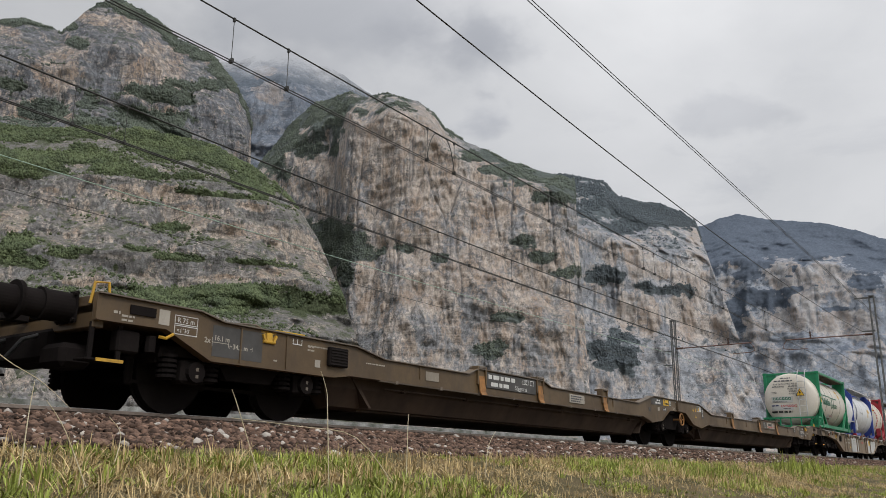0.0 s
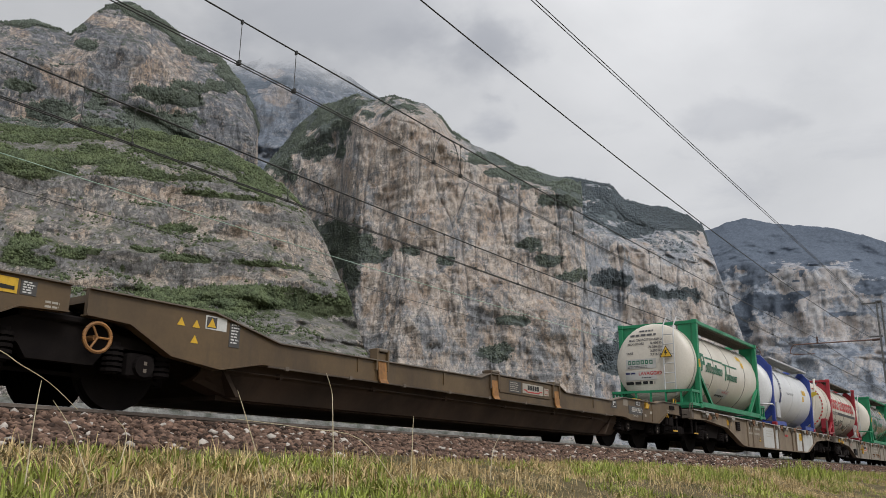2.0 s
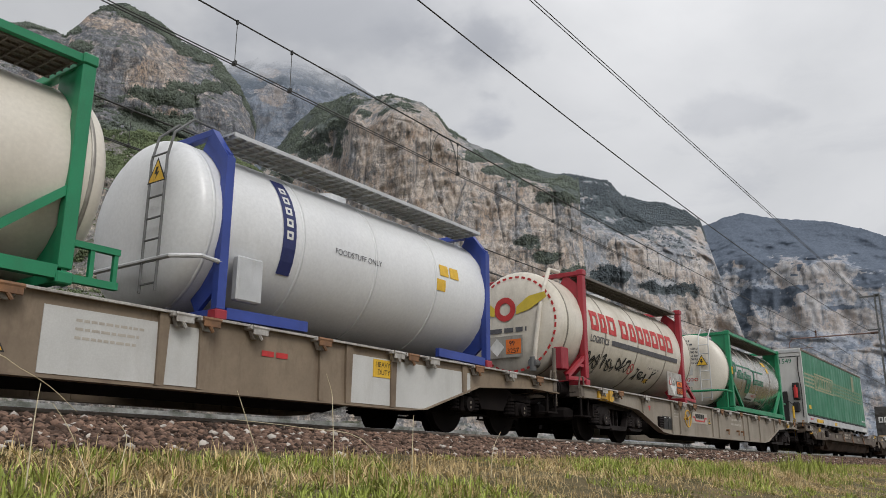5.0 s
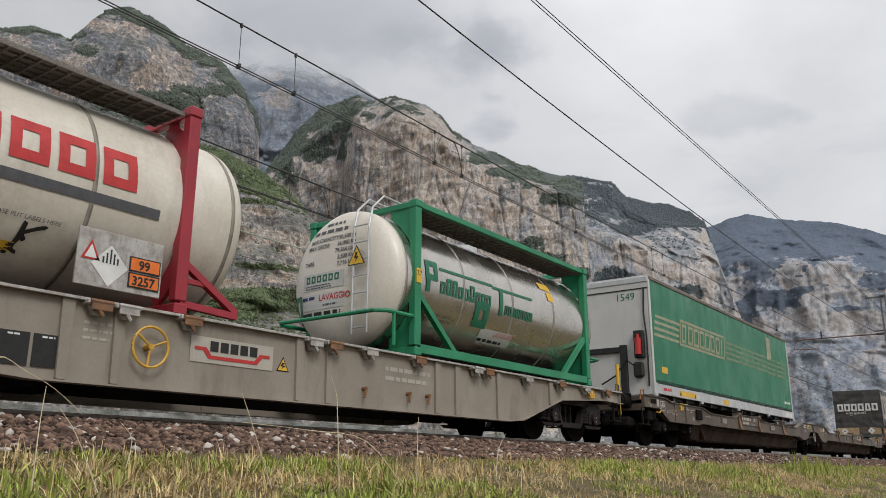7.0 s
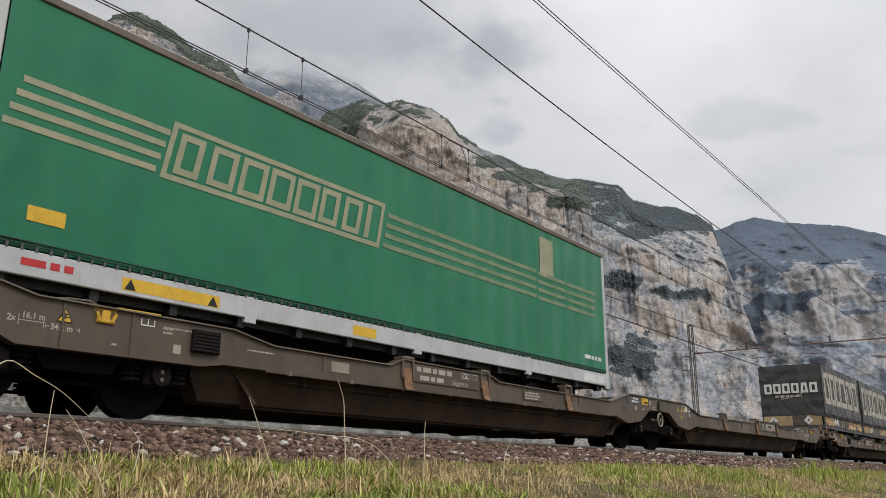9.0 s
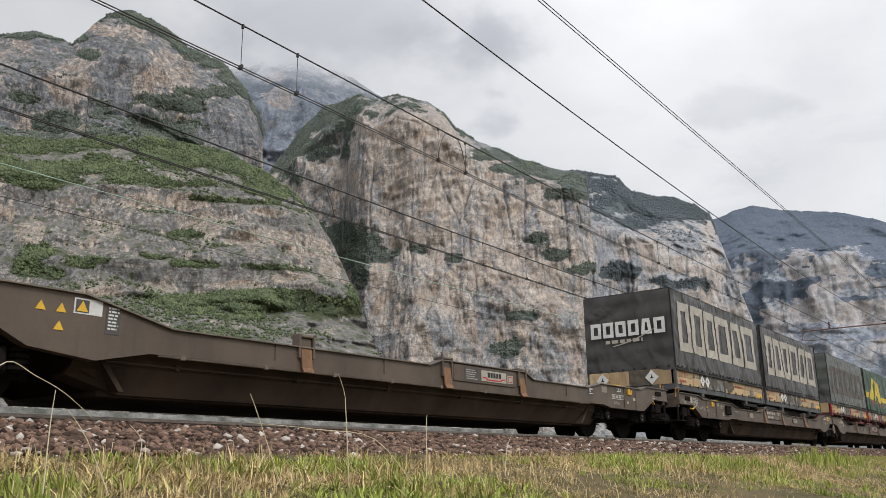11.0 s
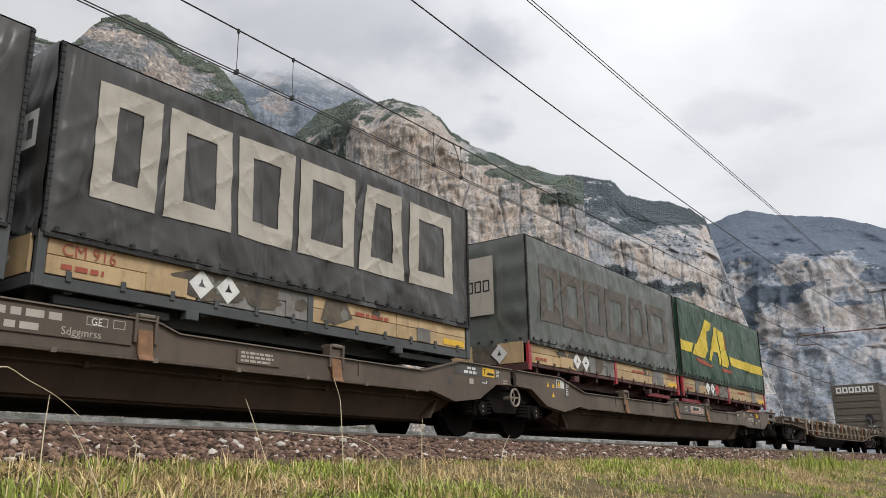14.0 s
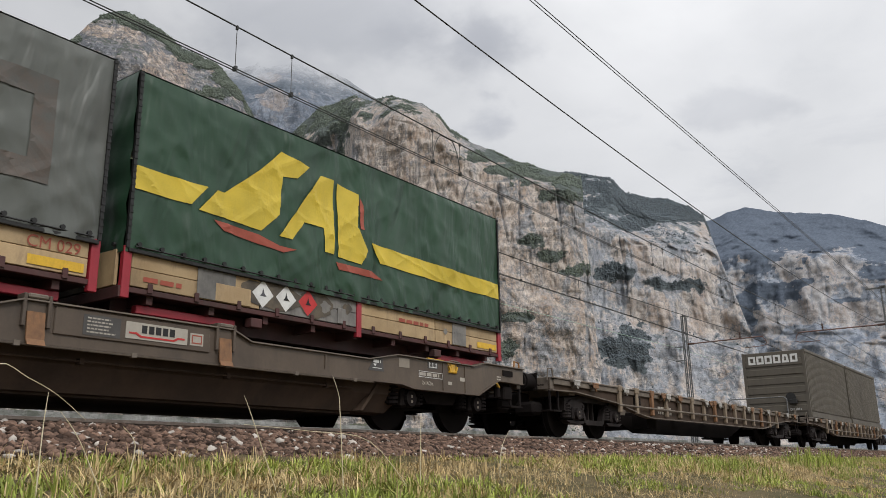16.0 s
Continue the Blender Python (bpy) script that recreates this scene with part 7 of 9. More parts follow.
def tank_container(name, label, at, shell, paint, style, cap=None):
    """Tank in a twenty-foot frame; x=0 at the leading posts, z=0 at its bottom corner castings."""
    t = thing(name, label, "tank container", "tank containers on the train", at)
    Lf, Hf, hw = 6.06, 2.59, 1.23
    r, zc = (1.19, 1.32) if style != "red" else (1.20, 1.33)
    x0, x1 = (-0.62, Lf + 0.55) if style in ("green", "steel") else ((-0.55, Lf + 0.35) if style == "blue" else (-1.15, Lf + 1.05))
    prof = [(x0, 0.0)]
    for k in range(1, 9):
        a = k / 8 * math.pi / 2
        prof.append((x0 + 0.30 * (1 - math.cos(a)), r * math.sin(a) ** 0.62))
    body = prof + [(x0 + 0.34, r), (x1 - 0.34, r)] + [(x1 - 0.30 * (1 - math.cos(a)), r * math.sin(a) ** 0.62) for a in [k / 8 * math.pi / 2 for k in range(8, 0, -1)]] + [(x1, 0.0)]
    shellob = part("tank_shell", lathe(bmesh.new(), body, 72, zc), shell, t, "", True)
    if cap:
        part("end_cap", lathe(bmesh.new(), [(x - 0.006, rr * 1.003) for x, rr in prof] + [(x0 + 0.36, r * 1.003)], 72, zc), cap, t, "white dished end of the tank", True)
    for x in [x0 + 0.36] + [x0 + 0.36 + (x1 - x0 - 0.72) * k / 4 for k in (1, 2, 3)] + [x1 - 0.36]:
        part("tank_band", lathe(bmesh.new(), [(x - 0.025, r), (x - 0.025, r + 0.008), (x + 0.025, r + 0.008), (x + 0.025, r)], 72, zc), (BAND if style != "red" else DULL_BAND) if style != "blue" else shell, t, "thin band round the tank", True)
    # frame
    for fx, sgn in ((0.0, 1), (Lf, -1)):
        for s in (-1, 1):
            y = s * (hw - 0.07)
            if style == "blue":
                bm = bar(bmesh.new(), (fx, y, 0.14), (fx, y, 2.12), 0.11, 0.13)
                bar(bm, (fx, y, 2.08), (fx, s * 0.80, Hf - 0.05), 0.11, 0.13)
                part("corner_post", bm, paint, t)
            else:
                part("corner_post", B(fx - 0.08, fx + 0.08, y - 0.07, y + 0.07, 0.16, Hf - 0.12, 0.012), paint, t)
            for z in ((0.0, Hf - 0.12) if style != "blue" else (0.0,)):
                part("corner_casting", B(fx - 0.09, fx + 0.09, y - 0.085, y + 0.085, z, z + 0.13, 0.015), paint if style != "blue" or z else RED, t)
            bm = bmesh.new()
            bar(bm, (fx + sgn * 0.02, y, 1.05), (fx + sgn * 1.15, y, 0.10), 0.09, 0.09)
            if style in ("green", "steel"):
                part("brace", bm, paint, t)
            # corner webs between the frame and the round of the tank
            yo = s * (hw - 0.02)
            for lowhalf in (0, 1):
                arc = [(s * 1.205 * math.cos(q), zc + (1 - 2 * lowhalf) * 1.205 * math.sin(q)) for q in (0.32, 0.55, 0.8, 1.0)]
                corner = [(arc[-1][0], 0.1 if lowhalf else Hf - 0.1), (yo, 0.1 if lowhalf else Hf - 0.1)] if style in ("green", "steel") else \
                    [(arc[-1][0] + s * 0.12, 0.12 if lowhalf else Hf - 0.06), (yo, zc + (1 - 2 * lowhalf) * 0.85)]
                f = arc + corner
                bm = bmesh.new()
                a = [bm.verts.new((fx - 0.03, yy, zz)) for yy, zz in f]
                b = [bm.verts.new((fx + 0.03, yy, zz)) for yy, zz in f]
                bm.faces.new(a)
                bm.faces.new(b[::-1])
                for i in range(len(f)):
                    bm.faces.new((a[i], b[i], b[(i + 1) % len(f)], a[(i + 1) % len(f)]))
                bmesh.ops.recalc_face_normals(bm, faces=bm.faces[:])
                part("gusset", bm, paint, t)
        ey = hw - 0.1 if style != "blue" else 0.85
        part("end_rail", B(fx - 0.06, fx + 0.06, -ey, ey, Hf - 0.11, Hf - 0.01, 0.01), paint, t)
        part("end_sill", B(fx - 0.06, fx + 0.06, -hw + 0.1, hw - 0.1, 0.02, 0.14, 0.01), paint, t)
    for s in (-1, 1):
        y = s * (hw - 0.06)
        if style in ("green", "steel"):
            part("top_rail", B(0.08, Lf - 0.08, y - 0.04, y + 0.04, Hf - 0.10, Hf - 0.01), paint, t)
            part("bottom_rail", B(0.08, Lf - 0.08, y - 0.05, y + 0.05, 0.05, 0.19), paint, t)
        elif style == "blue":
            bar_ = bmesh.new()
            bar(bar_, (0.1, y, 0.10), (1.5, y, 0.12), 0.08, 0.14)
            bar(bar_, (Lf - 0.1, y, 0.10), (Lf - 1.5, y, 0.12), 0.08, 0.14)
            part("bottom_rail", bar_, paint, t)
        else:
            bm = bmesh.new()
            for fx, sg in ((0, -1), (Lf, 1)):
                bar(bm, (fx, y, 0.65), (fx + sg * 0.85, y, 0.14), 0.08, 0.08)
                bar(bm, (fx, y, 0.14), (fx + sg * 0.85, y, 0.10), 0.08, 0.08)
                bar(bm, (fx + sg * 0.4, y, 0.42), (fx + sg * 0.1, y, 0.42), 0.06, 0.06)
            part("end_brace", bm, paint, t)
    # walkway on top
    wy0, wy1 = (-1.12, -0.55)
    bm = B(0.1, Lf - 0.1, wy0, wy1, Hf - 0.09, Hf - 0.06)
    wk = part("walkway", bm, GRATING if style != "blue" else ALU, t, "grating walkway along the top")
    bm = bmesh.new()
    for k in range(34):
        x = 0.15 + k * (Lf - 0.3) / 33
        box(bm, x - 0.01, x + 0.01, wy0, wy1, Hf - 0.13, Hf - 0.09)
    for k in range(5):
        y = wy0 + k * (wy1 - wy0) / 4
        box(bm, 0.1, Lf - 0.1, y - 0.008, y + 0.008, Hf - 0.12, Hf - 0.09)
    part("bearer", bm, GRATING if style != "blue" else ALU, wk)
    bm = rod(bmesh.new(), (Lf * 0.5, 0, zc + r - 0.05), (Lf * 0.5, 0, zc + r + 0.10), 0.3, 24)
    part("manlid", bm, ALU, t, "round manlid on top")
    # ladder at the leading end
    if style != "red":
        bm = bmesh.new()
        xl = x0 - 0.07
        for y in (-0.42, -0.74):
            tube(bm, [(xl, y, 0.32), (xl, y, 2.05), (xl + 0.08, y, 2.40), (xl + 0.35, y, 2.66), (0.15, y, 2.64)], 0.018, 7)
        for k in range(7):
            rod(bm, (xl, -0.42, 0.42 + k * 0.28), (xl, -0.74, 0.42 + k * 0.28), 0.014, 6)
        part("ladder", bm, ALU if style != "blue" else GALV, t, "pale tubular ladder on the tank end")
    if style == "green":
        bars = [((-0.75, -hw + 0.05, 0.46), (-0.75, hw - 0.05, 0.46), 0.07), ((-0.75, -hw + 0.05, 0.08), (-0.75, hw - 0.05, 0.08), 0.08)]
        bars += [((-0.75, -0.9 + k * 0.45, 0.08), (-0.75, -0.9 + k * 0.45, 0.46), 0.05) for k in range(5)]
        for y in (-hw + 0.05, hw - 0.05):
            bars += [((-0.75, y, 0.08), (0, y, 0.08), 0.08), ((-0.75, y, 0.46), (0, y, 0.46), 0.07), ((Lf, y, 0.08), (Lf + 0.62, y, 0.08), 0.08), ((Lf, y, 0.46), (Lf + 0.62, y, 0.46), 0.07)]
            bars += [((x, y, 0.08), (x, y, 0.46), 0.05) for x in (-0.72, -0.48, -0.24, Lf + 0.3, Lf + 0.58)]
        guard = None
        for a, b, w in bars:
            bm = bar(bmesh.new(), a, b, w, w)
            if guard:
                part("guard_bar", bm, paint, guard)
            else:
                guard = part("end_guard", bm, paint, t, "green square-tube guard at the tank end")
    if style == "steel":
        bm = tube(bmesh.new(), [(0, -hw + 0.05, 0.62), (-0.7, -hw + 0.05, 0.62), (-0.85, -hw + 0.2, 0.62), (-0.85, hw - 0.2, 0.62), (-0.7, hw - 0.05, 0.62), (0, hw - 0.05, 0.62)], 0.035, 8)
        tube(bm, [(-0.55, -hw + 0.05, 0.62), (-0.55, -hw + 0.05, 0.1)], 0.03, 8)
        tube(bm, [(Lf, -hw + 0.05, 0.62), (Lf + 0.55, -hw + 0.05, 0.62), (Lf + 0.7, -hw + 0.2, 0.62), (Lf + 0.7, hw - 0.2, 0.62)], 0.03, 8)
        part("end_guard", bm, paint, t, "green tubular guard at the tank end")
    if style == "blue":
        bm = tube(bmesh.new(), [(0.05, -hw + 0.05, 0.72), (-0.35, -hw + 0.02, 0.74), (-0.62, -hw + 0.25, 0.72), (-0.62, 0.6, 0.72)], 0.03, 8)
        part("end_guard", bm, ALU, t, "bent grey guard tube")
        part("document_box", B(0.2, 0.62, -hw - 0.02, -hw + 0.1, 0.28, 0.86, 0.02), ALU, t, "small grey document box")
    wrap = (r + 0.010, zc)
    face = x0 - 0.012
    if style in ("green", "steel"):
        # badge: plain green blocks and rules in place of the name
        def badge(bm, nm="brand_block"):
            return put_print(bm, SIGN_GREEN, t, Matrix.Identity(4), nm, "plain green block" if nm == "brand_block" else "", wrap)
        bm = ring_shape(bmesh.new(), 0.24, 0.58, zc - 0.02, zc + 0.32, 0.10)
        quad(bm, 0.26, 0.37, zc - 0.22, zc - 0.02)
        badge(bm)
        for k in range(9):
            badge(ring_shape(bmesh.new(), 0.66 + k * 0.178, 0.80 + k * 0.178, zc - 0.20, zc + 0.01 + (0.08 if k in (1, 2, 5) else 0), 0.048))
        badge(quad(bmesh.new(), 2.52, 2.64, zc - 0.30, zc + 0.18))
        for k in range(8):
            badge(ring_shape(bmesh.new(), 2.72 + k * 0.13, 2.82 + k * 0.13, zc - 0.26, zc - 0.08, 0.034))
        badge(quad(bmesh.new(), 0.64, 2.30, zc + 0.20, zc + 0.25), "brand_rule")
        badge(quad(bmesh.new(), 2.30, 3.75, zc + 0.17, zc + 0.22), "brand_rule")
        bm = quad(bmesh.new(), 2.1, 3.2, zc - 0.90, zc - 0.60)
        put_print(bm, PANEL, t, Matrix.Identity(4), "sticker", "pale blue-white sticker", (r + 0.011, zc))
        words("LAVAGGIO", 0.10, SIGN_RED, t, pose(2.55, 0, zc - 0.72), "lettering", "", (r + 0.014, zc))
        put_print(lines(bmesh.new(), 2.12, zc - 0.80, 1, 1.05, 0.06, 0.1, 3), INK, t, Matrix.Identity(4), "web_bars", "", (r + 0.014, zc))
        words("FOR FOODSTUFFS ONLY", 0.055, GREY_INK, t, pose(0.40, 0, zc - 0.60), "lettering", "", wrap)
        words("SOLO PER ALIMENTARI", 0.055, GREY_INK, t, pose(0.40, 0, zc - 0.69), "lettering", "", wrap)
        bm = quad(quad(bmesh.new(), 4.25, 4.7, zc + 0.55, zc + 0.72), 4.45, 4.7, zc + 0.30, zc + 0.50)
        put_print(bm, LEMON, t, Matrix.Identity(4), "label_patch", "yellow label patches", wrap)
        if style == "steel":
            put_print(ring_shape(bmesh.new(), 1.75, 2.20, zc - 0.62, zc - 0.14, 0.15), SIGN_GREEN, t, Matrix.Identity(4), "green_square", "hollow green square", (r + 0.012, zc))
        # writing on the dished end (x axis here runs from far side to camera side)
        def cap_print(bm, mat, nm, lab="", off=0.0):
            return on_cap(end_print(bm, mat, t, face - off, nm, lab), x0, r, zc)
        cap_print(lines(bmesh.new(), -0.36, zc + 0.99, 1, 0.45, 0.050, 0.1, 2), GREY_INK, "id_bars")
        cap_print(lines(bmesh.new(), -0.66, zc + 0.87, 1, 1.1, 0.062, 0.1, 3), GREY_INK, "id_bars")
        m = Matrix(((0, 1, 0, face - 0.002), (-1, 0, 0, 0), (0, 0, 1, 0), (0, 0, 0, 1)))
        for txt, u, k in (("MAX CAPACITY", -0.70, 0), ("30,500 Lt", 0.0, 0), ("MAX GROSS", -0.74, 1), ("36,000 Kg", -0.02, 1), ("79,366 Lbs", -0.06, 2), ("TARE", -0.78, 3.4), ("3,500 Kg", 0.0, 3), ("7,716 Lbs", 0.0, 4)):
            on_cap(words(txt, 0.072, GREY_INK, t, m @ pose(u, 0, zc + 0.66 - k * 0.115), "lettering", "", None, 0.002), x0, r, zc)
        cap_print(quad(bmesh.new(), -0.80, 0.16, zc - 0.16, zc + 0.12), PANEL, "sticker", "pale blue-white sticker")
        for k in range(6):
            cap_print(ring_shape(bmesh.new(), -0.72 + k * 0.135, -0.62 + k * 0.135, zc - 0.04, zc + 0.08, 0.03), SIGN_GREEN, "brand_block", "small plain green block", 0.003)
        cap_print(lines(bmesh.new(), -0.74, zc - 0.08, 2, 0.8, 0.022, 0.04, 4), GREY_INK, "small_writing", "", 0.003)
        cap_print(quad(bmesh.new(), -0.84, 0.16, zc - 0.50, zc - 0.24), PANEL, "sticker")
        on_cap(words("LAVAGGIO", 0.105, SIGN_RED, t, m @ pose(-0.40, 0, zc - 0.36), "lettering", "", None, 0.003), x0, r, zc)
        cap_print(lines(bmesh.new(), -0.82, zc - 0.27, 1, 0.36, 0.05, 0.1, 5), NAVY, "small_writing", "", 0.003)
        cap_print(lines(bmesh.new(), -0.30, zc - 0.42, 1, 0.4, 0.03, 0.1, 7), GREY_INK, "small_writing", "", 0.003)
        cap_print(lines(bmesh.new(), -0.84, zc - 0.54, 1, 1.0, 0.085, 0.1, 6), INK, "web_bars", "", 0.003)
        if style == "steel":
            cap_print(ring_shape(bmesh.new(), -1.08, -0.84, zc - 0.62, zc - 0.22, 0.08), SIGN_GREEN, "green_square", "hollow green square", 0.003)
        part("label_plate", B(-0.06, 0.06, -hw - 0.012, -hw + 0.01, 1.18, 1.42), LEMON, t, "yellow label on the corner post")
        words("2.7", 0.075, INK, t, pose(-0.055, -hw - 0.015, 1.31), "lettering")
        high_voltage(t, face - 0.075, 0.50, zc + 0.12, 0.34)
    if style == "blue":
        bm = bmesh.new()
        quad(bm, 0.98, 1.22, zc - 0.55, zc + 0.95)
        put_print(bm, NAVY, t, Matrix.Identity(4), "navy_band", "navy band with pale blocks", wrap)
        for k in range(5):
            put_print(ring_shape(bmesh.new(), 1.04, 1.16, zc - 0.05 + k * 0.18, zc + 0.07 + k * 0.18, 0.035), WHITE, t, Matrix.Identity(4), "brand_block", "", (r + 0.013, zc))
        words("FOODSTUFF ONLY", 0.09, GREY_INK, t, pose(2.0, 0, zc - 0.05), "lettering", "", wrap)
        bm = quad(quad(quad(bmesh.new(), 4.6, 4.85, zc + 0.12, zc + 0.32), 4.9, 5.15, zc + 0.12, zc + 0.32), 4.5, 4.75, zc - 0.15, zc + 0.05)
        put_print(bm, LEMON, t, Matrix.Identity(4), "label_patch", "yellow label patches", wrap)
        high_voltage(t, face - 0.075, 0.58, zc + 0.40, 0.34)
    if style == "red":
        x = 0.33
        bm = bmesh.new()
        for k, w in enumerate((0.40, 0.34, 0.42, 0.0, 0.42, 0.40, 0.38, 0.36, 0.42, 0.42, 0.42)):
            if w:
                z0 = zc - 0.04
                put_print(block_shape(bmesh.new(), x, x + w, z0, z0 + 0.46, 0.12, 0.06 if k == 5 else 0.0), SIGN_RED, t, Matrix.Identity(4), "brand_block", "large plain red block", wrap)
                x += w + 0.095
            else:
                x += 0.2
        bm.free()
        words("LOGISTICS", 0.15, GREY_INK, t, pose(0.32, 0, zc - 0.30), "lettering", "", wrap, 0.004)
        put_print(quad(bmesh.new(), 1.45, 5.7, zc - 0.28, zc - 0.16), GREY_INK, t, Matrix.Identity(4), "grey_rule", "dark grey stripe", wrap)
        words("EMERGENCY - PULL CABLE TO CLOSE", 0.045, GREY_INK, t, pose(0.12, 0, zc - 1.05), "lettering", "", wrap)
        words("PLEASE PUT LABELS HERE", 0.05, GREY_INK, t, pose(3.85, 0, zc - 0.62), "lettering", "", wrap)
        rnd = random.Random(9)
        for gx, gz, n, sc, lab in ((0.45, zc - 0.72, 9, 0.27, "black scrawled paint tag"), (3.35, zc - 0.86, 5, 0.24, "small black scrawled paint tag")):
            bm = bmesh.new()
            for k in range(n):
                px, pz = gx + k * sc, gz + rnd.uniform(-0.03, 0.06)
                q = [Vector((px + rnd.uniform(-0.17, 0.20), 0, pz + rnd.uniform(-0.2, 0.2))) for j in range(8)]
                pts = []
                for j in range(1, 6):
                    for u in range(6):
                        u /= 6
                        pts.append(0.5 * ((2 * q[j]) + (q[j + 1] - q[j - 1]) * u + (2 * q[j - 1] - 5 * q[j] + 4 * q[j + 1] - q[j + 2]) * u * u + (3 * q[j] - q[j - 1] - 3 * q[j + 1] + q[j + 2]) * u ** 3))
                sides = []
                for a, b in zip(pts[:-1], pts[1:]):
                    d = (b - a).normalized() * 0.023
                    sides.append((bm.verts.new((a.x - d.z, 0, a.z + d.x)), bm.verts.new((a.x + d.z, 0, a.z - d.x))))
                for (a, b), (c, d) in zip(sides[:-1], sides[1:]):
                    bm.faces.new((a, b, d, c))
            put_print(bm, INK, t, Matrix.Identity(4), "graffiti", lab, (r + 0.013, zc))
        put_print(quad(bmesh.new(), 4.02, 4.24, zc - 1.02, zc - 0.90), LEMON, t, Matrix.Identity(4), "label_patch", "small yellow label", (r + 0.013, zc))
        for pref in (5.0,):
            pl = part("placard_board", B(4.72, 5.75, -r - 0.06, -r - 0.03, zc - 1.20, zc - 0.58, 0.006), PALE_EDGE, t, "grey placard board with hazard plates")
            for z0, txt, u in ((0.955, "99", 5.44), (1.135, "3257", 5.37)):
                hp = part("hazard_plate", B(5.33, 5.72, -r - 0.072, -r - 0.062, zc - z0, zc - z0 + 0.165), INK, pl, "orange plate with black edge and numbers")
                part("plate_field", B(5.345, 5.705, -r - 0.075, -r - 0.072, zc - z0 + 0.015, zc - z0 + 0.15), SIGN_ORANGE, hp)
                words(txt, 0.105, INK, t, pose(u, -r - 0.078, zc - z0 + 0.03), "lettering", "", None, 0.004)
            bm = flat(bmesh.new(), [(5.10, zc - 1.18), (5.32, zc - 0.95), (5.10, zc - 0.72), (4.88, zc - 0.95)])
            put_print(bm, WHITE, t, pose(0, -r - 0.066, 0), "hazard_diamond", "white hazard diamond with black bars")
            bm = bmesh.new()
            for k in range(5):
                q = abs(k - 2) * 0.045
                quad(bm, 5.005 + k * 0.043, 5.025 + k * 0.043, zc - 0.93, zc - 0.77 - q)
            put_print(bm, INK, t, pose(0, -r - 0.070, 0), "hazard_bars")
            put_print(flat(bmesh.new(), [(4.76, zc - 0.92), (4.98, zc - 0.92), (4.87, zc - 0.70)]), SIGN_RED, t, pose(0, -r - 0.066, 0), "hazard_triangle")
            put_print(flat(bmesh.new(), [(4.80, zc - 0.90), (4.94, zc - 0.90), (4.87, zc - 0.75)]), WHITE, t, pose(0, -r - 0.070, 0), "hazard_field")
        bm = bmesh.new()
        for k in range(24):
            a, b = k / 24 * 6.2832, (k + 1) / 24 * 6.2832
            flat(bm, [(2.90 + q * math.cos(w), zc - 0.73 + q * math.sin(w)) for q, w in ((0.115, a), (0.15, a), (0.15, b), (0.115, b))])
        flat(bm, [(2.80, zc - 0.65), (2.82, zc - 0.63), (3.0, zc - 0.81), (2.98, zc - 0.83)])
        put_print(bm, SIGN_RED, t, Matrix.Identity(4), "ban_sign", "", wrap)
        # leading end: red-edged ring, yellow wing shapes, placards, pipework
        bm = bmesh.new()
        for k in range(40):
            a, b = k / 40 * 6.2832, (k + 0.6) / 40 * 6.2832
            flat(bm, [(1.02 * math.cos(a), zc + 1.02 * math.sin(a)), (1.07 * math.cos(a), zc + 1.07 * math.sin(a)), (1.07 * math.cos(b), zc + 1.07 * math.sin(b)), (1.02 * math.cos(b), zc + 1.02 * math.sin(b))])
        end_print(bm, SIGN_RED, t, x0 + 0.085, "hoop", "dashed red hoop on the tank end")
        bm = flat(bmesh.new(), [(0.12, zc + 0.18), (0.45, zc + 0.26), (0.90, zc + 0.50), (0.85, zc + 0.62), (0.45, zc + 0.56), (0.15, zc + 0.36)])
        flat(bm, [(-0.42, zc + 0.18), (-0.75, zc + 0.26), (-0.95, zc + 0.50), (-0.90, zc + 0.62), (-0.65, zc + 0.56), (-0.42, zc + 0.36)])
        end_print(bm, GOLD, t, face + 0.0, "wing_badge", "yellow wing shapes")
        bm = bmesh.new()
        for k in range(20):
            a, b = k / 20 * 6.2832, (k + 1) / 20 * 6.2832
            flat(bm, [(-0.15 + 0.14 * math.cos(a), zc + 0.32 + 0.14 * math.sin(a)), (-0.15 + 0.27 * math.cos(a), zc + 0.32 + 0.27 * math.sin(a)), (-0.15 + 0.27 * math.cos(b), zc + 0.32 + 0.27 * math.sin(b)), (-0.15 + 0.14 * math.cos(b), zc + 0.32 + 0.14 * math.sin(b))])
        end_print(bm, SIGN_RED, t, face - 0.002, "ring_badge", "plain red ring")
        end_print(lines(bmesh.new(), -0.55, zc - 0.10, 1, 1.0, 0.10, 0.1, 6), GREY_INK, t, face, "web_bars")
        end_print(quad(bmesh.new(), -0.95, 0.30, zc - 0.75, zc - 0.28), BAND, t, face - 0.03, "placard_board", "grey placard board")
        end_print(quad(bmesh.new(), -0.12, 0.26, zc - 0.68, zc - 0.36), SIGN_ORANGE, t, face - 0.035, "hazard_plate", "orange hazard plate")
        m = Matrix(((0, 1, 0, face - 0.04), (-1, 0, 0, 0), (0, 0, 1, 0), (0, 0, 0, 1)))
        words("99", 0.11, INK, t, m @ pose(-0.04, 0, zc - 0.50), "lettering")
        words("3257", 0.11, INK, t, m @ pose(-0.09, 0, zc - 0.66), "lettering")
        end_print(flat(bmesh.new(), [(-0.35, zc - 0.72), (-0.16, zc - 0.52), (-0.35, zc - 0.32), (-0.54, zc - 0.52)]), WHITE, t, face - 0.035, "hazard_diamond")
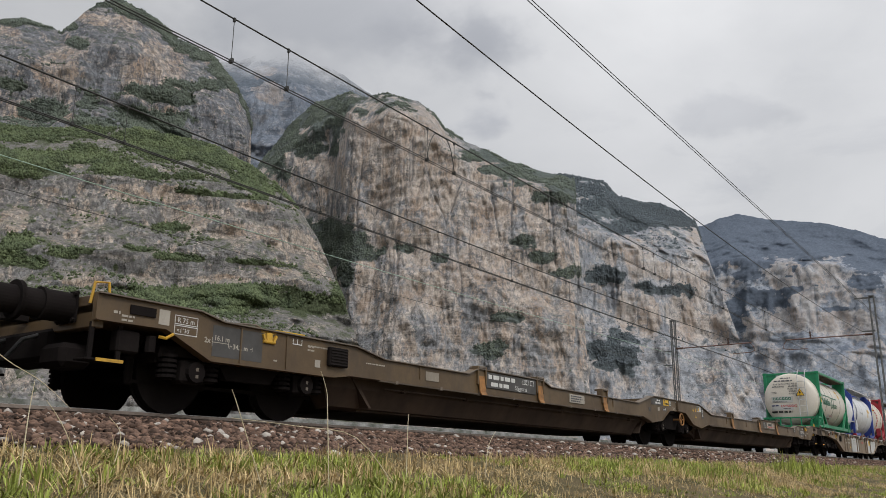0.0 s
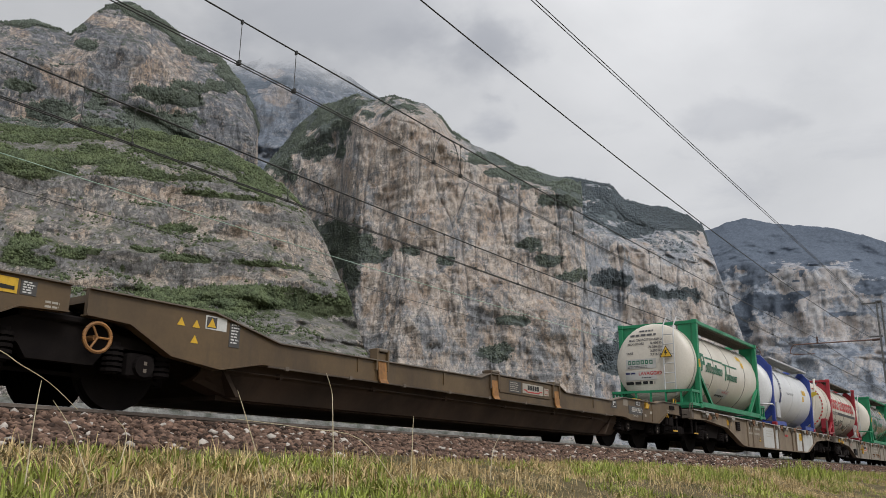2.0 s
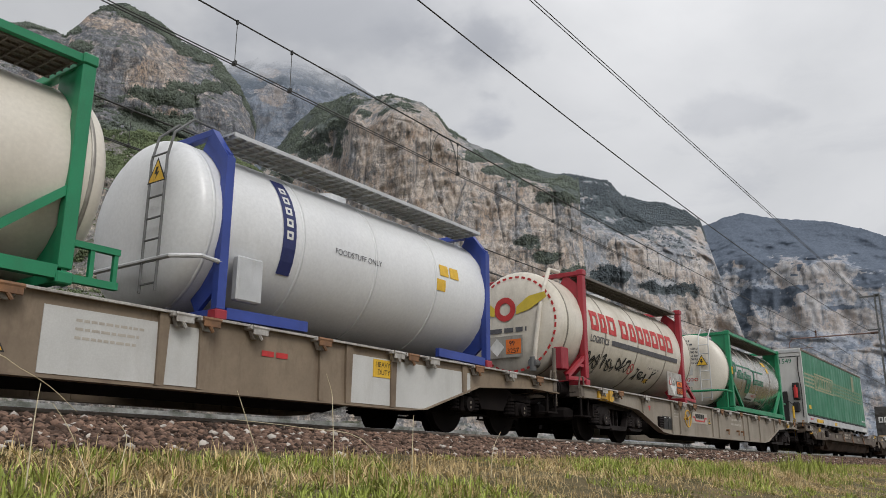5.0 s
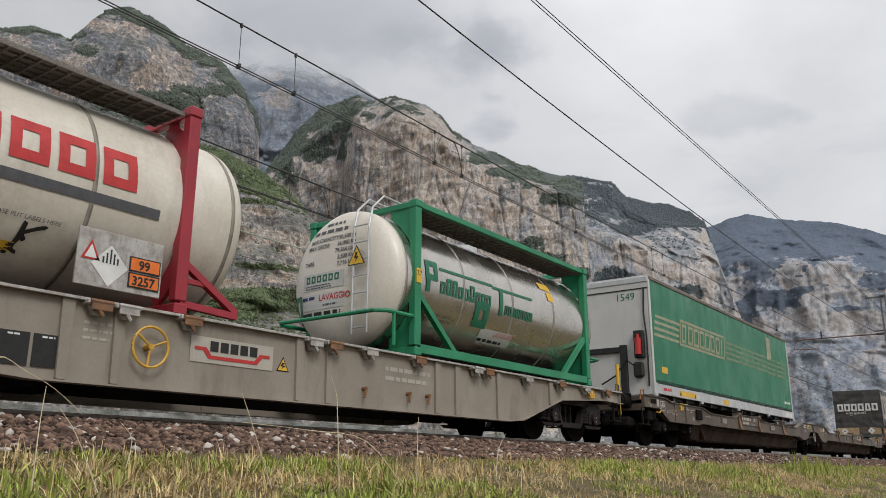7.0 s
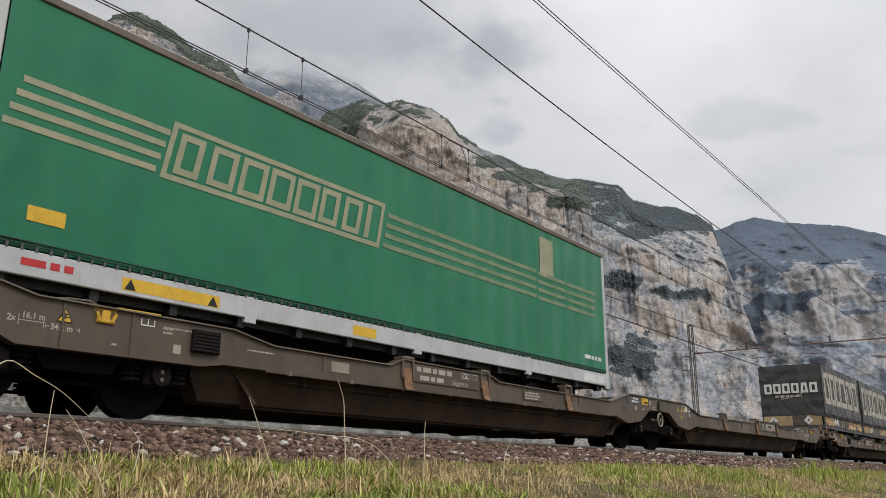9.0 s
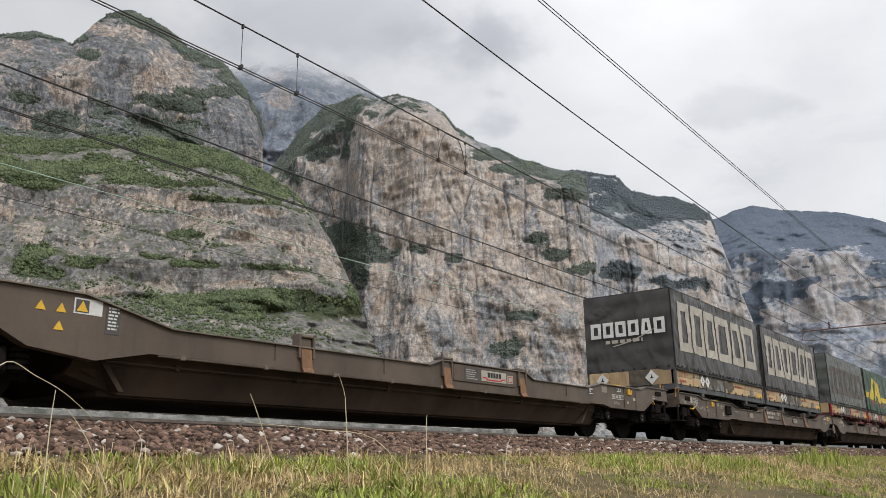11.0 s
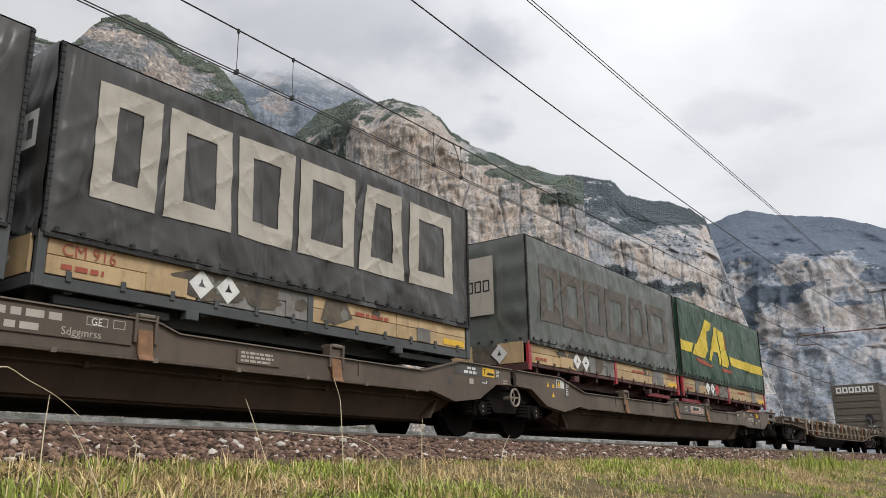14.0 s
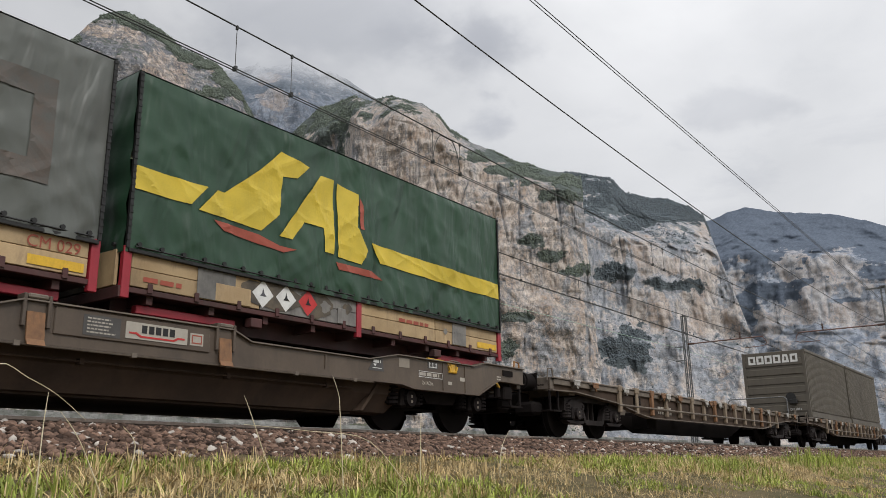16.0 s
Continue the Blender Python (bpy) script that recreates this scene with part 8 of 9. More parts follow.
        bm = tube(bmesh.new(), [(x0 - 0.02, -0.55, 0.35), (x0 - 0.06, -0.62, 0.7), (x0 + 0.0, -0.72, 1.6), (x0 + 0.12, -0.78, 2.1), (x0 + 0.5, -0.7, 2.55), (0, -0.6, 2.62)], 0.045, 10)
        part("filling_pipe", bm, TANK, t, "white pipe running up the tank end")
        bm = rod(bmesh.new(), (x0 - 0.1, -0.55, 0.42), (x0 + 0.1, -0.55, 0.42), 0.1, 12)
        rod(bm, (x0 - 0.05, -0.55, 0.25), (x0 - 0.05, -0.55, 0.55), 0.07, 10)
        part("valve", bm, GALV, t, "steel valve at the foot of the pipe")
        part("valve_box", B(x0 + 0.15, x0 + 0.45, -1.14, -0.9, 0.28, 0.75, 0.02), RED, t)
    return t


def cloth_folds(x, z, seed, ph, fold, up):
    """Drawn-in hem, slanting creases and small puckers of a lashed cloth."""
    w = 0.35 * math.sin(x * 5.2 + ph + 0.8 * math.sin(z * 1.7)) * fold * max(0.2, 1 - up)
    w += 0.55 * fold * max(0.0, noise.noise(Vector((x * 1.7 + z * 1.9, x * 0.25 - z * 0.3, seed + 3.0)))) * (1.2 - 0.7 * up)
    w += 0.30 * fold * math.sin(x * 24.0) * max(0.0, 1 - up * 5)
    # sharp creases pulled slantwise between the lashings and the hoops
    for k, (a, b) in enumerate(((1.3, 1.1), (1.1, -1.6), (0.5, 2.1))):
        n = noise.noise(Vector((x * a + z * b + k * 7.3, x * 0.22 - z * 0.18, seed + 11.0 + k)))
        w += (0.55, 0.45, 0.30)[k] * fold * max(0.0, 1 - abs(n) * 4.5) ** 2
    return w


def rippled(bm, x0, x1, z0, z1, y, amp, nx, nz, seed, fold=0.5):
    """A hanging cloth side with soft folds."""
    rng = random.Random(seed)
    ph = [rng.uniform(0, 6.28) for _ in range(6)]
    vs = []
    for j in range(nz + 1):
        z = z0 + (z1 - z0) * j / nz
        row = []
        for i in range(nx + 1):
            x = x0 + (x1 - x0) * i / nx
            edge = min(1, (x - x0) / 0.15, (x1 - x) / 0.15, (z1 - z) / 0.12)
            w = noise.noise(Vector((x * 0.9 + seed, z * 0.55, seed))) + 0.5 * noise.noise(Vector((x * 2.3 - z * 1.1 + seed, z * 1.4, seed)))
            w += cloth_folds(x, z, seed, ph[0], fold, (z - z0) / (z1 - z0))
            row.append(bm.verts.new((x, y - amp * w * max(edge, 0), z)))
        vs.append(row)
    for a, b in zip(vs[:-1], vs[1:]):
        for i in range(nx):
            bm.faces.new((a[i], a[i + 1], b[i + 1], b[i]))
    return bm


def fit_print(bm, x0, z0, y, amp, seed, fold, off, xr, zr):
    """Lay flat print onto the same folds as rippled()."""
    rng = random.Random(seed)
    ph = [rng.uniform(0, 6.28) for _ in range(6)]
    bmesh.ops.triangulate(bm, faces=bm.faces[:])
    for _ in range(6):
        es = [e for e in bm.edges if e.calc_length() > 0.085]
        if not es:
            break
        bmesh.ops.subdivide_edges(bm, edges=es, cuts=1)
        bmesh.ops.triangulate(bm, faces=bm.faces[:])
    (xa, xb), (za, zb) = xr, zr
    for v in bm.verts:
        x, z = v.co.x, v.co.z
        edge = min(1, (x - xa) / 0.15, (xb - x) / 0.15, (zb - z) / 0.12)
        w = noise.noise(Vector((x * 0.9 + seed, z * 0.55, seed))) + 0.5 * noise.noise(Vector((x * 2.3 - z * 1.1 + seed, z * 1.4, seed)))
        w += cloth_folds(x, z, seed, ph[0], fold, (z - za) / (zb - za))
        v.co.y = y - amp * w * max(edge, 0) - off
    return bm


def swap_body(name, label, at, tarp, style, seed, frame_paint=None, Lb=7.75):
    """Tilt swap body: cream drop-sides on a steel floor frame, tarpaulin above; x=0 at the leading end, z=0 at its foot."""
    t = thing(name, label, "swap body", "swap bodies on the train", at)
    fp = frame_paint or SLATE
    steel = MAROON if frame_paint else SLATE
    H, zb, hw = 2.68, 0.56, 1.25
    xr, zr = (0.0, Lb), (zb, H)
    bm = B(0, Lb, -hw + 0.06, hw - 0.06, 0.10, 0.16)
    part("floor", bm, steel, t)
    for y in (-0.75, 0.75):
        part("sole_bar", B(0.15, Lb - 0.15, y - 0.06, y + 0.06, -0.14, 0.10), steel, t)
    for k in range(9):
        x = 0.4 + k * (Lb - 0.8) / 8
        part("cross_bearer", B(x - 0.04, x + 0.04, -hw + 0.06, hw - 0.06, -0.02, 0.10), steel, t)
    part("rear_wall", B(Lb - 0.05, Lb, -hw + 0.03, hw - 0.03, 0.16, H - 0.03), TARP if style != "sae" else TARP_GREEN, t)
    for s in (-1, 1):
        part("floor_beam", B(0, Lb, s * (hw - 0.03) - 0.03, s * (hw - 0.03) + 0.03, 0.0 if not frame_paint else 0.07, 0.13, 0.005), steel, t)
        for x in (0.04, Lb / 2, Lb - 0.04):
            part("post", B(x - 0.05, x + 0.05, s * (hw - 0.02) - 0.035, s * (hw - 0.02) + 0.035, 0.0, zb + 0.02, 0.006), fp, t)
        for x in (1.0, Lb - 1.0):
            part("folded_leg", B(x - 0.7, x + 0.7, s * 1.05 - 0.05, s * 1.05 + 0.05, -0.12, -0.02, 0.01), fp, t, "folded support leg")
        n = 4
        for k in range(n):
            a, b = 0.10 + (Lb - 0.2) * k / n, 0.10 + (Lb - 0.2) * (k + 1) / n
            mat = BOARD if k != 1 or s > 0 else BOARD_GREY
            for za, zc in ((0.145, 0.345), (0.350, zb - 0.005)):
                part("board", B(a + 0.008, b - 0.008, s * (hw - 0.025) - 0.018, s * (hw - 0.025) + 0.018, za, zc, 0.006), mat, t)
    if style in ("grey", "sae"):
        for xa, xb in (((Lb - 1.75, Lb - 1.05), (2.55, 2.85)) if style == "grey" else ((0.98, 1.55), (Lb - 1.5, Lb - 1.1))):
            part("repair_panel", B(xa, xb, -hw - 0.009, -hw - 0.0, 0.15, zb - 0.01, 0.003), BOARD_GREY, t, "dull grey repair panel")
    for s in (-1, 1):
        part("tarpaulin_side", rippled(bmesh.new(), 0, Lb, zb - 0.05, H, s * (hw + 0.015), 0.05 if s < 0 else -0.05, 150 if s < 0 else 60, 46 if s < 0 else 20, seed + (0 if s < 0 else 5), 0.6), tarp, t, "", True)
    # roof cloth dips between the hoops
    bm = bmesh.new()
    vs = [[bm.verts.new((Lb * i / 40, y, H + 0.02 - 0.035 * abs(math.sin(i / 40 * math.pi * 6)) * (1 - abs(y) / 1.4))) for y in (-hw - 0.015, -0.6, 0, 0.6, hw + 0.015)] for i in range(41)]
    for a, b in zip(vs[:-1], vs[1:]):
        for i in range(4):
            bm.faces.new((a[i], a[i + 1], b[i + 1], b[i]))
    part("tarpaulin_roof", bm, tarp, t, "", True)
    # front cloth
    bm = bmesh.new()
    rows_, cols_ = 16, 20
    vs = []
    for j in range(rows_ + 1):
        z = zb - 0.05 + (H - zb + 0.05) * j / rows_
        vs.append([bm.verts.new((-0.02 - 0.02 * noise.noise(Vector((y * 0.2, z * 3.5, seed))) - 0.012 * math.sin(z * 13), (y / cols_ - 0.5) * 2 * (hw + 0.01), z)) for y in range(cols_ + 1)])
    for a, b in zip(vs[:-1], vs[1:]):
        for i in range(cols_):
            bm.faces.new((a[i], b[i], b[i + 1], a[i + 1]))
    part("tarpaulin_front", bm, tarp, t, "", True)
    for k in range(4):
        a, b = -hw + 0.1 + k * 0.59, -hw + 0.1 + (k + 1) * 0.59
        part("board", B(-0.03, 0.01, a + 0.006, b - 0.006, 0.145, zb - 0.005, 0.006), BOARD if k != 1 else PATCH, t)
    part("end_beam", B(-0.03, 0.05, -hw, hw, 0.0, 0.13, 0.006), steel, t)
    # lashing eyes, rope and corner straps
    bm = bmesh.new()
    for k in range(26):
        x = 0.15 + k * (Lb - 0.3) / 25
        rod(bm, (x, -hw - 0.02, zb + 0.05), (x, -hw - 0.06, zb + 0.05), 0.028, 8)
    for k in range(8):
        y = -hw + 0.15 + k * 0.32
        rod(bm, (-0.02, y, zb + 0.05), (-0.06, y, zb + 0.05), 0.025, 8)
    part("lashing_eye", bm, INK, t, "row of black lashing eyes")["kind"] = "stuff"
    bm = tube(bmesh.new(), [(0.1, -hw - 0.05, zb + 0.02), (Lb - 0.1, -hw - 0.05, zb + 0.02)], 0.010, 5)
    part("lashing_rope", bm, INK, t)
    part("hem_rail", B(0.03, Lb - 0.03, -hw - 0.048, -hw - 0.0, zb - 0.050, zb - 0.005, 0.006), INK, t, "black rail along the hem of the cloth")
    for x in (0.02, Lb - 0.02):
        bm = bmesh.new()
        for k in range(26):
            box(bm, x - 0.022, x + 0.022, -hw - 0.042, -hw - 0.01, zb + 0.08 + k * 0.08, zb + 0.11 + k * 0.08)
        box(bm, x - 0.02, x + 0.02, -hw - 0.035, -hw, zb, H)
        part("corner_strap", bm, INK, t, "laced corner strap")
    # diamonds, patches and codes on the boards
    def on_board(bm, mat, nm, lab="", y=-hw - 0.0):
        return put_print(bm, mat, t, pose(0, y, 0), nm, lab)
    rnd = random.Random(seed * 5 + 2)
    for cx, wx in ((2.15, 0.62), (2.95, 0.34)):
        pts = [(cx + wx * rnd.uniform(0.75, 1.05) * math.cos(q), 0.35 + 0.20 * rnd.uniform(0.75, 0.98) * math.sin(q)) for q in [j * 6.2832 / 22 for j in range(22)]]
        on_board(flat(bmesh.new(), pts), PATCH, "scorched_patch", "dark scorched patch round the hazard signs", -hw - 0.0016 - cx * 0.0002)
    for k, mat in enumerate((WHITE, WHITE) + ((SIGN_RED,) if style == "sae" else ())):
        x = 2.0 + k * 0.40
        on_board(flat(bmesh.new(), [(x - 0.18, 0.35), (x, 0.17), (x + 0.18, 0.35), (x, 0.53)]), mat, "hazard_diamond", "hazard diamond", -hw - 0.003)
        on_board(flat(bmesh.new(), [(x - 0.05, 0.32), (x + 0.06, 0.32), (x + 0.02, 0.36), (x, 0.43), (x - 0.02, 0.36)]), INK if k else GREY_INK, "hazard_mark", "", -hw - 0.006)
    m = Matrix(((0, 1, 0, -0.05), (-1, 0, 0, 0), (0, 0, 1, 0), (0, 0, 0, 1)))
    for y0 in (0.62, -0.80):
        bm = flat(bmesh.new(), [(y0 - 0.19, 0.35), (y0, 0.16), (y0 + 0.19, 0.35), (y0, 0.54)])
        put_print(bm, WHITE, t, m, "hazard_diamond", "white hazard diamond")
        put_print(flat(bmesh.new(), [(y0 - 0.05, 0.32), (y0 + 0.06, 0.32), (y0 + 0.02, 0.36), (y0, 0.43), (y0 - 0.02, 0.36)]), INK, t, Matrix.Translation((-0.004, 0, 0)) @ m, "hazard_mark")
    on_board(lines(bmesh.new(), 0.26, 0.27, 1, 0.55, 0.055, 0.1, seed + 2), BRICK_RED, "brand_bar", "", -hw - 0.003)
    on_board(lines(bmesh.new(), Lb * 0.62, 0.41, 1, 1.0, 0.055, 0.1, seed), BRICK_RED, "code_bars", "unreadable red code", -hw - 0.003)
    on_board(quad(bmesh.new(), Lb - 0.75, Lb - 0.15, 0.18, 0.28), LEMON, "label_strip", "yellow label strip", -hw - 0.003)
    if not frame_paint:
        on_board(flat(bmesh.new(), [(Lb / 2 + 0.2, 0.2), (Lb / 2 + 0.5, 0.16), (Lb / 2 + 0.85, 0.3), (Lb / 2 + 0.7, 0.52), (Lb / 2 + 0.3, 0.50)]), PATCH, "burnt_patch", "dark torn sticker patch", -hw - 0.002)
    for x, w in ((1.25, 0.55), (Lb * 0.5 - 0.45, 0.16), (Lb - 1.45, 0.34)):
        part("latch_plate", B(x, x + w, -hw - 0.012, -hw + 0.005, 0.15, 0.37, 0.005), BOARD_GREY if w < 0.5 else BOARD, t, "scuffed latch plate")
    rnd = random.Random(seed * 3 + 1)
    for k in range(7):
        x, z, r_ = rnd.uniform(1.3, Lb - 1.6), rnd.uniform(0.25, 0.45), rnd.uniform(0.05, 0.16)
        pts = [(x + r_ * rnd.uniform(0.7, 1.3) * math.cos(q), z + min(r_, 0.10) * rnd.uniform(0.6, 1.1) * math.sin(q)) for q in [j * 6.2832 / 17 for j in range(17)]]
        on_board(flat(bmesh.new(), pts), (PATCH, BOARD_GREY)[k % 2], "worn_patch", "", -hw - 0.0022)
    for k in range(12):
        x = 0.35 + k * (Lb - 0.7) / 11
        part("hinge", B(x - 0.03, x + 0.03, -hw - 0.02, -hw + 0.0, 0.09, 0.20, 0.004), steel, t)
    for x in (Lb * 0.25, Lb * 0.75):
        part("twist_lock", B(x - 0.09, x + 0.09, -hw - 0.01, -hw + 0.12, -0.10, 0.02, 0.01), steel, t)
    if style in ("dark", "dark2"):
        words("CM 979" if style == "dark" else "CM 916", 0.14, BRICK_RED, t, pose(0.25, -hw - 0.004, 0.36), "lettering")
    elif style == "grey":
        words("CM 029", 0.13, BRICK_RED, t, pose(Lb - 0.78, -hw - 0.004, 0.36), "lettering")

    def lay(bm, mat, nm, lab=""):
        fit_print(bm, 0, 0, -hw - 0.015, 0.05, seed, 0.6, 0.013, xr, (zb - 0.05, H))
        return part(nm, bm, mat, t, lab)
    if style in ("dark", "dark2", "grey"):
        mat = PRINT if style != "grey" else GHOST
        x, z0, z1 = 0.47, zb + (0.49 if style != "grey" else 0.45), zb + (1.84 if style != "grey" else 1.62)
        widths = (0.80, 0.95, 0.95, 1.12, 1.08, 1.18)
        for k, w in enumerate(widths):
            bm = block_shape(bmesh.new(), x, x + w, z0, z1, 0.24, 0.14 if k == 4 else 0.0)
            lay(bm, mat, "brand_block", "plain cream block" if style != "grey" else "worn brown block")
            x += w + 0.11
    if style == "sae":
        z = zb + 0.55
        bm = flat(bmesh.new(), [(0.04, z + 0.42), (1.03, z + 0.42), (0.80, z + 0.14), (0.04, z + 0.14)])
        flat(bm, [(1.18, z + 0.42), (1.67, z + 0.40), (1.86, z + 0.9), (2.20, z + 1.25), (2.74, z + 1.18), (2.51, z + 0.95), (2.24, z + 0.9), (2.20, z + 0.35), (1.90, z + 0.06), (0.91, z + 0.10)])
        flat(bm, [(2.20, z + 0.05), (2.96, z + 1.12), (3.23, z + 1.12), (3.23, z + 0.0), (3.04, z + 0.0), (3.02, z + 0.35), (2.66, z + 0.35), (2.43, z + 0.05)])
        flat(bm, [(3.31, z - 0.02), (3.31, z + 1.10), (3.76, z + 1.04), (3.76, z + 0.86), (3.51, z + 0.88), (3.51, z + 0.66), (3.72, z + 0.64), (3.72, z + 0.46), (3.51, z + 0.48), (3.51, z + 0.2), (3.95, z + 0.2), (3.80, z - 0.04)])
        flat(bm, [(4.03, z + 0.34), (7.60, z + 0.30), (7.60, z + 0.02), (4.25, z + 0.06)])
        lay(bm, GOLD, "brand_shape", "plain golden ribbon and block shapes")
        bm = flat(bmesh.new(), [(1.14, z + 0.03), (1.86, z + 0.0), (2.20, z - 0.08), (2.51, z - 0.08), (2.28, z - 0.16), (1.29, z - 0.08)])
        flat(bm, [(3.78, z + 1.0), (3.86, z + 0.9), (3.86, z + 0.5), (3.78, z + 0.5)])
        flat(bm, [(3.27, z - 0.1), (4.03, z - 0.1), (4.3, z - 0.2), (3.34, z - 0.2)])
        lay(bm, BRICK_RED, "brand_shadow", "faded red shadow shapes")
        part("cloth_edge", B(Lb - 0.04, Lb + 0.0, -hw - 0.03, -hw, zb, H), INK, t)
    # front print
    if style in ("dark", "dark2"):
        for k in range(6):
            put_print(block_shape(bmesh.new(), -1.05 + k * 0.37, -0.74 + k * 0.37, 1.50, 1.92, 0.095, 0.05 if k == 4 else 0.0), WHITE, t, Matrix.Translation((-0.03, 0, 0)) @ m, "brand_block", "plain white block")
        bm = lines(bmesh.new(), -0.62, 1.42, 1, 1.4, 0.09, 0.1, 4)
        put_print(bm, PRINT, t, Matrix.Translation((-0.03, 0, 0)) @ m, "small_writing")
        bm = bmesh.new()
        pts = [(-0.4 + k * 0.16, 1.24 + 0.02 * k + 0.004 * k * k) for k in range(9)]
        for (a, za), (b, zb_) in zip(pts[:-1], pts[1:]):
            flat(bm, [(a, za), (b, zb_), (b, zb_ + 0.03), (a, za + 0.022)])
        put_print(bm, PRINT, t, Matrix.Translation((-0.03, 0, 0)) @ m, "swoosh", "thin curved line")
    if style == "grey":
        put_print(quad(bmesh.new(), -0.95, 0.55, 1.15, 2.35), PRINT, t, Matrix.Translation((-0.03, 0, 0)) @ m, "poster", "cream panel with dark bars")
        bm = bmesh.new()
        for k in range(3):
            quad(bm, -0.92, -0.5, 2.0 + k * 0.11, 2.06 + k * 0.11)
            quad(bm, -0.92, -0.5, 1.2 + k * 0.11, 1.26 + k * 0.11)
        put_print(bm, INK, t, Matrix.Translation((-0.034, 0, 0)) @ m, "small_writing")
        for k in range(7):
            put_print(ring_shape(bmesh.new(), -0.9 + k * 0.2, -0.74 + k * 0.2, 1.62, 1.86, 0.03), INK, t, Matrix.Translation((-0.034, 0, 0)) @ m, "brand_block")
    return t


def van_body(name, label, at, Lb=7.75):
    """Ribbed steel swap body."""
    t = thing(name, label, "swap body", "swap bodies on the train", at)
    H, hw = 2.75, 1.25
    part("body", B(0, Lb, -hw + 0.03, hw - 0.03, 0.06, H, 0.02), VAN, t)
    for s in (-1, 1):
        for k in range(38):
            x = 0.2 + k * (Lb - 0.4) / 37
            part("rib", B(x - 0.05, x + 0.05, s * hw - 0.03, s * hw + 0.015, 0.25, H - 0.12, 0.015), VAN, t)
        part("rail", B(0, Lb, s * hw - 0.04, s * hw + 0.02, 0.0, 0.2, 0.01), VAN, t)
        part("rail", B(0, Lb, s * hw - 0.04, s * hw + 0.02, H - 0.1, H + 0.02, 0.01), VAN, t)
    for k in range(6):
        part("door_rib", B(-0.03, 0.02, -hw + 0.1, hw - 0.1, 0.25 + k * 0.38, 0.52 + k * 0.38, 0.015), VAN, t)
    part("corner", B(-0.03, 0.08, -hw - 0.01, -hw + 0.1, 0, H), VAN, t)
    part("corner", B(-0.03, 0.08, hw - 0.1, hw + 0.01, 0, H), VAN, t)
    m = Matrix(((0, 1, 0, -0.035), (-1, 0, 0, 0), (0, 0, 1, 0), (0, 0, 0, 1)))
    for k in range(6):
        put_print(block_shape(bmesh.new(), -1.0 + k * 0.34, -0.71 + k * 0.34, 2.26, 2.60, 0.085, 0.05 if k == 4 else 0.0), WHITE, t, m, "brand_block", "plain white block")
    words("CM 1073", 0.09, WHITE, t, m @ pose(0.45, 0, 0.3), "lettering")
    bm = rod(bmesh.new(), (-0.05, -0.55, 0.82), (-0.08, -0.55, 0.82), 0.2, 16)
    box(bm, -0.2, -0.03, -0.8, -0.5, 0.55, 0.75, 0.02)
    part("spare_fitting", bm, INK, t)
    return t


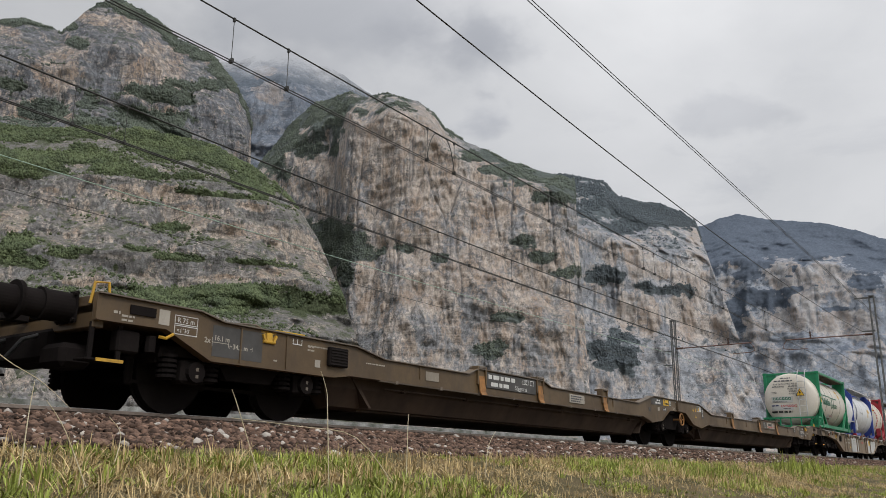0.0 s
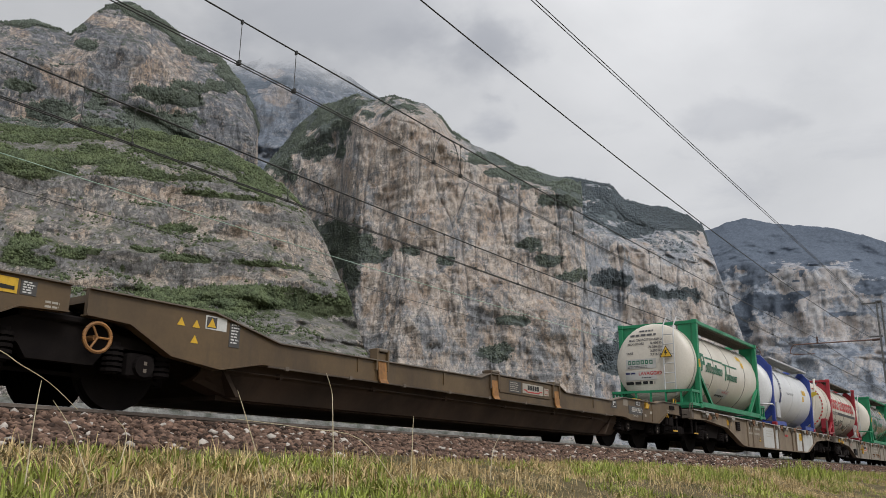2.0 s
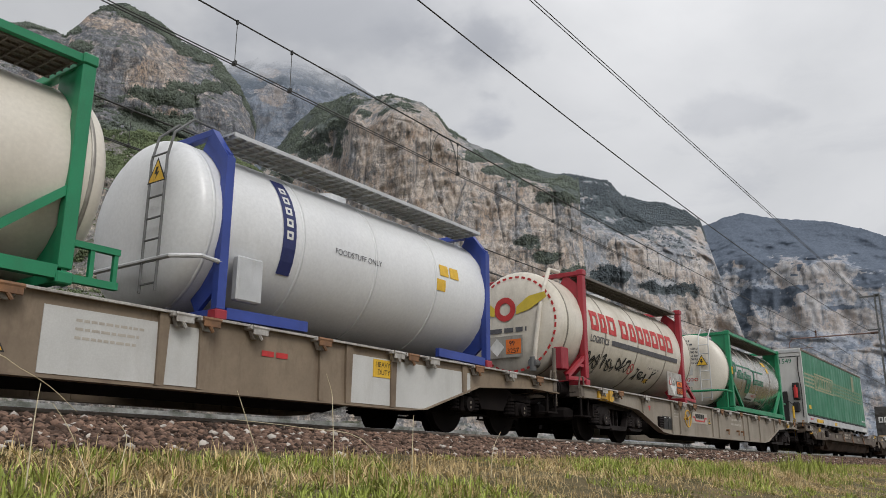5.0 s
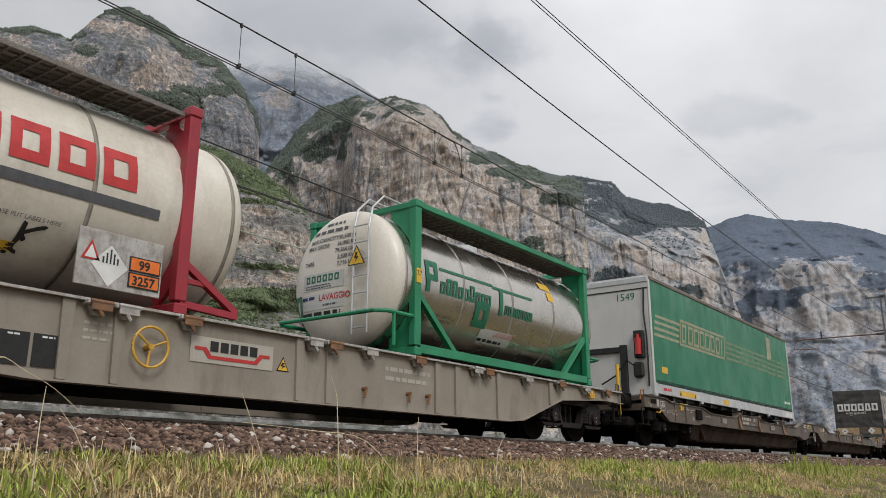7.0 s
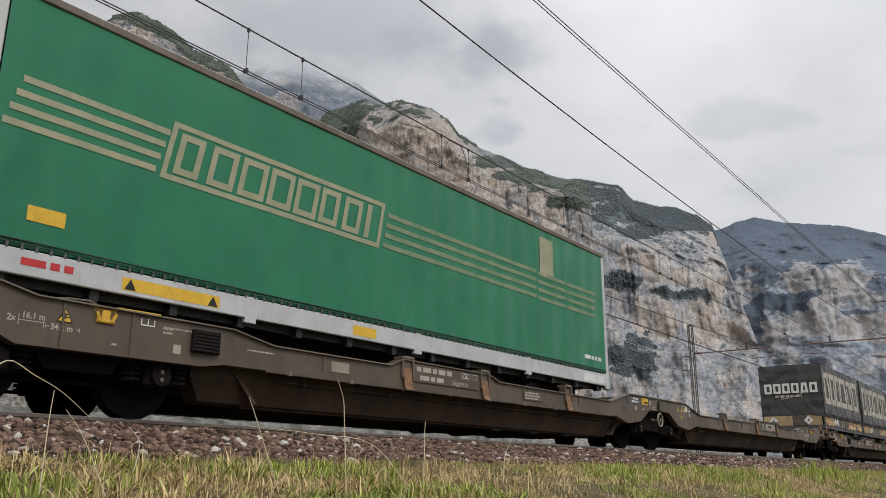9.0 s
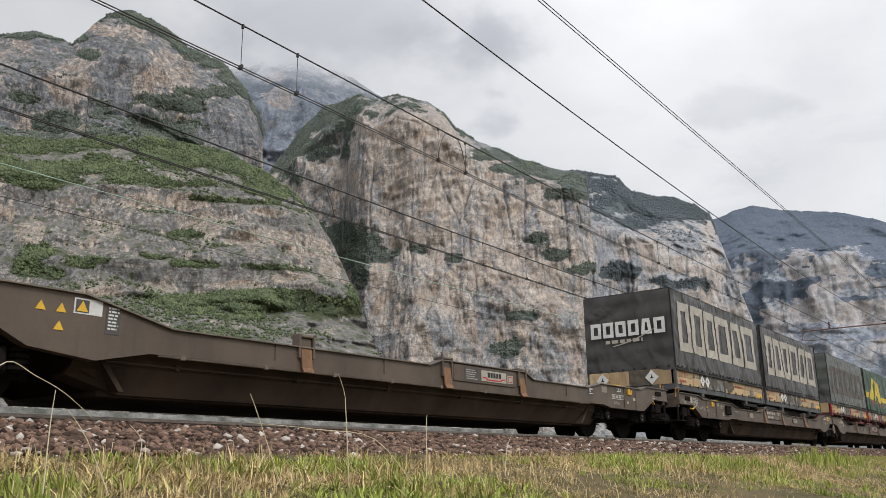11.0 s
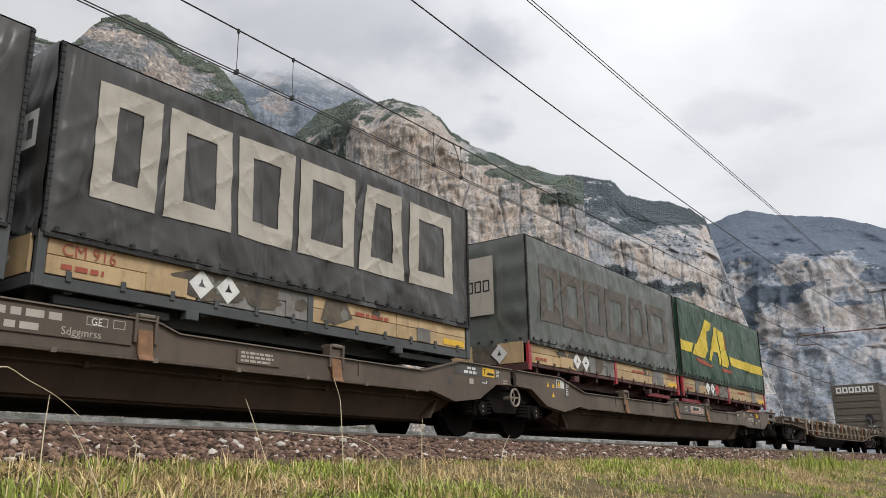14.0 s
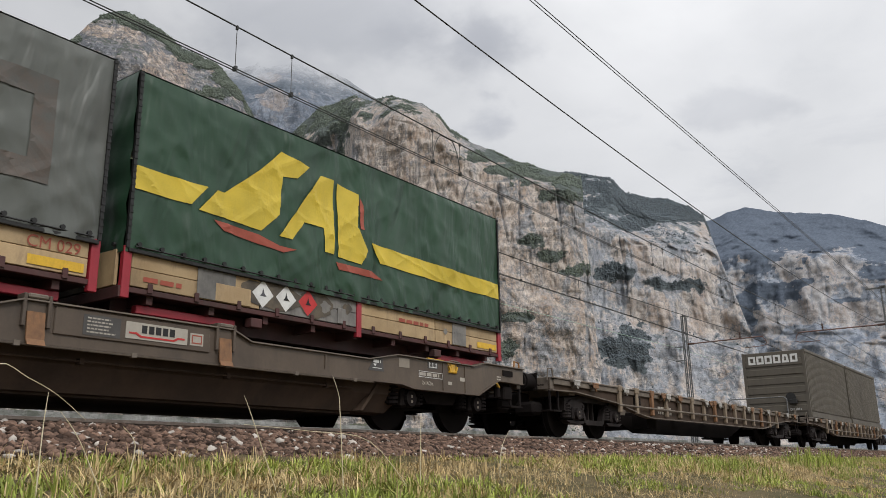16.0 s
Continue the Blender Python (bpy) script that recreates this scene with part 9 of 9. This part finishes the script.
def semi_trailer(name, label, at):
    """Curtain-sided semi-trailer standing in a pocket; x=0 at its front wall, z=0 at the bottom of the side rail."""
    t = thing(name, label, "semi-trailer", "", at)
    L, H, hw = 13.6, 3.04, 1.27
    part("front_wall", B(0, 0.09, -hw, hw, -0.02, H - 0.02, 0.03), PANEL, t, "pale grey front wall")
    part("front_cap", B(-0.02, 0.10, -hw, hw, H - 0.16, H, 0.02), ALU, t)
    for y in (-hw, hw):
        part("corner_pillar", B(-0.012, 0.085, y - 0.02, y + 0.02, -0.05, H, 0.015), PANEL, t)
    part("roof_strap", B(-0.014, 0.0, -hw + 0.02, hw - 0.02, H - 0.33, H - 0.30), INK, t, "thin black strap across the front wall")
    for k in range(2):
        part("rear_door", B(L - 0.08, L, -hw + 0.02 + k * 1.26, -hw + 1.26 + k * 1.26, 0, H - 0.05, 0.015), PANEL, t)
    part("rear_pillar", B(L - 0.10, L + 0.02, -hw - 0.01, -hw + 0.08, -0.05, H), ALU, t)
    part("rear_pillar", B(L - 0.10, L + 0.02, hw - 0.08, hw + 0.01, -0.05, H), ALU, t)
    part("roof", B(0, L, -hw, hw, H - 0.03, H + 0.03, 0.01), PANEL, t)
    part("floor", B(0.05, L - 0.05, -hw + 0.05, hw - 0.05, 0.1, 0.22), DUSTY, t)
    for s in (-1, 1):
        part("curtain", rippled(bmesh.new(), 0.1, L - 0.08, 0.30, H - 0.04, s * (hw + 0.005), 0.014 * (1 if s < 0 else -1), 130, 14, 61 + s, 0.35), CURTAIN, t, "", True)
        part("roof_rail", B(0, L, s * hw - 0.03, s * hw + 0.035, H - 0.09, H + 0.01, 0.012), DUSTY if s < 0 else ALU, t, "brown dusty top rail")
        rail = part("side_rail", B(0.02, L, s * hw - 0.025, s * hw + 0.025, 0.02, 0.28, 0.01), ALU, t, "scuffed pale aluminium side rail")
        for k in range(5):
            x = 0.08 + k * 3.36
            part("joint_plate", B(x - 0.09, x + 0.09, s * hw - 0.03, s * hw + 0.035, -0.04, 0.29, 0.006), ALU, rail)
        bm = bmesh.new()
        for k in range(90):
            x = 0.25 + k * (L - 0.5) / 89
            box(bm, x - 0.012, x + 0.012, s * (hw + 0.02) - 0.012, s * (hw + 0.02) + 0.012, 0.27, 0.325)
        part("curtain_buckle", bm, GREY_INK, t, "row of dark curtain buckles")["kind"] = "stuff"
        part("curtain_hem", tube(bmesh.new(), [(0.15, s * (hw + 0.024), 0.362), (L - 0.12, s * (hw + 0.024), 0.362)], 0.009, 5), INK, t)
        part("curtain_hem", tube(bmesh.new(), [(0.15, s * (hw + 0.022), 0.325), (L - 0.12, s * (hw + 0.022), 0.325)], 0.006, 5), INK, t)
        bm = bmesh.new()
        for k in range(14):
            x = 0.4 + k * 0.98
            box(bm, x - 0.05, x + 0.05, s * (hw - 0.08) - 0.05, s * (hw - 0.08) + 0.05, -0.10, 0.02)
        box(bm, 0.1, L - 0.1, s * (hw - 0.16) - 0.03, s * (hw - 0.16) + 0.03, -0.06, 0.06)
        part("chassis_rail", bm, INK, t)
    part("chassis", B(0.3, L - 0.2, -0.55, 0.55, -0.35, 0.08), INK, t)
    for k in range(3):
        x = 9.55 + k * 1.31
        for s in (-1, 1):
            ob = part("wheel", rod(bmesh.new(), (0, s * 0.60, 0), (0, s * 0.96, 0), 0.50, 32), RUBBER, t, "black trailer tyre", False, pose(x, 0, -0.59))
            bm = rod(bmesh.new(), (0, s * 0.95, 0), (0, s * 0.965, 0), 0.29, 24)
            rod(bm, (0, s * 0.95, 0), (0, s * 0.985, 0), 0.11, 12)
            part("rim", bm, GALV, ob)
        part("axle", rod(bmesh.new(), (x, -0.62, -0.59), (x, 0.62, -0.59), 0.08, 10), INK, t)
    # front fittings
    m = Matrix(((0, 1, 0, -0.008), (-1, 0, 0, 0), (0, 0, 1, 0), (0, 0, 0, 1)))
    words("1549", 0.20, SIGN_GREEN, t, m @ pose(0.35, 0, 2.45), "lettering")
    ex = part("extinguisher_box", B(-0.14, 0.0, -1.10, -0.84, 0.92, 1.62, 0.02), INK, t, "black case with a red fire extinguisher")
    bm = rod(bmesh.new(), (-0.16, -0.97, 1.0), (-0.16, -0.97, 1.42), 0.08, 14)
    rod(bm, (-0.16, -0.97, 1.42), (-0.16, -0.97, 1.52), 0.035, 10)
    part("extinguisher", bm, SIGN_RED, ex, "red extinguisher bottle")
    part("hose_box", B(-0.12, 0.0, -1.06, -0.78, 0.42, 0.82, 0.05), INK, t)
    for y in (0.62, -0.52):
        part("bracket_post", B(-0.10, 0.0, y - 0.09, y + 0.09, 0.0, 1.28, 0.01), INK, t, "black drilled steel post")
    part("bracket_bar", B(-0.08, 0.0, -0.52, 0.62, 1.10, 1.24, 0.01), INK, t)
    bm = tube(bmesh.new(), [(-0.03, -1.16, 0.2), (-0.05, -1.17, 1.4), (-0.04, -1.12, 2.1), (-0.03, -1.15, 2.7)], 0.02, 6)
    tube(bm, [(-0.05, -0.95, 0.6), (-0.10, -0.6, 0.9), (-0.12, -0.3, 0.5), (-0.1, 0.1, 0.3)], 0.02, 6)
    part("cable", bm, INK, t)
    put_print(quad(bmesh.new(), -0.98, -0.82, 1.68, 1.80), LEMON, t, m, "label_patch")
    # printed bands, plain blocks, plates
    y = -hw - 0.005
    def lay(bm, mat, nm, lab=""):
        fit_print(bm, 0, 0, y, 0.014, 60, 0.35, 0.007, (0.1, L - 0.08), (0.30, H - 0.04))
        return part(nm, bm, mat, t, lab)
    for k in range(4):
        z = 1.50 + k * 0.165
        for a, b, dz in ((0.18 + k * 0.05, 1.92 + k * 0.05, 0), (5.92 + k * 0.03, 10.55, 0), (10.62, 11.75, -0.02), (11.80, 13.1, -0.02)):
            lay(quad(bmesh.new(), a, b, z + dz, z + dz + 0.075), STRIPE if b < 5 else FADED, "printed_stripe", "sand-coloured stripe printed on the curtain")
    lay(ring_shape(bmesh.new(), 1.98, 5.82, 1.46, 2.20, 0.07, 0.18), STRIPE, "brand_outline", "sand-coloured outline on the curtain")
    for k, w in enumerate((0.40, 0.46, 0.48, 0.48, 0.48, 0.42, 0.42, 0.12)):
        x = 2.14 + k * 0.475
        lay(block_shape(bmesh.new(), x, x + w * 0.88, 1.56, 2.09, 0.085, 0.0, 0.18), STRIPE, "brand_block", "plain sand-coloured block")
    lay(quad(bmesh.new(), 10.7, 11.25, 2.0, 2.80), STRIPE, "patch", "sand-coloured patch on the curtain")
    lay(quad(bmesh.new(), 0.55, 0.95, 0.58, 0.74), LEMON, "label_patch", "yellow label")
    for a, b in ((1.65, 2.95), (5.3, 5.8)):
        put_print(quad(bmesh.new(), a, b, 0.07, 0.21), LEMON, t, pose(0, -hw - 0.028, 0), "warning_strip", "yellow warning strip on the rail")
    for x in (1.75, 2.85):
        put_print(flat(bmesh.new(), [(x - 0.07, 0.08), (x + 0.07, 0.08), (x, 0.20)]), INK, t, pose(0, -hw - 0.031, 0), "warning_sign")
    put_print(lines(bmesh.new(), 0.55, 0.20, 1, 0.55, 0.075, 0.1, 2), SIGN_RED, t, pose(0, -hw - 0.028, 0), "brand_bar", "plain red blocks")
    lay(lines(bmesh.new(), 12.5, 0.62, 1, 0.8, 0.08, 0.1, 2), WHITE, "code_bars")
    put_print(quad(bmesh.new(), 12.4, 13.3, 0.06, 0.22), WHITE, t, pose(0, -hw - 0.028, 0), "reflector_strip")
    return t


def handrail(parent, x, y0, y1):
    bm = tube(bmesh.new(), [(x, y0, 1.1), (x, y0, 1.72), (x, y0 + 0.1, 1.82), (x, y1 - 0.1, 1.82), (x, y1, 1.72), (x, y1, 1.1)], 0.022, 7)
    return part("end_rail", bm, GALV, parent, "bent tubular end rail")


def on_line(x, z=0.0):
    return pose(x, YC, z)


RIDERS = []


def ride(ob, x, z=0.0):
    RIDERS.append((ob, x, z))
    return ob


OLIVE_LABEL = "olive-brown twin pocket wagon, empty and dusty"
ride(pocket_wagon("pocket_wagon", OLIVE_LABEL, on_line(-98.5)), -98.5)
ride(pocket_wagon("pocket_wagon", "empty olive-brown twin pocket wagon with white stencil marks", on_line(-63.2)), -63.2)
ride(flat_wagon("container_wagon", "rusty beige container wagon under two tank containers", on_line(-28.0), 17.7, BEIGE_WARM, patched=True), -28.0)
ride(flat_wagon("container_wagon", "grey-beige container wagon with yellow brake wheel", on_line(-9.2)), -9.2)
ride(pocket_wagon("pocket_wagon", "olive-brown twin pocket wagon carrying a green semi-trailer", on_line(10.55), marks=2), 10.55)
ride(pocket_wagon("pocket_wagon", "olive-brown twin pocket wagon under four swap bodies", on_line(45.5), marks=2), 45.5)
w5 = ride(flat_wagon("container_wagon", "empty dusty brown container flat wagon", on_line(80.7), 19.0, DUSTY, 0.5, True), 80.7)
handrail(w5, 18.7, -1.1, 1.1)
ride(flat_wagon("container_wagon", "dusty brown container wagon under ribbed bodies", on_line(101.2), 19.0, DUSTY, 0.5, True), 101.2)
DECK = 1.13
ride(tank_container("tank_container", "cream-white tank in an emerald green frame with ladder", on_line(-26.79, DECK + 0.1), TANK, GREEN, "green"), -26.79, DECK + 0.1)
ride(tank_container("tank_container", "cool white tank in a royal blue end-frame", on_line(-18.70, DECK), TANK_BLUE, BLUE, "blue"), -18.70, DECK + 0.02)
ride(tank_container("tank_container", "stained cream tank in a wine-red frame with graffiti", on_line(-8.65, DECK), TANK_DIRTY, RED, "red"), -8.65, DECK + 0.02)
ride(tank_container("tank_container", "stainless steel tank with white end in a green frame", on_line(1.90, DECK), STAINLESS, GREEN, "steel", TANK), 1.90, DECK + 0.04)
ride(semi_trailer("semi_trailer", "green curtain-sided semi-trailer with sand-coloured stripes", on_line(11.5, 1.25)), 11.5, 1.25)
ride(swap_body("swap_body", "charcoal tarpaulin swap body with cream blocks", on_line(45.70, 1.27), TARP, "dark", 3), 45.70, 1.27)
ride(swap_body("swap_body", "charcoal tarpaulin swap body with faded cream blocks", on_line(53.75, 1.27), TARP, "dark2", 8, None, 7.6), 53.75, 1.27)
ride(swap_body("swap_body", "grey-green tarpaulin swap body with worn brown blocks", on_line(63.35, 1.27), TARP_GREY, "grey", 14, RED, 7.75), 63.35, 1.27)
ride(swap_body("swap_body", "bottle-green tarpaulin swap body with golden ribbon", on_line(71.40, 1.27), TARP_GREEN, "sae", 21, RED, 7.66), 71.40, 1.27)
ride(van_body("swap_body", "brown ribbed steel swap body with white blocks", on_line(102.4, 1.17)), 102.4, 1.17)
ride(van_body("swap_body", "brown ribbed steel swap body further back", on_line(110.5, 1.17)), 110.5, 1.17)


def travelled(t):
    """Metres that the train has gone since the middle of the clip."""
    u = t - 8.0
    return 8.3233 * u - 0.02331 * u * u / 2 + 0.007182 * u ** 3 / 6


def motions():
    times = [k * 0.5 for k in range(33)]
    for ob, x, z in RIDERS:
        walk(ob, [(t, pose(x - travelled(t), YC, z)) for t in times])
    for ws, x in WHEELS:
        walk(ws, [(k / 15, pose(x, 0, 0.46) @ Matrix.Rotation(-travelled(k / 15) / 0.46, 4, "Y")) for k in range(241)])


motions()
